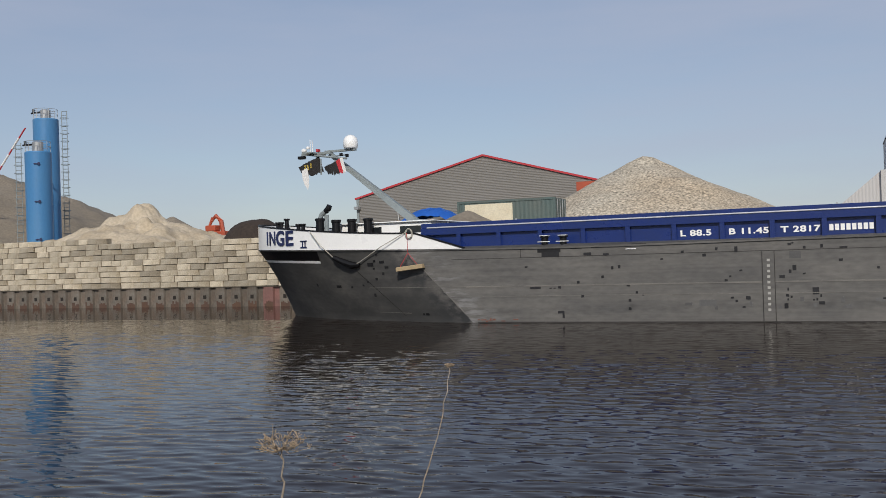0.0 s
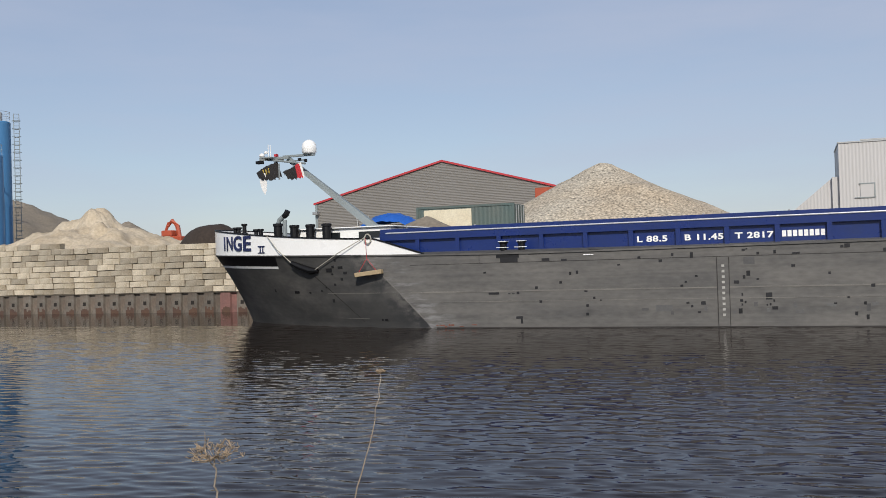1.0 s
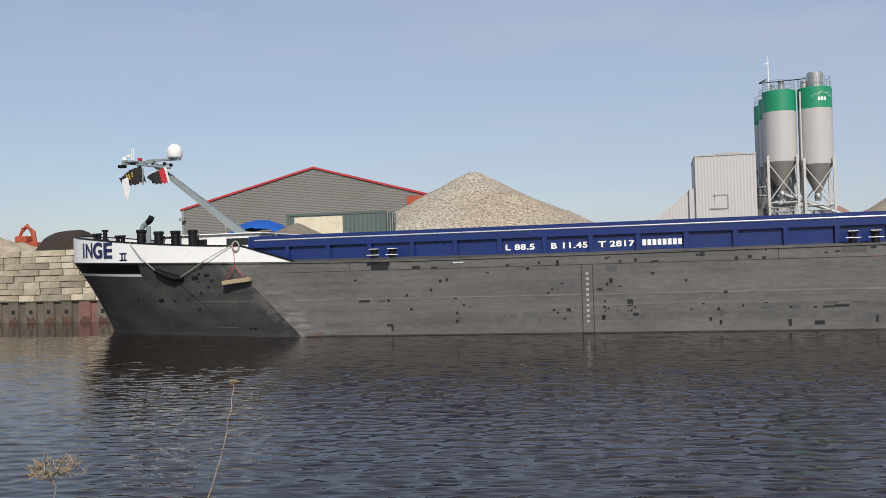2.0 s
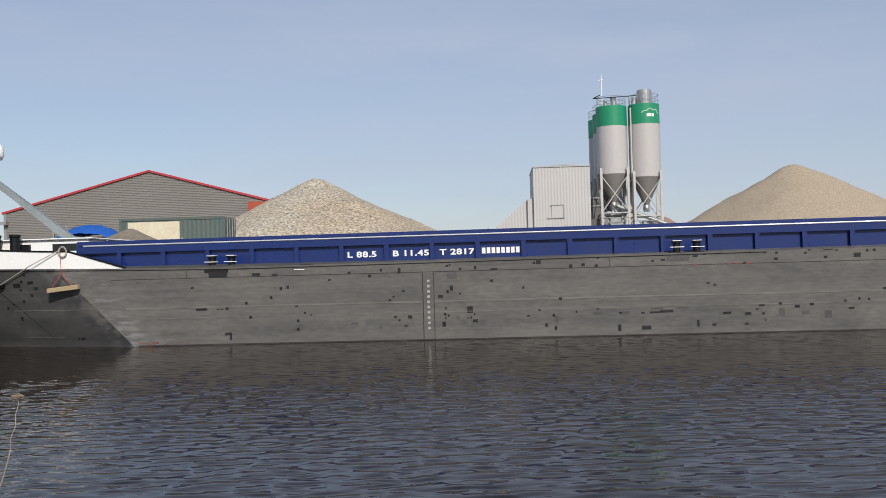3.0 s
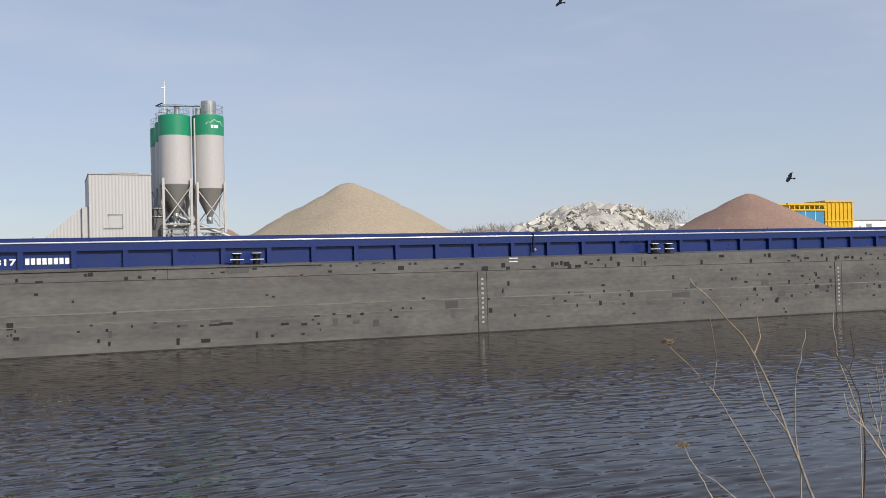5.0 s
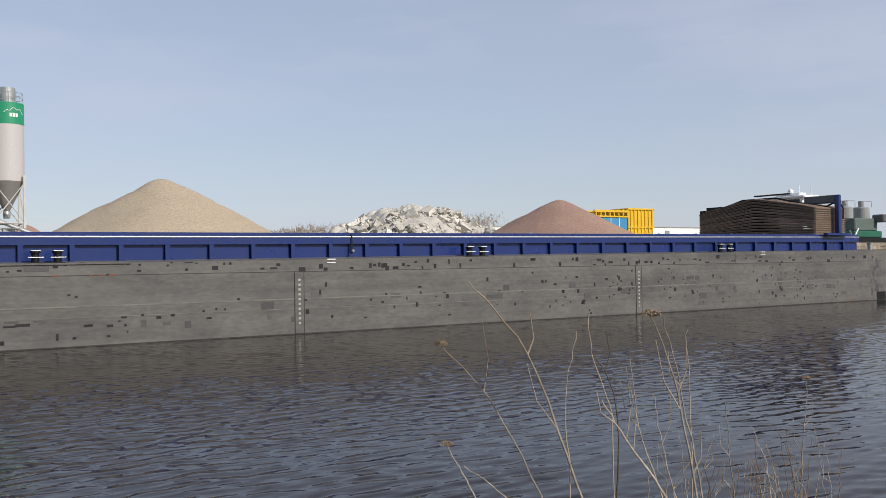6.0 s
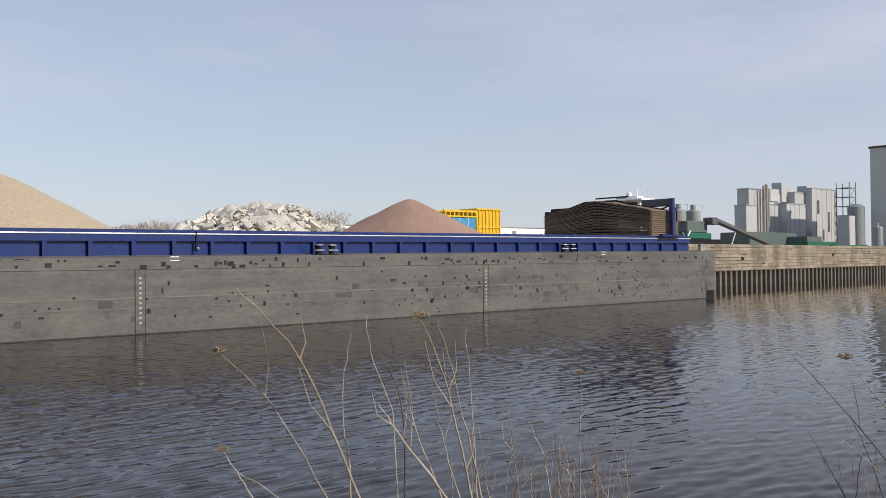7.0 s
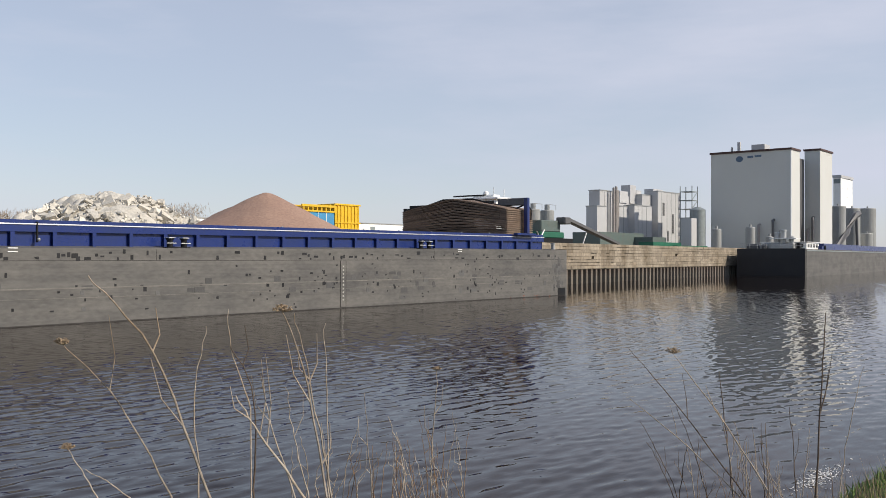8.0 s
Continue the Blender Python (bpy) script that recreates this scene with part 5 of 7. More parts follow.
def silo_top(parent, x, y, z, r, mat):
    """Rail ring, filter and small fittings on a silo's roof."""
    bm = bmesh.new()
    for hh in (0.5, 1.0):
        n = 20
        tube(bm, [(x + r * 0.95 * math.cos(i * 2 * math.pi / n), y + r * 0.95 * math.sin(i * 2 * math.pi / n), z + hh) for i in range(n + 1)], [0.022] * (n + 1), 5)
    for i in range(12):
        a = i * 2 * math.pi / 12
        rod(bm, (x + r * 0.95 * math.cos(a), y + r * 0.95 * math.sin(a), z), (x + r * 0.95 * math.cos(a), y + r * 0.95 * math.sin(a), z + 1.0), 0.02, seg=5)
    return part("roof_rail", bm, mat, parent)


def build_white_silos():
    rows = [(12.33, 100.0, 1.60, 19.06, 12.0, 0), (15.72, 100.0, 1.62, 19.16, 11.6, 1), (12.43, 104.5, 1.60, 19.0, 12.0, 2), (12.4, 109.0, 1.60, 19.06, 12.0, 2)]
    for i, (x, y, r, top, low, kind) in enumerate(rows):
        s = thing("cement_silo", pose(x, y, YARD), "white cement silo, green top band" + (" with pale emblem, on steel legs" if kind == 1 else ", standing on a white steel frame"), "silo", "white cement silos")
        t, b = top - YARD, low - YARD
        bm = bmesh.new()
        lathe(bm, [(r, b), (r, t - 2.05)], 72)
        part("shell", bm, M_SILO_WHITE, s, smooth=False)
        bm = bmesh.new()
        lathe(bm, [(r + 0.006, t - 2.05), (r + 0.006, t), (r * 0.98, t + 0.06), (0.3, t + 0.25)], 72)
        part("top_band", bm, M_SILO_GREEN, s, "green painted band")
        bm = bmesh.new()
        lathe(bm, [(0.22, b - 3.0), (r - 0.01, b)], 72)
        part("hopper", bm, M_SILO_CONE, s, "bare grey hopper cone")
        silo_top(s, 0, 0, t + 0.05, r, M_GALV)
        bm = bmesh.new()
        if kind == 1:
            lathe(bm, [(0.78, t), (0.78, t + 1.5), (0.7, t + 1.65)], 24, (0.1, 0, 0))
            lathe(bm, [(0.3, t), (0.3, t + 0.95)], 16, (-0.95, 0.3, 0))
        else:
            lathe(bm, [(0.28, t), (0.28, t + 1.0), (0.34, t + 1.02), (0.34, t + 1.15)], 16, (0.25, 0, 0))
            lathe(bm, [(0.2, t), (0.2, t + 0.85)], 14, (-0.55, 0.2, 0))
        part("filter", bm, M_GALV, s, "grey dust filter")
        # legs and bracing
        h = b
        leg = 1.38
        for lx in (-leg, leg):
            for ly in (-leg, leg):
                part("leg", boxes((lx - 0.12, lx + 0.12, ly - 0.12, ly + 0.12, 0, h + 0.6)), M_FRAME_WHITE, s, "white steel leg")
        bars = []
        for ly in (-leg, leg):
            for z0, z1 in ((h - 4.0, h - 0.2), (h - 7.6, h - 4.2)):
                bars += [((-leg, ly, z0), (leg, ly, z1), 0.055), ((leg, ly, z0), (-leg, ly, z1), 0.055)]
            bars += [((-leg, ly, h - 4.1), (leg, ly, h - 4.1), 0.07), ((-leg, ly, h - 5.6), (leg, ly, h - 5.6), 0.07)]
        for lx in (-leg, leg):
            bars += [((lx, -leg, h - 4.0), (lx, leg, h - 0.2), 0.055), ((lx, -leg, h - 4.1), (lx, leg, h - 4.1), 0.07)]
        for bar in bars:
            part("brace", rods([bar], 6), M_FRAME_WHITE, s)
        bm = bmesh.new()
        lathe(bm, [(0.3, h - 3.6), (0.35, h - 3.2), (0.3, h - 2.9)], 14)
        part("outlet", bm, M_GALV, s, "outlet valve under the hopper")
        part("platform", boxes((-1.5, 1.5, -1.5, 1.5, h - 5.75, h - 5.6), (-1.5, 1.5, -1.5, -1.4, h - 5.98, h - 5.75)), M_GREY_DARK, s, "dark grated service platform")
        part("platform_rail", rods([((-1.5, -1.5, h - 5.0), (1.5, -1.5, h - 5.0), 0.04), ((-1.5, -1.5, h - 4.6), (1.5, -1.5, h - 4.6), 0.04)] + [((u, -1.5, h - 5.6), (u, -1.5, h - 4.6), 0.035) for u in (-0.9, -0.3, 0.3, 0.9)], 6), M_GALV, s)
        part("weigher", boxes((-0.5, 0.6, -0.8, 0.6, h - 5.6, h - 4.6), bevel=0.05), M_GALV, s, "steel weighing box")
        if kind == 1:
            # pale emblem: a curved line over three blocks, on the shell's curve
            bm = bmesh.new()
            for a0, a1, z0, z1 in ((-12, -4, -1.36, -1.02), (-2, 6, -1.36, -1.02), (8, 16, -1.36, -1.02)):
                pts = [(a, z) for a, z in ((a0, z0), (a1, z0), (a1, z1), (a0, z1))]
                bm.faces.new([bm.verts.new(((r + 0.02) * math.sin(radians(a + 14)), -(r + 0.02) * math.cos(radians(a + 14)), t + z)) for a, z in pts])
            arc = [(-30 + 70 * i / 20, -0.98 + 0.42 * math.sin(math.pi * i / 20) + 0.1 * math.sin(i * 0.9)) for i in range(21)]
            tube(bm, [((r + 0.02) * math.sin(radians(a + 14)), -(r + 0.02) * math.cos(radians(a + 14)), t + z) for a, z in arc], [0.03] * 21, 5)
            part("emblem", bm, M_SHIP_WHITE, s, "plain white emblem")
        if kind == 0:
            part("lightning_pole", rods([((-0.9, 0.3, t), (-0.9, 0.3, t + 3.3), 0.06), ((-1.25, 0.3, t + 3.0), (-0.75, 0.3, t + 3.1), 0.05), ((-0.9, 0.3, t + 3.3), (-0.9, 0.3, t + 3.8), 0.03)]), M_SHIP_WHITE, s, "white pole with a vane")
            part("arm", rods([((-1.9, -0.6, t + 0.95), (2.6, -0.4, t + 1.15), 0.05), ((-1.9, -0.6, t + 0.95), (-1.2, -0.6, t + 1.3), 0.06)]), M_BLACK, s, "dark beam across the roof")
            part("screw_conveyor", rods([((0.2, -0.4, h - 3.3), (5.6, -1.6, h - 5.6), 0.2)], 12), M_GALV, s, "sloping screw conveyor tube")
            part("pipe", rods([((1.88, -0.9, t - 0.2), (1.88, -0.9, h - 8.0), 0.09), ((2.05, -0.8, t - 0.2), (2.05, -0.8, h - 8.0), 0.06)], 10), M_FRAME_WHITE, s, "white filling pipes")


# dark block with made-up fittings, added for the shadow behind the silos
def build_silo_shade():
    h = thing("silo_shade", pose(0, 0, 0), "dark block added for the shade behind the cement silos", "building")
    part("wall", boxes((9.6, 11.2, 101.0, 106.0, YARD, 9.6)), M_GREY_DARK, h)
    part("roof", boxes((9.5, 11.3, 100.9, 106.1, 9.6, 9.75)), M_GALV, h)
    part("shade_box", boxes((9.9, 11.0, 99.6, 101.0, YARD, 7.4), bevel=0.05), M_GREY_DARK, h, "dark box added for the shade")
    for z in (5.6, 7.2, 8.8):
        part("rail", rods([((9.5, 100.9, z), (11.3, 100.9, z), 0.05)], 6), M_FRAME_WHITE, h)


def build_white_block():
    b = thing("plant_building", pose(0, 0, 0), "pale corrugated batching building with a sloping annex", "building")
    x0, x1, y = 3.73, 9.42, 95.0
    part("front_wall", corrugated(bmesh.new(), x0, x1, YARD, lambda x: 12.55, y, 0.3, 0.02), M_WHITE_CLAD, b)
    part("body", boxes((x0, x1, y + 0.01, y + 9, YARD, 12.5)), M_WHITE_CLAD, b)
    part("roof_edge", boxes((x0 - 0.06, x1 + 0.06, y - 0.1, y + 9, 12.5, 12.62), (x0 + 1.9, x0 + 4.5, y - 0.12, y + 0.4, 12.62, 12.75)), M_GALV, b)
    part("hatch", boxes((5.5, 6.66, y - 0.09, y - 0.04, 7.4, 8.6)), M_WHITE_CLAD, b, "pale loading hatch")
    part("hatch_frame", boxes((5.4, 6.76, y - 0.13, y - 0.03, 8.6, 8.7), (6.66, 6.76, y - 0.13, y - 0.03, 7.4, 8.6), (5.0, 6.76, y - 0.11, y - 0.03, 7.32, 7.4)), M_GREY_STEEL, b)
    part("side_annex", boxes((3.12, 3.73, y + 0.4, y + 8, YARD, 9.42)), M_WHITE_CLAD, b)
    bm = corrugated(bmesh.new(), -3.0, 3.12, YARD, lambda x: YARD + max(0.05, (x + 3.35) * 0.845), y + 0.8, 0.3, 0.02)
    part("annex_wall", bm, M_WHITE_CLAD, b)
    part("annex_body", prism(bmesh.new(), [(-3.3, YARD), (3.12, YARD), (3.12, 9.3), (-3.3, YARD + 0.05)], "y", y + 0.86, y + 8), M_WHITE_CLAD, b)


def build_blue_silos():
    for i, (x, y, r, top, base) in enumerate(((-71.1, 68.0, 1.21, 13.85, YARD), (-75.65, 73.5, 1.25, 18.05, YARD))):
        s = thing("blue_silo", pose(x, y, base), "bright blue upright storage silo with caged ladder", "silo", "blue silos")
        t = top - base
        bm = bmesh.new()
        lathe(bm, [(r, 0), (r, t), (r * 0.96, t + 0.1), (0.5, t + 0.2)], 72)
        part("shell", bm, M_BLUE_SILO, s)
        silo_top(s, 0, 0, t + 0.1, r, M_GALV)
        bm = bmesh.new()
        lathe(bm, [(0.5, t), (0.5, t + 1.05), (0.42, t + 1.1)], 20)
        part("filter", bm, M_GALV, s, "bright steel dust filter")
        part("arm", rods([((-r - 0.7, 0, t + 0.9), (-0.6, 0, t + 0.9), 0.09), ((-r - 0.4, 0, t + 0.9), (-r - 0.4, 0, t + 1.3), 0.12)]), M_BLACK, s)
        bm = bmesh.new()
        side = -1 if i == 0 else 1
        # ladder to the side seen from the water
        lx, ly = side * (r + 0.55) * 0.80, side * (r + 0.55) * 0.60
        rod(bm, (lx - 0.2, ly - 0.15, 0), (lx - 0.2, ly - 0.15, t + 1.0), 0.035, seg=5)
        rod(bm, (lx + 0.2, ly + 0.15, 0), (lx + 0.2, ly + 0.15, t + 1.0), 0.035, seg=5)
        z = 0.3
        while z < t + 1:
            rod(bm, (lx - 0.2, ly - 0.15, z), (lx + 0.2, ly + 0.15, z), 0.025, seg=4)
            z += 0.4
        part("ladder", bm, M_GREY_STEEL, s, "thin steel ladder")
        bm = bmesh.new()
        z = 2.4
        while z < t + 1:
            tube(bm, [(lx + 0.42 * math.cos(a) * 1.0, ly + 0.42 * math.sin(a), z) for a in [k * math.pi / 5 for k in range(11)]], [0.02] * 11, 4)
            z += 0.8
        part("ladder_cage", bm, M_GREY_STEEL, s)
        bm = bmesh.new()
        for k in range(3):
            box(bm, -0.28, 0.28, -r - 0.10, -r + 0.1, 1.6 + k * 3.6, 1.68 + k * 3.6)
            box(bm, 0.08, 0.24, -r - 0.12, -r + 0.1, 1.5 + k * 3.6, 1.78 + k * 3.6)
        bm.transform(pose(0, 0, 0, 0, 0, 40))
        part("bracket", bm, M_NAVY, s)


def build_excavator():
    e = thing("excavator", pose(-51.9, 70.0, YARD) @ Matrix.Diagonal((0.9, 0.9, 0.9, 1)), "orange-red excavator behind the sand heap", "excavator")
    part("track", boxes((-1.2, 1.6, -1.2, -0.7, 0, 0.7), (-1.2, 1.6, 0.7, 1.2, 0, 0.7), bevel=0.15), M_BLACK, e)
    part("cab", boxes((-0.9, 1.4, -1.0, 1.0, 0.8, 1.9), (-0.9, 0.3, -1.0, 0.0, 1.9, 2.5), bevel=0.08), M_ORANGE, e)
    part("boom", tube(bmesh.new(), [(0.8, -0.2, 1.4), (0.5, -0.2, 2.9), (-0.1, -0.2, 3.45), (-0.6, -0.2, 3.0)], [0.2, 0.24, 0.24, 0.18], 6), M_ORANGE, e, "raised orange boom")
    part("dipper", tube(bmesh.new(), [(-0.5, -0.2, 3.3), (-1.1, -0.2, 2.1)], [0.16, 0.12], 6), M_ORANGE, e)
    part("bucket", boxes((-1.9, -0.9, -0.6, 0.2, 1.5, 2.0), bevel=0.1), M_GALV, e)
    c = thing("crane_boom", pose(0, 0, 0), "red and white lattice crane boom reaching up", "crane")
    part("boom", rods([((-96.6, 78, YARD), (-83.3, 78, 18.4), 0.09)], 6), M_RED_TRIM, c)
    for u in (0.45, 0.6, 0.73, 0.85):
        part("stripe", rods([((-96.6 + 13.3 * u, 77.96, YARD + 14.5 * u), (-96.6 + 13.3 * (u + 0.08), 77.96, YARD + 14.5 * (u + 0.08)), 0.11)], 6), M_SHIP_WHITE, c)
    part("base", boxes((-98.0, -95.0, 76.5, 79.5, YARD, YARD + 1.6), bevel=0.1), M_ORANGE, c)


def build_yellow_skips():
    y = thing("yellow_skip", pose(0, 0, 0), "large yellow ribbed waste container", "container")
    x0, x1, y0, y1, z1 = 61.9, 65.1, 62.0, 64.4, 7.72
    part("body", boxes((x0, x1, y0, y1, YARD, z1), bevel=0.03), M_YELLOW, y)
    for k in range(7):
        part("rib", boxes((x0 + 0.25 + k * 0.46, x0 + 0.35 + k * 0.46, y0 - 0.08, y0 + 0.01, YARD + 1.6, z1 - 0.1)), M_YELLOW, y)
    part("rim", boxes((x0 - 0.1, x1 + 0.1, y0 - 0.12, y0, z1 - 0.15, z1), (x0 - 0.1, x1 + 0.1, y0 - 0.1, y0, YARD + 2.0, YARD + 2.12), bevel=0.01), M_YELLOW, y)
    b = thing("blue_container", pose(0, 0, 0), "light blue container with a yellow roof frame", "container")
    part("body", boxes((58.7, 61.8, 62.0, 63.6, YARD, 6.9), bevel=0.03), M_SKYBLUE, b)
    for k in range(8):
        part("rib", boxes((57.9 + k * 0.55, 58.02 + k * 0.55, 61.95, 63.5, 6.9 + 0.02 * k, 7.35 + 0.04 * k)), M_YELLOW, b)
    part("roof_frame", boxes((57.7, 61.9, 61.9, 62.05, 7.3, 7.5), (57.7, 61.9, 63.45, 63.6, 7.3, 7.5), (57.7, 61.9, 61.9, 62.0, 6.85, 6.98)), M_YELLOW, b, "yellow ribbed roof frame")
    for x in (59.7, 60.75):
        part("door_line", boxes((x, x + 0.05, 61.97, 62.0, YARD, 6.85)), M_SHIP_WHITE, b)
    for x0, x1, y0, z in ((71.0, 87.0, 75.0, 6.65), (53.0, 62.0, 77.0, 6.62)):
        s = thing("white_shed", pose(0, 0, 0), "long low white shed in the yard", "building", "white sheds")
        part("wall", boxes((x0, x1, y0, y0 + 5, YARD, z)), M_SHIP_WHITE, s)
        part("door", boxes((x0 + 9.6 - (4 if x1 < 70 else 0), x0 + 10.3 - (4 if x1 < 70 else 0), y0 - 0.05, y0, YARD, 6.3)), M_GREY_STEEL, s)
        part("eaves", boxes((x0 - 0.1, x1 + 0.1, y0 - 0.1, y0 + 5.1, z, z + 0.08)), M_GALV, s)


def build_rubble():
    heap("rubble_base", 46.6, 75, 9.6, 4.1, M_RUBBLE, "heap of broken pale concrete", 7.0, rough=1.3, power=0.5, seg=96, rings=44)
    rnd = random.Random(21)
    verts, faces = [], []
    for i in range(3400):
        a, u = rnd.uniform(0, 6.283), math.sqrt(rnd.random())
        x, y = 9.5 * u * math.cos(a), 9.8 * u * math.sin(a)
        if y > 3:
            continue
        z = YARD + 3.85 * (1 - u ** 2.2) + 0.75 * noise.noise((x * 0.4, y * 0.4, 3)) + rnd.uniform(-0.35, 0.22)
        s = rnd.choice((0.08, 0.11, 0.14, 0.18, 0.22, 0.28, 0.36)) * rnd.uniform(0.7, 1.3)
        flat = rnd.uniform(0.35, 0.8)
        if i % 42 == 0:
            s, flat = rnd.uniform(0.45, 0.85), rnd.uniform(0.18, 0.4)
        m = Matrix.Translation((46.6 + x, 75 + y, z)) @ Euler((rnd.uniform(-0.9, 0.9), rnd.uniform(-0.9, 0.9), rnd.uniform(0, 6))).to_matrix().to_4x4()
        k = len(verts)
        for cz in (-1, 1):
            for cx, cy in ((-1, -1), (1, -1), (1, 1), (-1, 1)):
                q = Vector((cx * rnd.uniform(0.55, 1.0), cy * rnd.uniform(0.45, 0.95), cz * flat * rnd.uniform(0.6, 1.0))) * s
                verts.append(m @ q)
        faces += [tuple(k + j for j in f) for f in ((3, 2, 1, 0), (4, 5, 6, 7), (0, 1, 5, 4), (1, 2, 6, 5), (2, 3, 7, 6), (3, 0, 4, 7))]
    me = bpy.data.meshes.new("rubble_lumps")
    me.from_pydata(verts, [], faces)
    me.materials.append(M_RUBBLE)
    tagged(new("rubble_lumps", me), "loose angular lumps of broken concrete", "rubble", kind="stuff")


def build_treeline():
    rnd = random.Random(8)
    bm = bmesh.new()
    for i in range(3600):
        x = rnd.uniform(60, 148)
        y = 200 + rnd.uniform(-8, 8)
        top = 11.6 + min(2.0, max(0.0, x - 85) * 0.13) + max(0.0, x - 108) * 0.10 + 1.2 * noise.noise((x * 0.12, 0.3, 0))
        h = YARD + (top - YARD) * rnd.uniform(0.8, 1.02)
        w = rnd.uniform(0.05, 0.16)
        lean = rnd.uniform(-0.8, 0.8)
        a = [bm.verts.new(p) for p in ((x - w, y, YARD), (x + w, y, YARD), (x + w * 0.5 + lean, y, h * 0.7), (x - w * 0.5 + lean, y, h * 0.7))]
        bm.faces.new(a)
        for k in range(7):
            u = rnd.uniform(0.35, 1.0)
            px, pz = x + lean * u, YARD + (h - YARD) * u * 0.9
            dx, dz = rnd.uniform(-0.9, 0.9), rnd.uniform(0.2, 1.1)
            bm.faces.new([bm.verts.new(p) for p in ((px - 0.05, y, pz), (px + 0.07, y, pz), (px + dx, y + rnd.uniform(-0.5, 0.5), min(pz + dz, h)))])
    tagged(part("bare_woods", bm, M_WOODS), "distant line of bare brown winter trees", "trees", kind="stuff")


def build_green_machine():
    g = thing("sorting_machine", pose(0, 0, 0), "dark green screening plant with sloping conveyor", "machine")
    part("hopper", boxes((87.6, 92.5, 56, 58, YARD + 1.0, 5.6), bevel=0.1), M_GREEN, g)
    part("screen_deck", boxes((88.0, 92.0, 56.2, 57.8, 5.6, 6.9), bevel=0.1), M_CONT, g, "dark screening deck")
    part("chassis", boxes((86.0, 94.0, 55.8, 59.2, YARD + 0.5, YARD + 1.0), (87, 88, 56, 57, YARD, YARD + 0.6), (92, 93, 56, 57, YARD, YARD + 0.6)), M_BLACK, g)
    for x in (88.3, 91.2):
        bm = bmesh.new()
        lathe(bm, [(0.25, 6.3), (0.80, 6.9), (0.80, 8.0), (0.7, 8.12), (0.3, 8.15), (0.3, 8.75), (0.02, 8.78)], 24, (x, 57.5, 0))
        part("drum", bm, M_TANK, g, "pale grey-green cement drum")
        part("drum_rail", rods([((x - 0.75, 56.8, 8.1), (x - 0.75, 56.8, 8.7), 0.03), ((x + 0.75, 56.8, 8.1), (x + 0.75, 56.8, 8.7), 0.03), ((x - 0.75, 56.8, 8.7), (x + 0.75, 56.8, 8.7), 0.03)], 5), M_GALV, g)
    bm = bmesh.new()
    prism(bm, [(92.4, 6.95), (104.6, 4.3), (104.6, 4.6), (92.4, 7.3)], "y", 55.4, 56.2)
    part("conveyor", bm, M_GREY_DARK, g, "sloping conveyor belt")
    for bar in (((96, 55.8, YARD), (97.5, 55.8, 6.3), 0.08), ((86.6, 56, YARD), (88.2, 56, 5.8), 0.1), ((87.8, 56, YARD), (86.8, 56, 5.6), 0.08)):
        part("strut", rods([bar]), M_GALV, g)
    part("head", boxes((91.6, 92.8, 55.3, 56.6, 6.5, 7.3), bevel=0.1), M_GREY_DARK, g, "dark conveyor head")


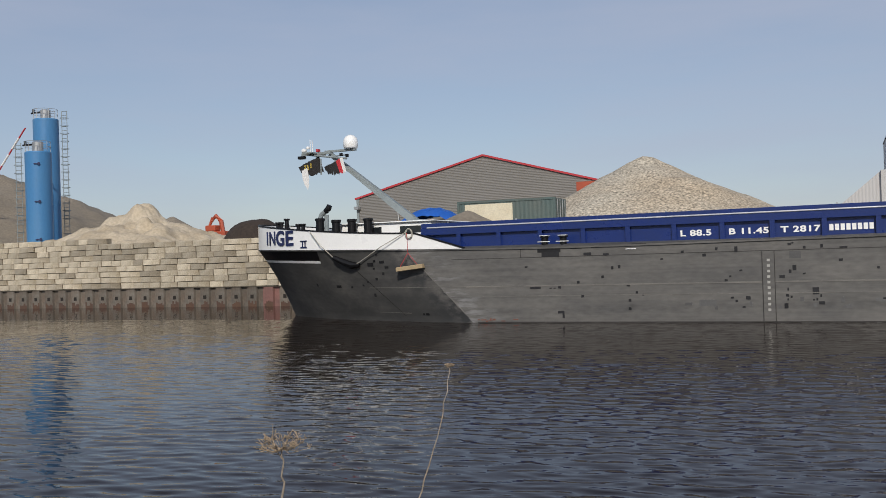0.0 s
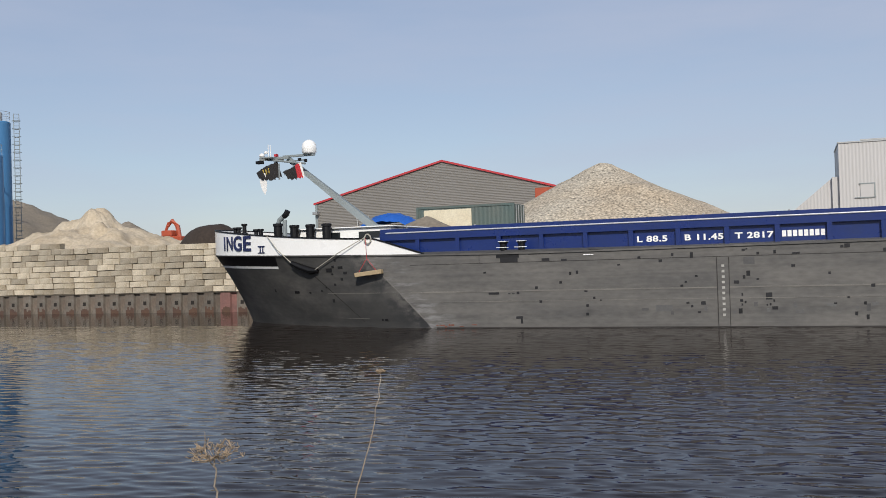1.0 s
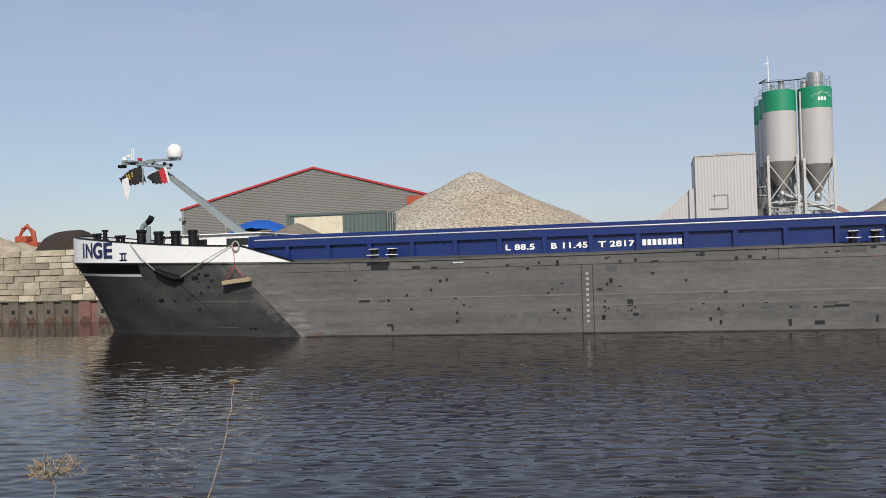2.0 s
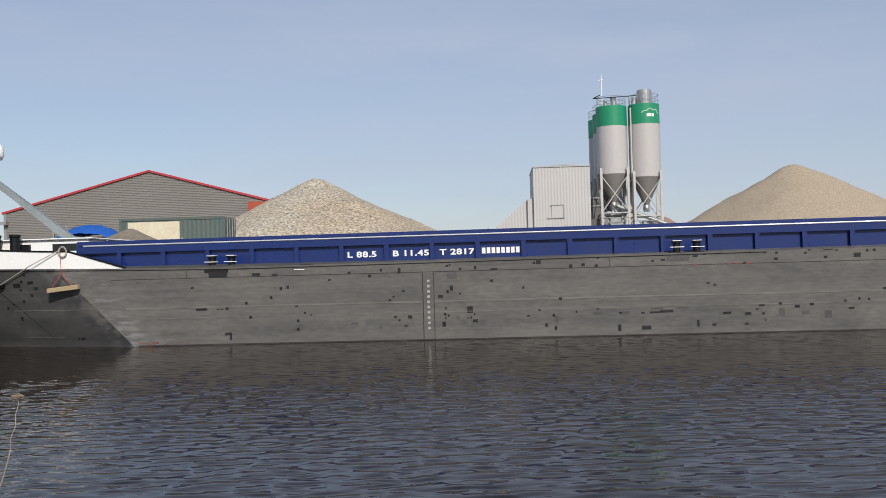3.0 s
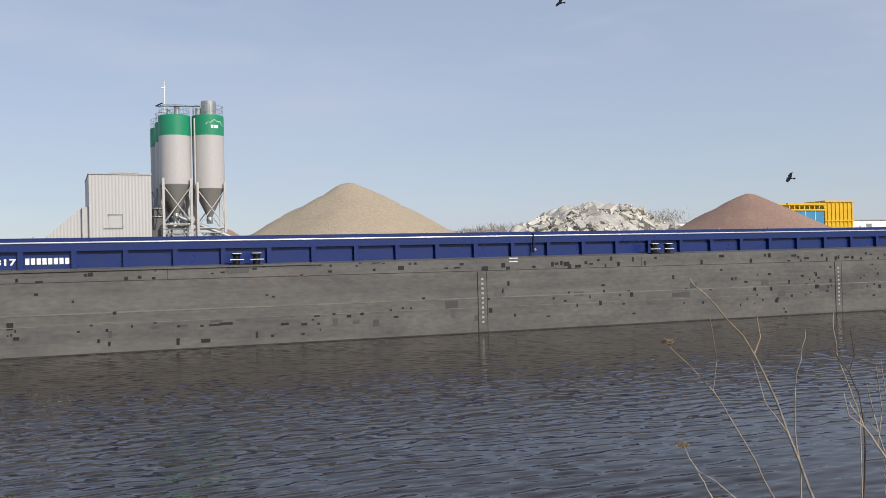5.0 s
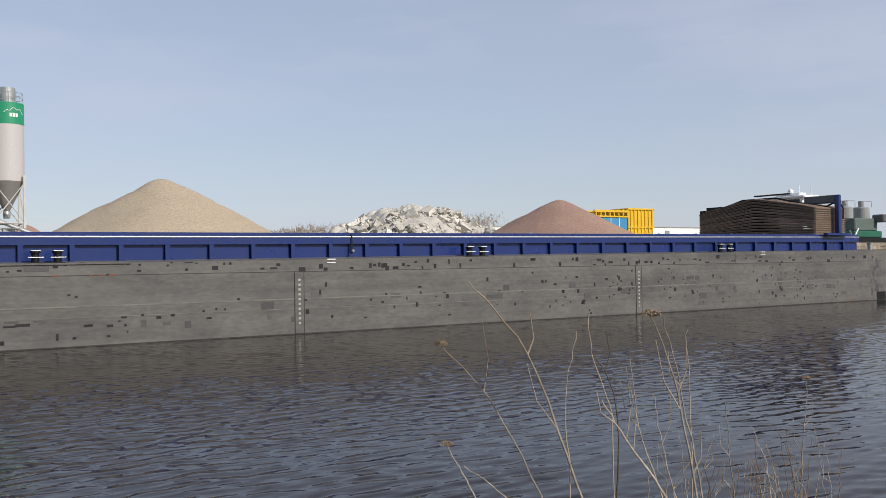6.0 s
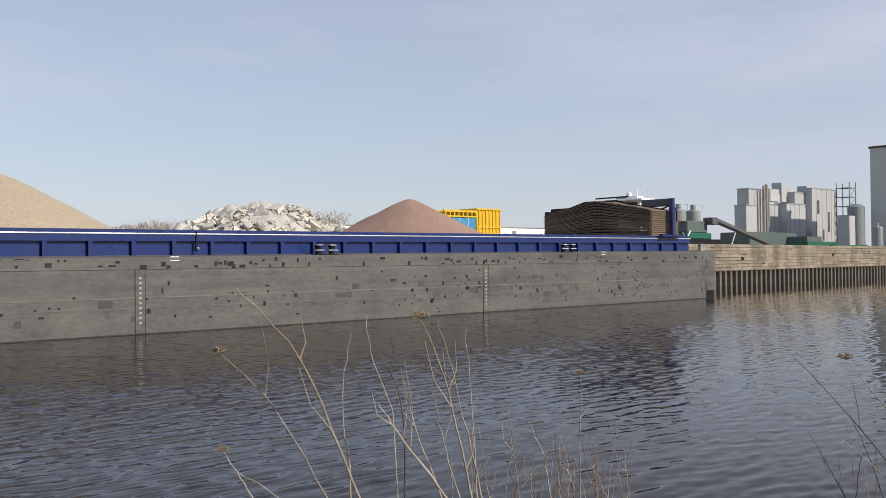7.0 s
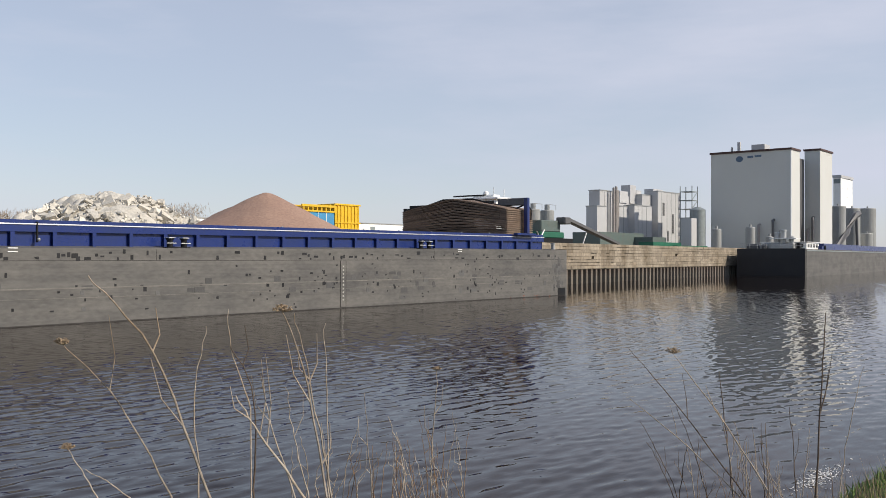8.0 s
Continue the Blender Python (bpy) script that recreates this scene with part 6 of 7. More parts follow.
def build_factory():
    f = thing("factory", pose(0, 0, 0), "cluster of silver-white process buildings and tanks", "building")
    at = lambda p: 173.6 + (p - 1061) * 0.262 + (p - 1061) ** 2 * 0.00008
    # solid stepped mass: (start, end, front, top)
    for p, q, y, z in ((1061, 1076, 97.4, 13.4), (1076, 1104, 99.0, 17.0), (1103, 1122, 98.2, 13.9), (1118, 1149, 96.6, 14.2), (1146, 1166, 98.6, 17.0), (1163, 1205, 97.0, 18.0)):
        part("block", boxes((at(p), at(q), y, y + 2.6, YARD, z)), M_FACTORY, f)
        part("parapet", boxes((at(p) - 0.08, at(q) + 0.08, y - 0.08, y + 2.7, z, z + 0.22)), M_GALV, f, "thin metal parapet")
    part("rear_block", boxes((at(1112), at(1200), 100.5, 104.5, YARD, 16.6)), M_FACTORY, f)
    for p, q, z in ((1118, 1132, 17.6), (1136, 1146, 19.2), (1147, 1156, 18.2), (1178, 1196, 19.0)):
        part("roof_house", boxes((at(p), at(q), 100.2, 102.5, 15.0, z)), M_FACTORY, f)
    for p, y, z in ((1091, 97.8, 17.6), (1095, 97.8, 17.9), (1099, 98.0, 17.2)):
        bm = bmesh.new()
        lathe(bm, [(0.30, YARD), (0.30, z), (0.24, z + 0.2)], 16, (at(p), y, 0))
        part("chimney", bm, M_PIPE, f, "brownish steel stack")
    # joints between the cladding bays
    for p, y, z in ((1124, 96.6, 14.2), (1131, 96.6, 14.2), (1139, 96.6, 14.2), (1170, 97.0, 18.0), (1180, 97.0, 18.0), (1188, 97.0, 18.0), (1196, 97.0, 18.0), (1084, 99.0, 17.0), (1110, 98.2, 13.9)):
        part("cladding_joint", boxes((at(p), at(p) + 0.14, y - 0.03, y + 0.02, YARD, z - 0.1)), M_GREY_STEEL, f)
    for a, b, z0, z1 in ((1172, 1175, 12.5, 15.5), (1190, 1193, 8.5, 13.0), (1181, 1183, 6.5, 9.0)):
        part("window_strip", boxes((at(a), at(b), 96.9, 97.0, z0, z1)), M_GREY_DARK, f, "dark window strip")
    bm = bmesh.new()
    x0 = at(1206)
    for z in range(0, 7):
        box(bm, x0, x0 + 3.2, 94, 97, YARD + 2.0 + z * 2.1, YARD + 2.15 + z * 2.1)
        rod(bm, (x0, 94, YARD + z * 2.1), (x0 + 3.2, 94, YARD + 2.1 + z * 2.1), 0.09, seg=5)
    for dx in (0, 3.2):
        for dy in (94, 97):
            rod(bm, (x0 + dx, dy, YARD), (x0 + dx, dy, YARD + 16), 0.12, seg=6)
    part("stair_tower", bm, M_GREY_STEEL, f, "open steel stair tower")
    low = thing("low_sheds", pose(0, 0, 0), "low dark sheds and tanks in front of the factory", "building")
    part("shed", boxes((158, 176, 88, 94, YARD, 7.6), (172, 178, 84, 88, YARD, 6.8)), M_CONT, low)
    part("green_shed", boxes((160, 172, 78, 81, YARD, 5.6), (166, 180, 76, 77, YARD, 5.0)), M_GREEN, low, "green low shed")
    bm = bmesh.new()
    lathe(bm, [(1.6, YARD), (1.6, 12.6), (0.6, 13.2)], 24, (185.5, 80.5, 0))
    part("tank", bm, M_GREY_STEEL, low)
    part("tower", boxes((179.5, 182.0, 79.2, 81.5, YARD, 10.7)), M_FACTORY, low)
    hall = thing("large_hall", pose(0, 0, 0), "tall windowless cream-white hall with dark roof edge", "building")
    part("wall", boxes((191.4, 196.7, 63.3, 80.1, YARD, 24.5)), M_BIGHALL, hall)
    part("roof_edge", boxes((191.2, 196.9, 63.1, 80.3, 24.5, 24.9)), M_DARKTRIM, hall, "dark brown roof edge")
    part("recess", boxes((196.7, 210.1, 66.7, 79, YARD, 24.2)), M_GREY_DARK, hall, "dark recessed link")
    for z in range(6, 24, 3):
        part("recess_landing", boxes((196.8, 199.5, 64.4, 66.7, z, z + 0.25)), M_GREY_STEEL, hall)
    part("rear_block", boxes((210.1, 218.7, 63.3, 66.6, YARD, 26.0)), M_BIGHALL, hall)
    part("rear_roof_edge", boxes((209.9, 218.9, 63.1, 66.8, 26.0, 26.4)), M_DARKTRIM, hall)
    part("corner_strip", boxes((191.34, 191.42, 63.24, 63.5, YARD, 24.5)), M_SHIP_WHITE, hall, "white corner flashing")
    for row in ((193, 196, 69.2, 72.0, 24.9, 26.2), (193, 193.6, 74.4, 75.0, 24.9, 27.0), (193, 193.4, 76.0, 76.4, 24.9, 26.0)):
        part("roof_unit", boxes(row, bevel=0.05), M_FACTORY, hall, "roof ventilation unit")
    bm = bmesh.new()
    bmesh.ops.create_uvsphere(bm, u_segments=16, v_segments=8, radius=0.78, matrix=Matrix.Translation((191.36, 73.9, 23.2)) @ Matrix.Diagonal((0.06, 1, 0.8, 1)))
    part("emblem", bm, M_LOGO, hall, "round blue emblem")
    part("sign_bars", boxes((191.32, 191.4, 71.0, 72.2, 23.3, 23.75), (191.32, 191.4, 69.3, 70.7, 23.4, 23.8)), M_LOGO, hall, "two unreadable dark words")
    # pipework and soot-dark plant at the foot of the hall
    for k, (x, y, z) in enumerate(((190.6, 69.6, 9.5), (190.4, 66.6, 10.4), (190.6, 65.2, 8.2), (209.2, 64.6, 11.5), (209.0, 65.6, 9.0))):
        part("downpipe", tube(bmesh.new(), [(x, y, YARD), (x, y, z - 0.6), (x + 0.2, y + 0.1, z - 0.15), (x + 0.8, y + 0.1, z)], [0.28] * 4, 10), M_GREY_DARK if k % 2 else M_PIPE, hall)
    far = thing("rear_tower", pose(0, 0, 0), "pale tower block behind the hall", "building")
    part("wall", boxes((249.0, 259.5, 70.0, 71.8, YARD, 23.0)), M_SHIP_WHITE, far)
    part("cap", boxes((248.8, 259.7, 69.8, 72.0, 23.0, 23.7)), M_FACTORY, far)
    part("louvre_band", boxes((248.93, 249.02, 70.1, 71.7, 21.6, 22.7)), M_GREY_STEEL, far, "grey louvre band under the roof")
    rows = [(152.0, 62.6, 0.8, 7.6), (166.5, 62.3, 0.85, 8.3), (169.5, 59.9, 0.7, 6.6)]
    rows += [(235.8, 67.0, 1.85, 15.2), (250.0, 67.6, 1.95, 15.3), (267.5, 68.4, 2.1, 16.0), (262.0, 67.2, 1.5, 9.2)]
    for x, y, r, z in rows:
        bm = bmesh.new()
        lathe(bm, [(r, 0), (r, z - YARD - 0.25), (r * 0.96, z - YARD - 0.12), (0.25, z - YARD), (0.2, z - YARD + 0.45), (0.02, z - YARD + 0.47)], 28)
        t = part("storage_tank", bm, M_TANK)
        t.matrix_basis = pose(x, y, YARD)
        tagged(t, "slim dull grey upright storage tank beside the hall", "tank", "tanks beside the hall")
    loader = thing("loading_conveyor", pose(0, 0, 0), "dark steel loading conveyor sloping up by the tanks", "conveyor")
    part("belt", tube(bmesh.new(), [(229, 65.8, YARD + 1.0), (236, 65.0, 8.6), (243, 65.0, 13.0), (246, 65.0, 13.6)], [0.7, 0.7, 0.8, 0.8], 6), M_GREY_DARK, loader)
    part("leg", rods([((246, 65.2, YARD), (245, 65.2, 13.0), 0.35)]), M_GREY_DARK, loader)


def build_second_ship():
    """Lies along the quay; its own x axis runs forward from the stern, y from the near side to the quay."""
    s = thing("moored_ship", pose(138.0, 43.5, 0, 0, 0, 4.86), "second barge moored by the quay, dark stern and grey side", "ship")
    beam, length = 9.85, 105.0
    part("hull", prism(bmesh.new(), [(0, beam), (0, 0.5), (0.5, 0), (length, 0), (length, beam)], "z", -1, 4.0), M_HULL, s)
    part("transom", boxes((-0.06, 0.01, 0.1, beam - 0.02, 0.02, 4.1), (-0.1, -0.05, 0.3, beam - 0.2, 2.5, 2.7)), M_TAR, s, "black painted stern")
    part("rubbing_strake", boxes((0.5, length, -0.06, 0.0, 3.72, 3.86)), M_GREY_STEEL, s)
    part("coaming", boxes((16, length, 0.9, beam - 0.8, 3.95, 5.0)), M_SHIP_BLUE, s, "blue hold coaming")
    part("gangway", boxes((11.5, 16, 0.2, 0.9, 3.95, 4.5)), M_SHIP_BLUE, s)
    cab = part("cabin", boxes((4, 12, 0.8, beam - 2.5, 3.95, 5.0), (3.8, 12.2, 0.6, beam - 2.3, 5.0, 5.12), bevel=0.05), M_SHIP_WHITE, s, "low white cabin on the stern")
    for k in range(4):
        part("window", boxes((4.6 + k * 1.8, 5.6 + k * 1.8, 0.75, 0.82, 4.3, 4.8)), M_GLASS_DARK, cab)
    for k in range(3):
        part("window", boxes((3.95, 4.02, 1.3 + k * 1.7, 2.3 + k * 1.7, 4.3, 4.8)), M_GLASS_DARK, cab)
    for x, y, r, top in ((1.9, 3.6, 0.42, 6.6), (2.5, 4.5, 0.5, 6.2), (2.2, 2.5, 0.35, 5.6)):
        bm = bmesh.new()
        lathe(bm, [(r, 3.95), (r, top), (r * 1.12, top + 0.05), (r * 1.12, top + 0.25), (r * 0.6, top + 0.3)], 16, (x, y, 0))
        part("funnel", bm, M_GALV, s, "pale grey exhaust funnel")
    part("engine_casing", boxes((1.2, 3.6, 2.0, 6.2, 3.95, 4.9), bevel=0.12), M_GALV, s, "pale engine casing")
    part("awning", boxes((1.0, 3.8, 1.6, 5.4, 5.5, 5.6)), M_SHIP_WHITE, s)
    for row in ((0.5, 1.4, 0.9, 1.6, 3.95, 4.9), (0.6, 1.6, 6.8, 8.6, 3.95, 4.6), (0.4, 0.9, 5.6, 6.4, 3.95, 4.7), (1.8, 3.0, 7.2, 8.8, 3.95, 4.8)):
        part("deck_gear", boxes(row, bevel=0.1), M_GREY_DARK if row[2] > 5 else M_BLACK, s)
    part("stern_rail", rods([((0.15, 0.3, 4.9), (0.15, beam - 0.3, 4.9), 0.03), ((0.15, 0.3, 4.5), (0.15, beam - 0.3, 4.5), 0.025)] + [((0.15, 0.3 + 1.1 * k, 4.0), (0.15, 0.3 + 1.1 * k, 4.9), 0.03) for k in range(9)], 5), M_GALV, s, "thin stern railing")
    bm = bmesh.new()
    tube(bm, [(13.2 + 0.35 * math.cos(a), 0.15, 4.25 + 0.35 * math.sin(a)) for a in [k * math.pi / 6 for k in range(13)]], [0.1] * 13, 6)
    part("tyre_fender", bm, M_BLACK, s, "black tyre fender")


PATH_A = ([(0.0, 80.0, 18.0, 11.0), (2.5, 55.0, 35.0, 13.5), (4.2, 38.3, 46.3, 15.9), (4.5, 35.5, 48.4, 16.6), (4.6, 34.4, 49.1, 17.0), (4.8, 31.9, 50.8, 18.2), (5.0, 30.3, 51.8, 19.4), (8.0, 0.0, 70.0, 38.0)], 115.0)
PATH_B = ([(0.0, 89.0, 20.0, 24.0), (3.0, 65.0, 37.5, 16.5), (4.8, 49.0, 50.0, 9.6), (5.0, 47.9, 51.1, 8.4), (5.2, 45.6, 53.0, 7.9), (5.8, 40.5, 57.0, 5.2), (6.3, 39.0, 58.5, 4.1), (8.0, 38.6, 58.8, 4.02)], 115.0)


# ---- things that move in the wind, birds, plants on the near bank ----
def build_flags():
    """Flags and torn cloth under the crosstree; each is a row of stiff strips that swing on the one before."""
    made = []
    rnd = random.Random(19)

    def flag(name, label, hoist, strip, drops, mats, tilt, droop):
        f = thing(name, pose(*hoist, 0, 0, tilt), label, "flag")
        rows = []
        for k in range(len(drops) - 1):
            bm = bmesh.new()
            h0, h1 = drops[k], drops[k + 1]
            n = 4
            top = [(0.03 - (strip + 0.05) * i / n, 0.02 * rnd.uniform(-1, 1) - 0.03 * k) for i in range(n + 1)]
            low = [(0.03 - (strip + 0.05) * i / n, -(h0 + (h1 - h0) * i / n) * (1 + rnd.uniform(-0.07, 0.10))) for i in range(n + 1)]
            prism(bm, top + low[::-1], "y", -0.006, 0.006)
            piece = part("strip", bm, mats[k], f)
            rows.append(piece)
            if name == "black_flag" and k in (3, 4, 5):
                spots = bmesh.new()
                for q in range(3):
                    x, z = rnd.uniform(-0.12, -0.02), -rnd.uniform(0.3, 0.62)
                    prism(spots, [(x, z), (x + 0.07, z + 0.03), (x + 0.05, z + 0.11), (x - 0.03, z + 0.08)], "y", -0.012, 0.012)
                part("print", spots, G, piece, "gold printed marks")
        made.append((f, rows, strip, droop))
        return f
    B, R, W, G = M_FLAG_BLACK, M_FLAG_RED, M_FLAG_WHITE, M_FLAG_GOLD
    flag("black_flag", "tattered black flag with gold print under the mast", (-24.45, MID - 0.45, 7.98), 0.15, [0.80, 0.84, 0.80, 0.82, 0.78, 0.74, 0.76, 0.66, 0.52], [B, B, B, B, B, B, B, B], 20, 16)
    flag("white_cloth", "torn white cloth fluttering under the mast", (-24.98, MID - 0.75, 7.40), 0.06, [0.55, 0.85, 1.05, 0.9, 0.5], [W, W, W, W], 30, 8)
    flag("red_flag", "black and red flag streaming under the mast", (-22.98, MID - 0.7, 7.82), 0.11, [0.74, 0.74, 0.74, 0.72, 0.72, 0.70, 0.66, 0.60, 0.52, 0.40, 0.26], [W, R, R, B, B, B, B, B, B, B], 12, 14)
    return made


def build_bird(label):
    b = thing("crow", pose(0, 0, 0), label, "bird", "crows in flight")
    bm = bmesh.new()
    lathe(bm, [(0.01, -0.24), (0.05, -0.16), (0.075, 0.0), (0.055, 0.12), (0.04, 0.17), (0.03, 0.22), (0.005, 0.27)], 10)
    bm.transform(pose(0, 0, 0, 0, 90, 0))
    part("body", bm, M_CROW, b)
    bm = bmesh.new()
    prism(bm, [(-0.2, -0.03), (-0.2, 0.03), (-0.4, 0.09), (-0.42, 0.0), (-0.4, -0.09)], "z", -0.008, 0.008)
    part("tail", bm, M_CROW, b)
    wings = []
    for s in (-1, 1):
        bm = bmesh.new()
        prism(bm, [(0.12, 0.04 * s), (0.16, 0.22 * s), (0.08, 0.42 * s), (-0.10, 0.50 * s), (-0.08, 0.36 * s), (-0.12, 0.2 * s), (-0.10, 0.04 * s)], "z", -0.008, 0.008)
        wings.append(part("wing", bm, M_CROW, b))
    return b, wings


def ray_point(az, el, r):
    """A place at distance r in a compass direction (degrees from +y towards +x) and elevation seen from the viewing place."""
    e = eye_at(23.05) if az < 0 else eye_at(-51.35)
    return Vector((e[0] + r * math.sin(radians(az)), e[1] + r * math.cos(radians(az)), e[2] + r * math.tan(radians(el))))


def bank_z(x, y):
    y += recess(x) if y > 1 else 0
    for (ya, za), (yb, zb) in zip(((-6, 1.35), (-1.5, 1.2), (0.2, 1.1), (1.4, 0.75), (2.4, 0.30), (3.1, 0.06)), ((-1.5, 1.2), (0.2, 1.1), (1.4, 0.75), (2.4, 0.30), (3.1, 0.06), (3.5, -0.12))):
        if ya <= y <= yb:
            return za + (zb - za) * (y - ya) / (yb - ya)
    return -0.1


def umbel(bm, p, r, rnd):
    for i in range(44):
        a, e = rnd.uniform(0, 6.283), rnd.uniform(-0.1, 1.1)
        q = p + Vector((math.cos(a) * math.cos(e), math.sin(a) * math.cos(e), math.sin(e) * 0.6)) * r * rnd.uniform(0.6, 1.15)
        tube(bm, [p, (p + q) / 2 + Vector((0, 0, -0.12 * r)), q], [0.0007, 0.0006, 0.0005], 3)
        for k in range(5):
            w = q + Vector((rnd.uniform(-1, 1), rnd.uniform(-1, 1), rnd.uniform(0, 1.2))) * r * 0.2
            tube(bm, [q, w], [0.0005, 0.0009], 3)


def stalk(tip, mid, low, r, mat, label, thick=0.006, head=0.0, seed=1, twigs=()):
    """A dry stalk through three sight lines at about distance r, rooted in the bank; its origin is at the root."""
    rnd = random.Random(seed)
    c, b, a = ray_point(*tip, r), ray_point(*mid, r), ray_point(*low, r)
    run = (a - b) * 0.8
    run.z = 0
    if run.length > 0.35:
        run *= 0.35 / run.length
    root = a + run
    root.z = bank_z(root.x, root.y) - 0.05
    ctrl = [a + (a - b) * 0.5, a, b, c]
    pts = [root, root.lerp(a, 0.5) + run * -0.1]
    n = 14
    for i in range(n - 1):
        u = i / (n - 2) * 2
        k = min(int(u), 1) + 1
        f = u - k + 1
        p0, p1, p2, p3 = ctrl[k - 1], ctrl[k], ctrl[k + 1], ctrl[min(k + 2, 3)]
        q = 0.5 * ((2 * p1) + (p2 - p0) * f + (2 * p0 - 5 * p1 + 4 * p2 - p3) * f * f + (3 * p1 - p0 - 3 * p2 + p3) * f ** 3)
        q += Vector((rnd.uniform(-1, 1), rnd.uniform(-1, 1), 0)) * 0.0025
        pts.append(q)
    base = pts[0].copy()
    t = thing("dry_stalk", Matrix.Translation(base), label, "dead plant", "dry stalks on the bank")
    loc = [p - base for p in pts]
    part("stem", tube(bmesh.new(), loc, [thick * (1 - 0.65 * i / n) for i in range(n + 1)], 6), mat, t)
    for u, side, ln in twigs:
        k = int(u * n)
        p = loc[k]
        d = (loc[min(k + 1, n)] - loc[k - 1]).normalized()
        w = Vector((side * 0.5, -side * 0.15, 0.9)).normalized() * 0.6 + d * 0.5
        q = p + w.normalized() * ln
        part("twig", tube(bmesh.new(), [p, (p + q) / 2 + Vector((side * 0.012, 0, -0.01)), q], [thick * 0.5, thick * 0.4, thick * 0.22], 5), mat, t)
    if head:
        bm = bmesh.new()
        umbel(bm, loc[-1], head * 0.75, rnd)
        part("seed_head", bm, M_UMBEL, t, "dry brown umbel")
    return t


def build_stalks():
    L1, L2, L3 = "pale dry branching stalk on the near bank", "dark dry stalk on the near bank", "dry stalk with a brown seed head on the near bank"
    rows = [
        ((-33.4, -11.1), (-33.4, -12.7), (-33.5, -14.8), 1.74, M_TWIG, L3, 0.0029, 0.060, ((0.8, -1, 0.07),)),
        ((-23.4, -6.7), (-24.1, -10.2), (-25.5, -14.6), 1.80, M_TWIG, L3, 0.0017, 0.012, ()),
        ((30.6, -1.1), (34.2, -5.5), (37.6, -14.1), 1.80, M_TWIG, L1, 0.0030, 0.000, ((0.62, 1, 0.08), (0.4, -1, 0.14))),
        ((29.3, -4.9), (32.4, -8.4), (35.6, -14.4), 1.86, M_TWIG, L3, 0.0021, 0.019, ((0.7, 1, 0.14),)),
        ((29.6, -10.7), (30.6, -12.3), (31.7, -14.6), 1.80, M_TWIG, L3, 0.0017, 0.016, ()),
        ((30.6, -11.9), (32.3, -13.1), (34.4, -14.8), 1.80, M_TWIG, L1, 0.0017, 0.000, ()),
        ((37.3, -4.1), (36.6, -8.0), (36.9, -12.7), 1.86, M_TWIG, L1, 0.0019, 0.000, ()),
        ((38.6, -5.2), (40.0, -8.4), (40.0, -14.4), 1.92, M_TWIG_DARK, L2, 0.0023, 0.000, ((0.85, 1, 0.08),)),
        ((38.5, -3.1), (38.7, -5.4), (39.8, -9.0), 1.92, M_TWIG, L1, 0.0017, 0.000, ()),
        ((41.7, -3.2), (43.2, -7.7), (44.4, -14.4), 1.80, M_TWIG, L3, 0.0031, 0.022, ((0.6, 1, 0.10), (0.5, -1, 0.14), (0.35, 1, 0.08))),
        ((42.3, -3.4), (43.5, -8.3), (44.7, -14.4), 1.83, M_TWIG, L1, 0.0025, 0.000, ((0.7, -1, 0.07),)),
        ((44.2, -4.0), (44.3, -8.0), (44.5, -14.4), 1.92, M_TWIG, L1, 0.0019, 0.000, ()),
        ((38.9, -8.2), (40.4, -10.5), (43.3, -14.6), 1.80, M_TWIG, L1, 0.0029, 0.000, ((0.6, 1, 0.14), (0.5, 1, 0.17), (0.75, -1, 0.07))),
        ((40.4, -7.0), (41.0, -9.8), (42.6, -14.4), 1.86, M_TWIG, L1, 0.0021, 0.000, ((0.6, -1, 0.10),)),
        ((41.9, -7.8), (42.4, -10.7), (43.3, -14.4), 1.86, M_TWIG, L1, 0.0017, 0.000, ((0.6, 1, 0.10),)),
        ((46.6, -8.2), (46.8, -10.7), (47.1, -14.4), 2.04, M_TWIG, L1, 0.0017, 0.000, ((0.5, -1, 0.07),)),
        ((48.0, -9.6), (48.8, -11.7), (49.2, -14.6), 2.04, M_TWIG, L1, 0.0017, 0.000, ()),
        ((51.0, -6.8), (50.8, -10.2), (50.6, -14.6), 2.16, M_TWIG, L3, 0.0021, 0.012, ((0.7, 1, 0.07), (0.5, -1, 0.08))),
        ((65.0, -5.6), (68.1, -9.7), (71.1, -14.4), 2.97, M_TWIG, L3, 0.0032, 0.028, ((0.6, -1, 0.14), (0.4, 1, 0.14))),
        ((62.5, -5.4), (65.9, -9.4), (69.8, -14.4), 3.06, M_TWIG_DARK, L2, 0.0029, 0.000, ((0.6, 1, 0.14),)),
        ((67.7, -6.6), (68.1, -10.2), (68.5, -14.1), 3.24, M_TWIG_DARK, L2, 0.0029, 0.000, ()),
        ((73.5, -3.1), (73.2, -7.8), (72.9, -14.2), 3.06, M_TWIG_DARK, L2, 0.0035, 0.000, ((0.55, 1, 0.14), (0.5, 1, 0.20))),
        ((62.6, -8.4), (65.9, -11.0), (69.9, -14.6), 3.06, M_TWIG, L1, 0.0024, 0.000, ((0.7, 1, 0.10),)),
        ((75.4, -6.0), (74.6, -9.8), (74.0, -14.2), 3.42, M_TWIG, L1, 0.0021, 0.000, ()),
        ((77.3, -7.0), (77.1, -10.2), (76.8, -14.2), 3.42, M_TWIG, L1, 0.0021, 0.000, ()),
    ]
    rnd = random.Random(41)
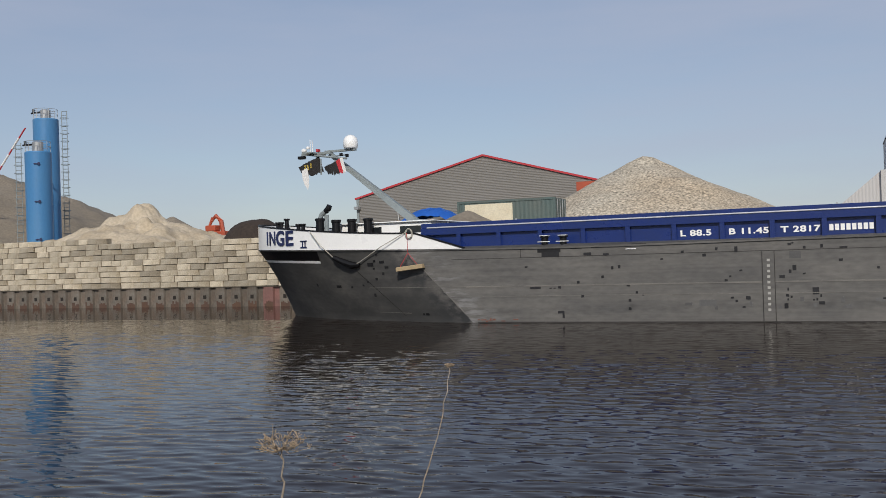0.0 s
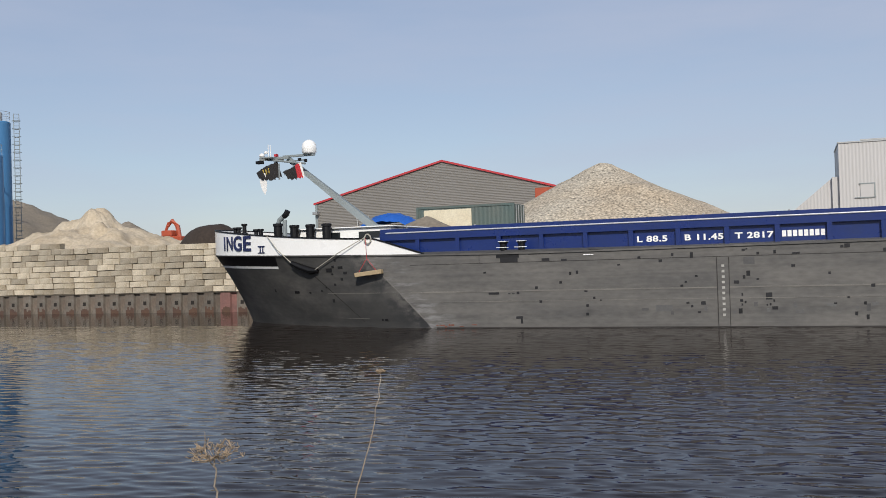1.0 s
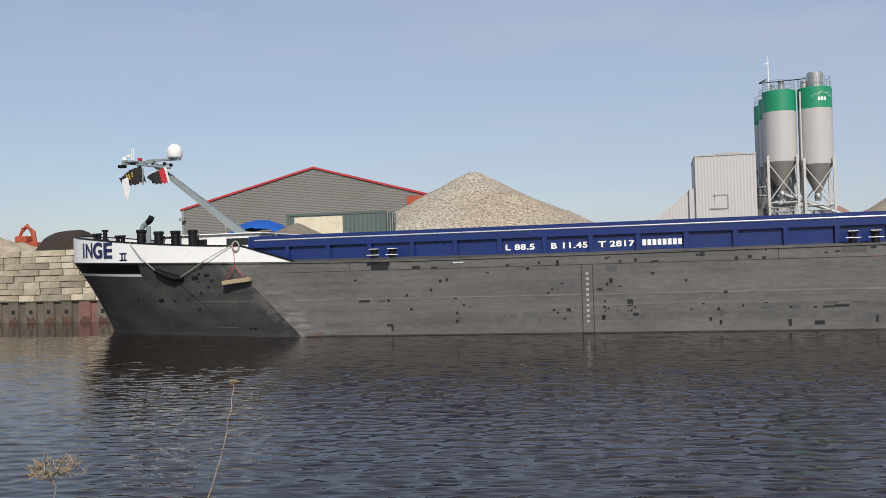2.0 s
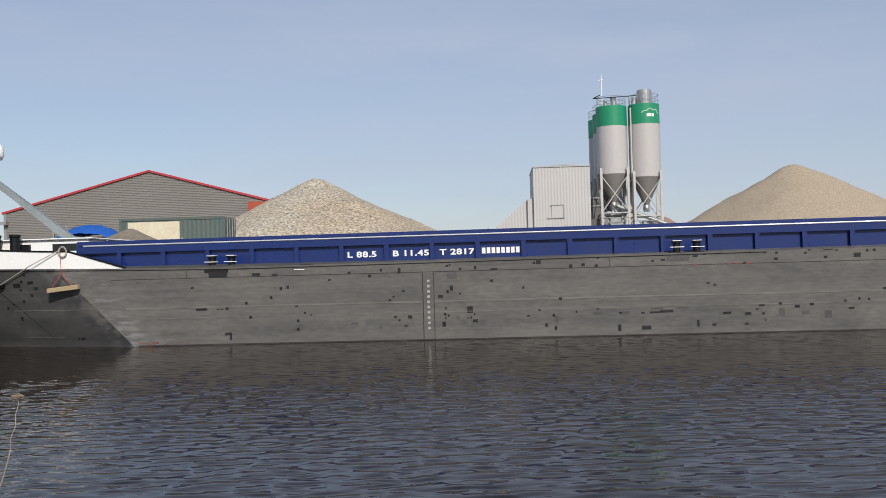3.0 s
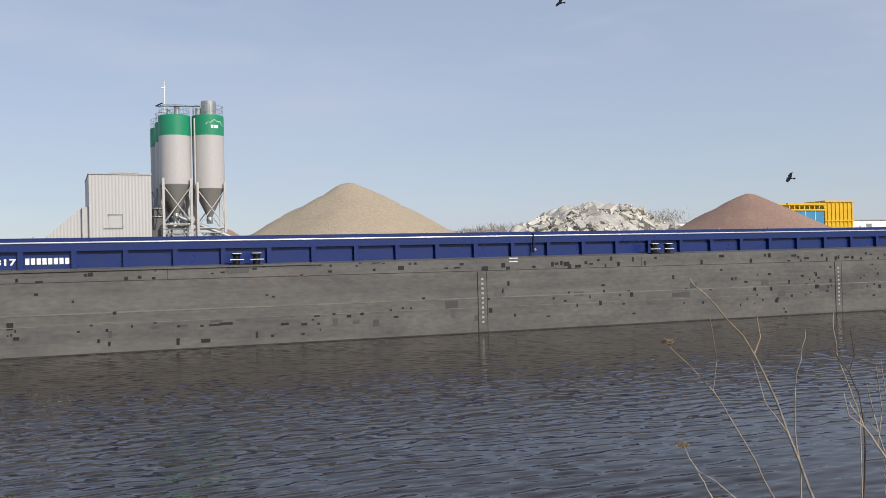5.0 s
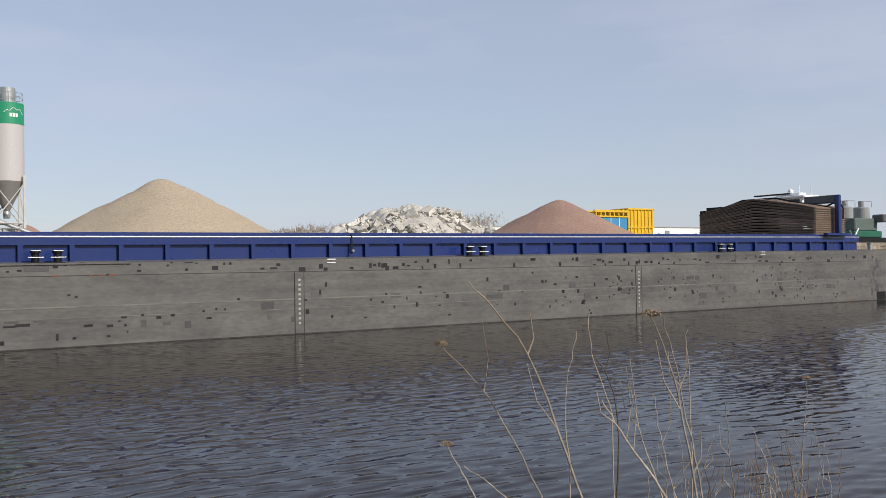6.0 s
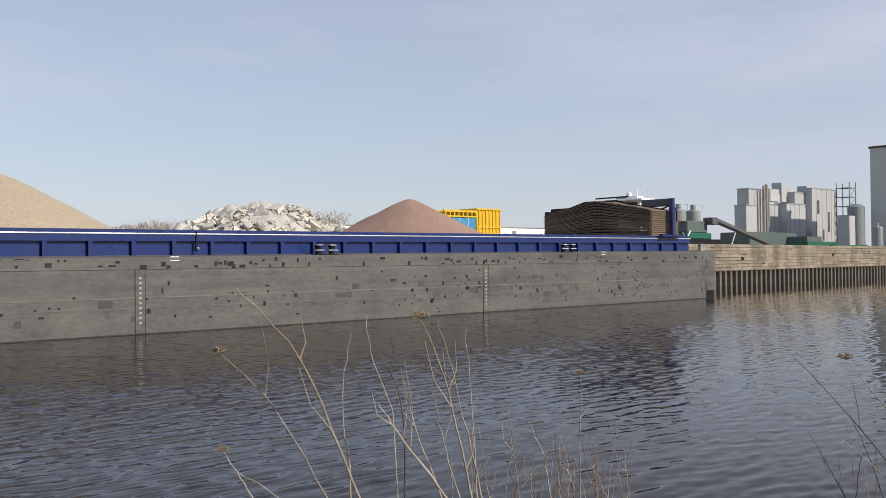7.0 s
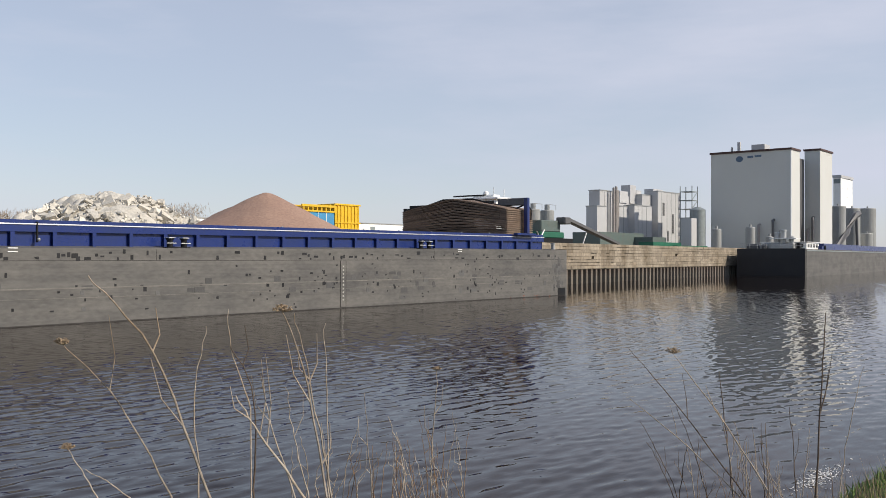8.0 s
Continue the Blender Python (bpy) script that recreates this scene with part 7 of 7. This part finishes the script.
    for k in range(16):
        az = rnd.gauss(68.5, 2.2)
        lean = rnd.uniform(-2.6, 0.6)
        top = rnd.uniform(-12.2, -8.4)
        rows.append(((az + lean, top), (az + lean * 0.45, (top - 14.6) / 2), (az, -14.8), rnd.uniform(2.9, 3.2), M_TWIG if k % 3 else M_TWIG_DARK, L1 if k % 3 else L2, 0.0021, 0.0, ((0.6, rnd.choice((-1, 1)), 0.09),)))
    for k in range(9):
        az = rnd.uniform(41.5, 51.5)
        top = rnd.uniform(-13.4, -9.5)
        rows.append(((az + rnd.uniform(-0.8, 0.8), top), (az, (top - 14.6) / 2), (az + rnd.uniform(-0.4, 0.4), -14.8), rnd.uniform(1.85, 2.2), M_TWIG, L1, 0.0015, 0.0, ((0.6, rnd.choice((-1, 1)), 0.06),)))
    # thick tufts of fine brown stems between the stalks
    for n, mid_az, wide, lo, hi, near, far in ((30, 50.4, 1.25, -13.9, -9.2, 2.0, 2.3), (12, 46.0, 1.6, -14.0, -11.0, 1.95, 2.2), (30, 68.6, 2.4, -13.9, -10.0, 2.9, 3.3), (10, 73.5, 2.0, -14.0, -11.2, 3.1, 3.4)):
        for k in range(n):
            az, top = rnd.gauss(mid_az, wide), rnd.uniform(lo, hi)
            lean = rnd.uniform(-1.3, 1.0)
            rows.append(((az + lean, top), (az + lean * 0.4, (top - 14.8) / 2), (az, -14.9), rnd.uniform(near, far), M_TWIG_BROWN if k % 3 else M_TWIG, "fine dry brown stem on the near bank", 0.0013, 0.0, ((0.7, rnd.choice((-1, 1)), 0.04),) if k % 2 else ()))
    out = []
    for i, (a, b, c, r, m, lab, th, head, tw) in enumerate(rows):
        out.append(stalk(a, b, c, r, m, lab, th, head, 30 + i, tw))
    return out


def build_shore_stones():
    rnd = random.Random(5)
    bm = bmesh.new()
    for i in range(420):
        x, y = rnd.gauss(12.5, 0.42), rnd.gauss(3.60, 0.09)
        s = rnd.uniform(0.003, 0.011)
        m = Matrix.Translation((x, y, 0.005 + s * 0.15)) @ Euler((rnd.uniform(-0.4, 0.4), rnd.uniform(-0.4, 0.4), rnd.uniform(0, 6))).to_matrix().to_4x4() @ Matrix.Diagonal((s * 2.4, s * 0.9, s * 0.25, 1))
        bmesh.ops.create_icosphere(bm, subdivisions=1, radius=1.0, matrix=m)
    tagged(part("shore_foam", bm, M_FLAG_WHITE), "white foam flecks lapping at the bank", "foam", kind="stuff")


def build_grass():
    rnd = random.Random(77)
    def tuft(bm, x, y, h, w, lean):
        z = bank_z(x, y)
        d = Vector((rnd.uniform(-1, 1), rnd.uniform(-1, 1), 0)) * lean
        a = rnd.uniform(0, 3.14)
        s = Vector((math.cos(a), math.sin(a), 0)) * w
        p = Vector((x, y, z - 0.02))
        m = p + d * 0.4 + Vector((0, 0, h * 0.6))
        t = p + d + Vector((0, 0, h))
        v = [bm.verts.new(q) for q in (p - s, p + s, m + s * 0.7, m - s * 0.7, t)]
        bm.faces.new(v[:4])
        bm.faces.new((v[3], v[2], v[4]))
    bm = bmesh.new()
    for i in range(14000):
        x = rnd.uniform(8, 30)
        y = rnd.uniform(1.0, 3.25) + 0.25 * noise.noise((x * 0.8, 0, 0))
        if x < 10.9 and rnd.random() < 0.85:
            continue
        tuft(bm, x, min(y, 3.3) - recess(x), rnd.uniform(0.08, 0.24), 0.007, 0.10)
    for i in range(3000):
        tuft(bm, rnd.uniform(-12, 10), rnd.uniform(-2, 2.9), rnd.uniform(0.08, 0.25), 0.006, 0.1)
    tagged(part("bank_grass", bm, M_GRASS), "short fresh green grass on the bank", "grass", kind="stuff")
    bm = bmesh.new()
    for i in range(1100):
        x = rnd.choice((rnd.gauss(4.0, 0.5), rnd.gauss(9.0, 1.2), rnd.gauss(8.5, 1.5), rnd.uniform(3, 13)))
        y = rnd.uniform(1.4, 3.3)
        tuft(bm, x, y - recess(x), rnd.uniform(0.2, 0.7) * (0.5 if x > 10.5 else 1.0), 0.0022, 0.22)
    tagged(part("dry_grass", bm, M_STRAW), "thin dry straw-coloured grass on the bank", "grass", kind="stuff")


# ---- assembly ----
WATER = build_ground()
QUAY = build_quay()
BARGE = build_barge()
build_bow_fittings(BARGE)
build_side_bollards(BARGE)
build_hatch_stack()
heap("sand_heap", -53.9, 62.0, 9.6, 3.15, M_SAND, "yellow sand heap with a rounded knob left by digging", 2.0, rough=0.75, power=1.0, tip=0.02, rings=56, seg=150, lumps=((0.5, 0.0, 1.45, 1.5), (-1.9, -0.6, 1.0, 0.75), (1.6, -3.0, 0.7, -0.6), (2.6, -2.6, 0.6, 0.5), (3.4, -3.2, 0.6, -0.55), (4.4, -2.6, 0.9, 0.5), (-0.6, -3.4, 0.5, -0.35)))
heap("gravel_heap", -58.7, 72.0, 6.4, 3.85, M_GREY_HEAP, "small grey gravel heap behind the sand", 5.0)
heap("gravel_heap", -103.5, 92.0, 27.0, 12.6, M_GREY_HEAP, "large grey-brown gravel heap behind the blue silos", 9.0, rough=0.8, power=1.1)
heap("peat_heap", -41.6, 60.5, 2.6, 2.05, M_DARK_HEAP, "dark brown flat-topped peat heap behind the quay wall", 3.0, power=0.3, rough=0.2)
heap("gravel_heap", -21.6, 54.3, 3.4, 1.75, M_GREY_HEAP, "low grey gravel heap by the container", 12.0, rough=0.12, power=1.0)
heap("gravel_heap", -13.7, 72.0, 12.4, 6.05, M_GRAVEL, "large pale gravel heap with yellowish foot", 1.0, rough=0.26, power=1.0, lumps=((4.5, -4.5, 1.8, 0.3), (-1.2, 0, 1.6, 0.2)))
heap("gravel_heap", 24.9, 80.0, 12.5, 7.0, M_SAND2, "large smooth heap of fine beige gravel", 6.0, rough=0.22, power=1.0)
heap("sand_heap", 53.7, 62.0, 8.9, 4.5, M_PINK, "pinkish brown conical sand heap", 4.0, rough=0.14, power=0.96, tip=0.0012)
heap("sand_heap", 20.9, 120.0, 7.0, 4.7, M_PINK, "small reddish sand heap beyond the silos", 8.0, rough=0.2, power=1.0)
build_gable_hall()
build_container()
build_white_block()
build_white_silos()
build_silo_shade()
build_blue_silos()
build_excavator()
build_yellow_skips()
build_rubble()
build_treeline()
build_green_machine()
build_factory()
build_second_ship()
FLAGS = build_flags()
CROWS = [build_bird("black crow gliding past high over the yard"), build_bird("black crow flying low over the heaps")]
STALKS = build_stalks()
build_grass()
build_shore_stones()
build_slabs(QUAY)


def motions():
    # the ripples drift slowly along the canal
    walk(WATER, [(0.0, pose(0, 0, 0)), (4.0, pose(-1.0, -0.55, 0)), (8.0, pose(-2.0, -1.1, 0))])
    # flags: every strip swings about the end of the strip before it
    for n, (f, rows, strip, droop) in enumerate(FLAGS):
        tracks = [[] for _ in rows]
        for i in range(41):
            t = i * 0.2
            end, ang, tip = Vector((0, 0, 0)), 0.0, 0.0
            for k in range(len(rows)):
                ang = (8 + 3 * k) * math.sin(2 * math.pi * 1.6 * t - 0.7 * k + n * 1.7)
                tip = 2 * k * math.sin(2 * math.pi * 0.9 * t - 0.6 * k + n) + droop
                m = Matrix.Translation(end) @ pose(0, 0, 0, 0, -tip, ang)
                tracks[k].append((t, m))
                end = m @ Vector((-strip, 0, 0))
        for piece, track in zip(rows, tracks):
            walk(piece, track)
    # crows
    paths = [PATH_A, PATH_B]
    for (bird, wings), (path, heading) in zip(CROWS, paths):
        walk(bird, [(t, pose(x, y, z, -50, -8, heading)) for t, x, y, z in path])
        for s, w in zip((-1, 1), wings):
            walk(w, [(i * 0.1, pose(0, 0, 0.02, s * (10 + 24 * math.sin(2 * math.pi * 2.9 * i * 0.1)), 0, 0)) for i in range(81)])
    # stalks sway from their roots as the wind comes and goes
    gusts = [(0.0, 0.3), (0.5, -0.2), (1.0, -0.4), (1.7, 0.3), (2.5, -0.6), (3.5, 0.4), (4.0, 0.2), (4.5, -0.3), (5.0, 0.9), (5.7, 0.6), (6.5, 0.4), (7.0, -1.9), (7.5, -0.6), (8.0, 0.0)]
    for i, st in enumerate(STALKS):
        b = st.matrix_basis.translation.copy()
        a = math.atan2(b.x, b.y)
        axis = Vector((math.sin(a), math.cos(a), 0))
        k = 1.0 if i < 18 else 0.4
        walk(st, [(t, Matrix.Translation(b) @ Matrix.Rotation(radians(g * k + (0.25 * math.sin(t * 4 + i * 1.7) if t < 8 else 0)), 4, axis)) for t, g in gusts])


motions()
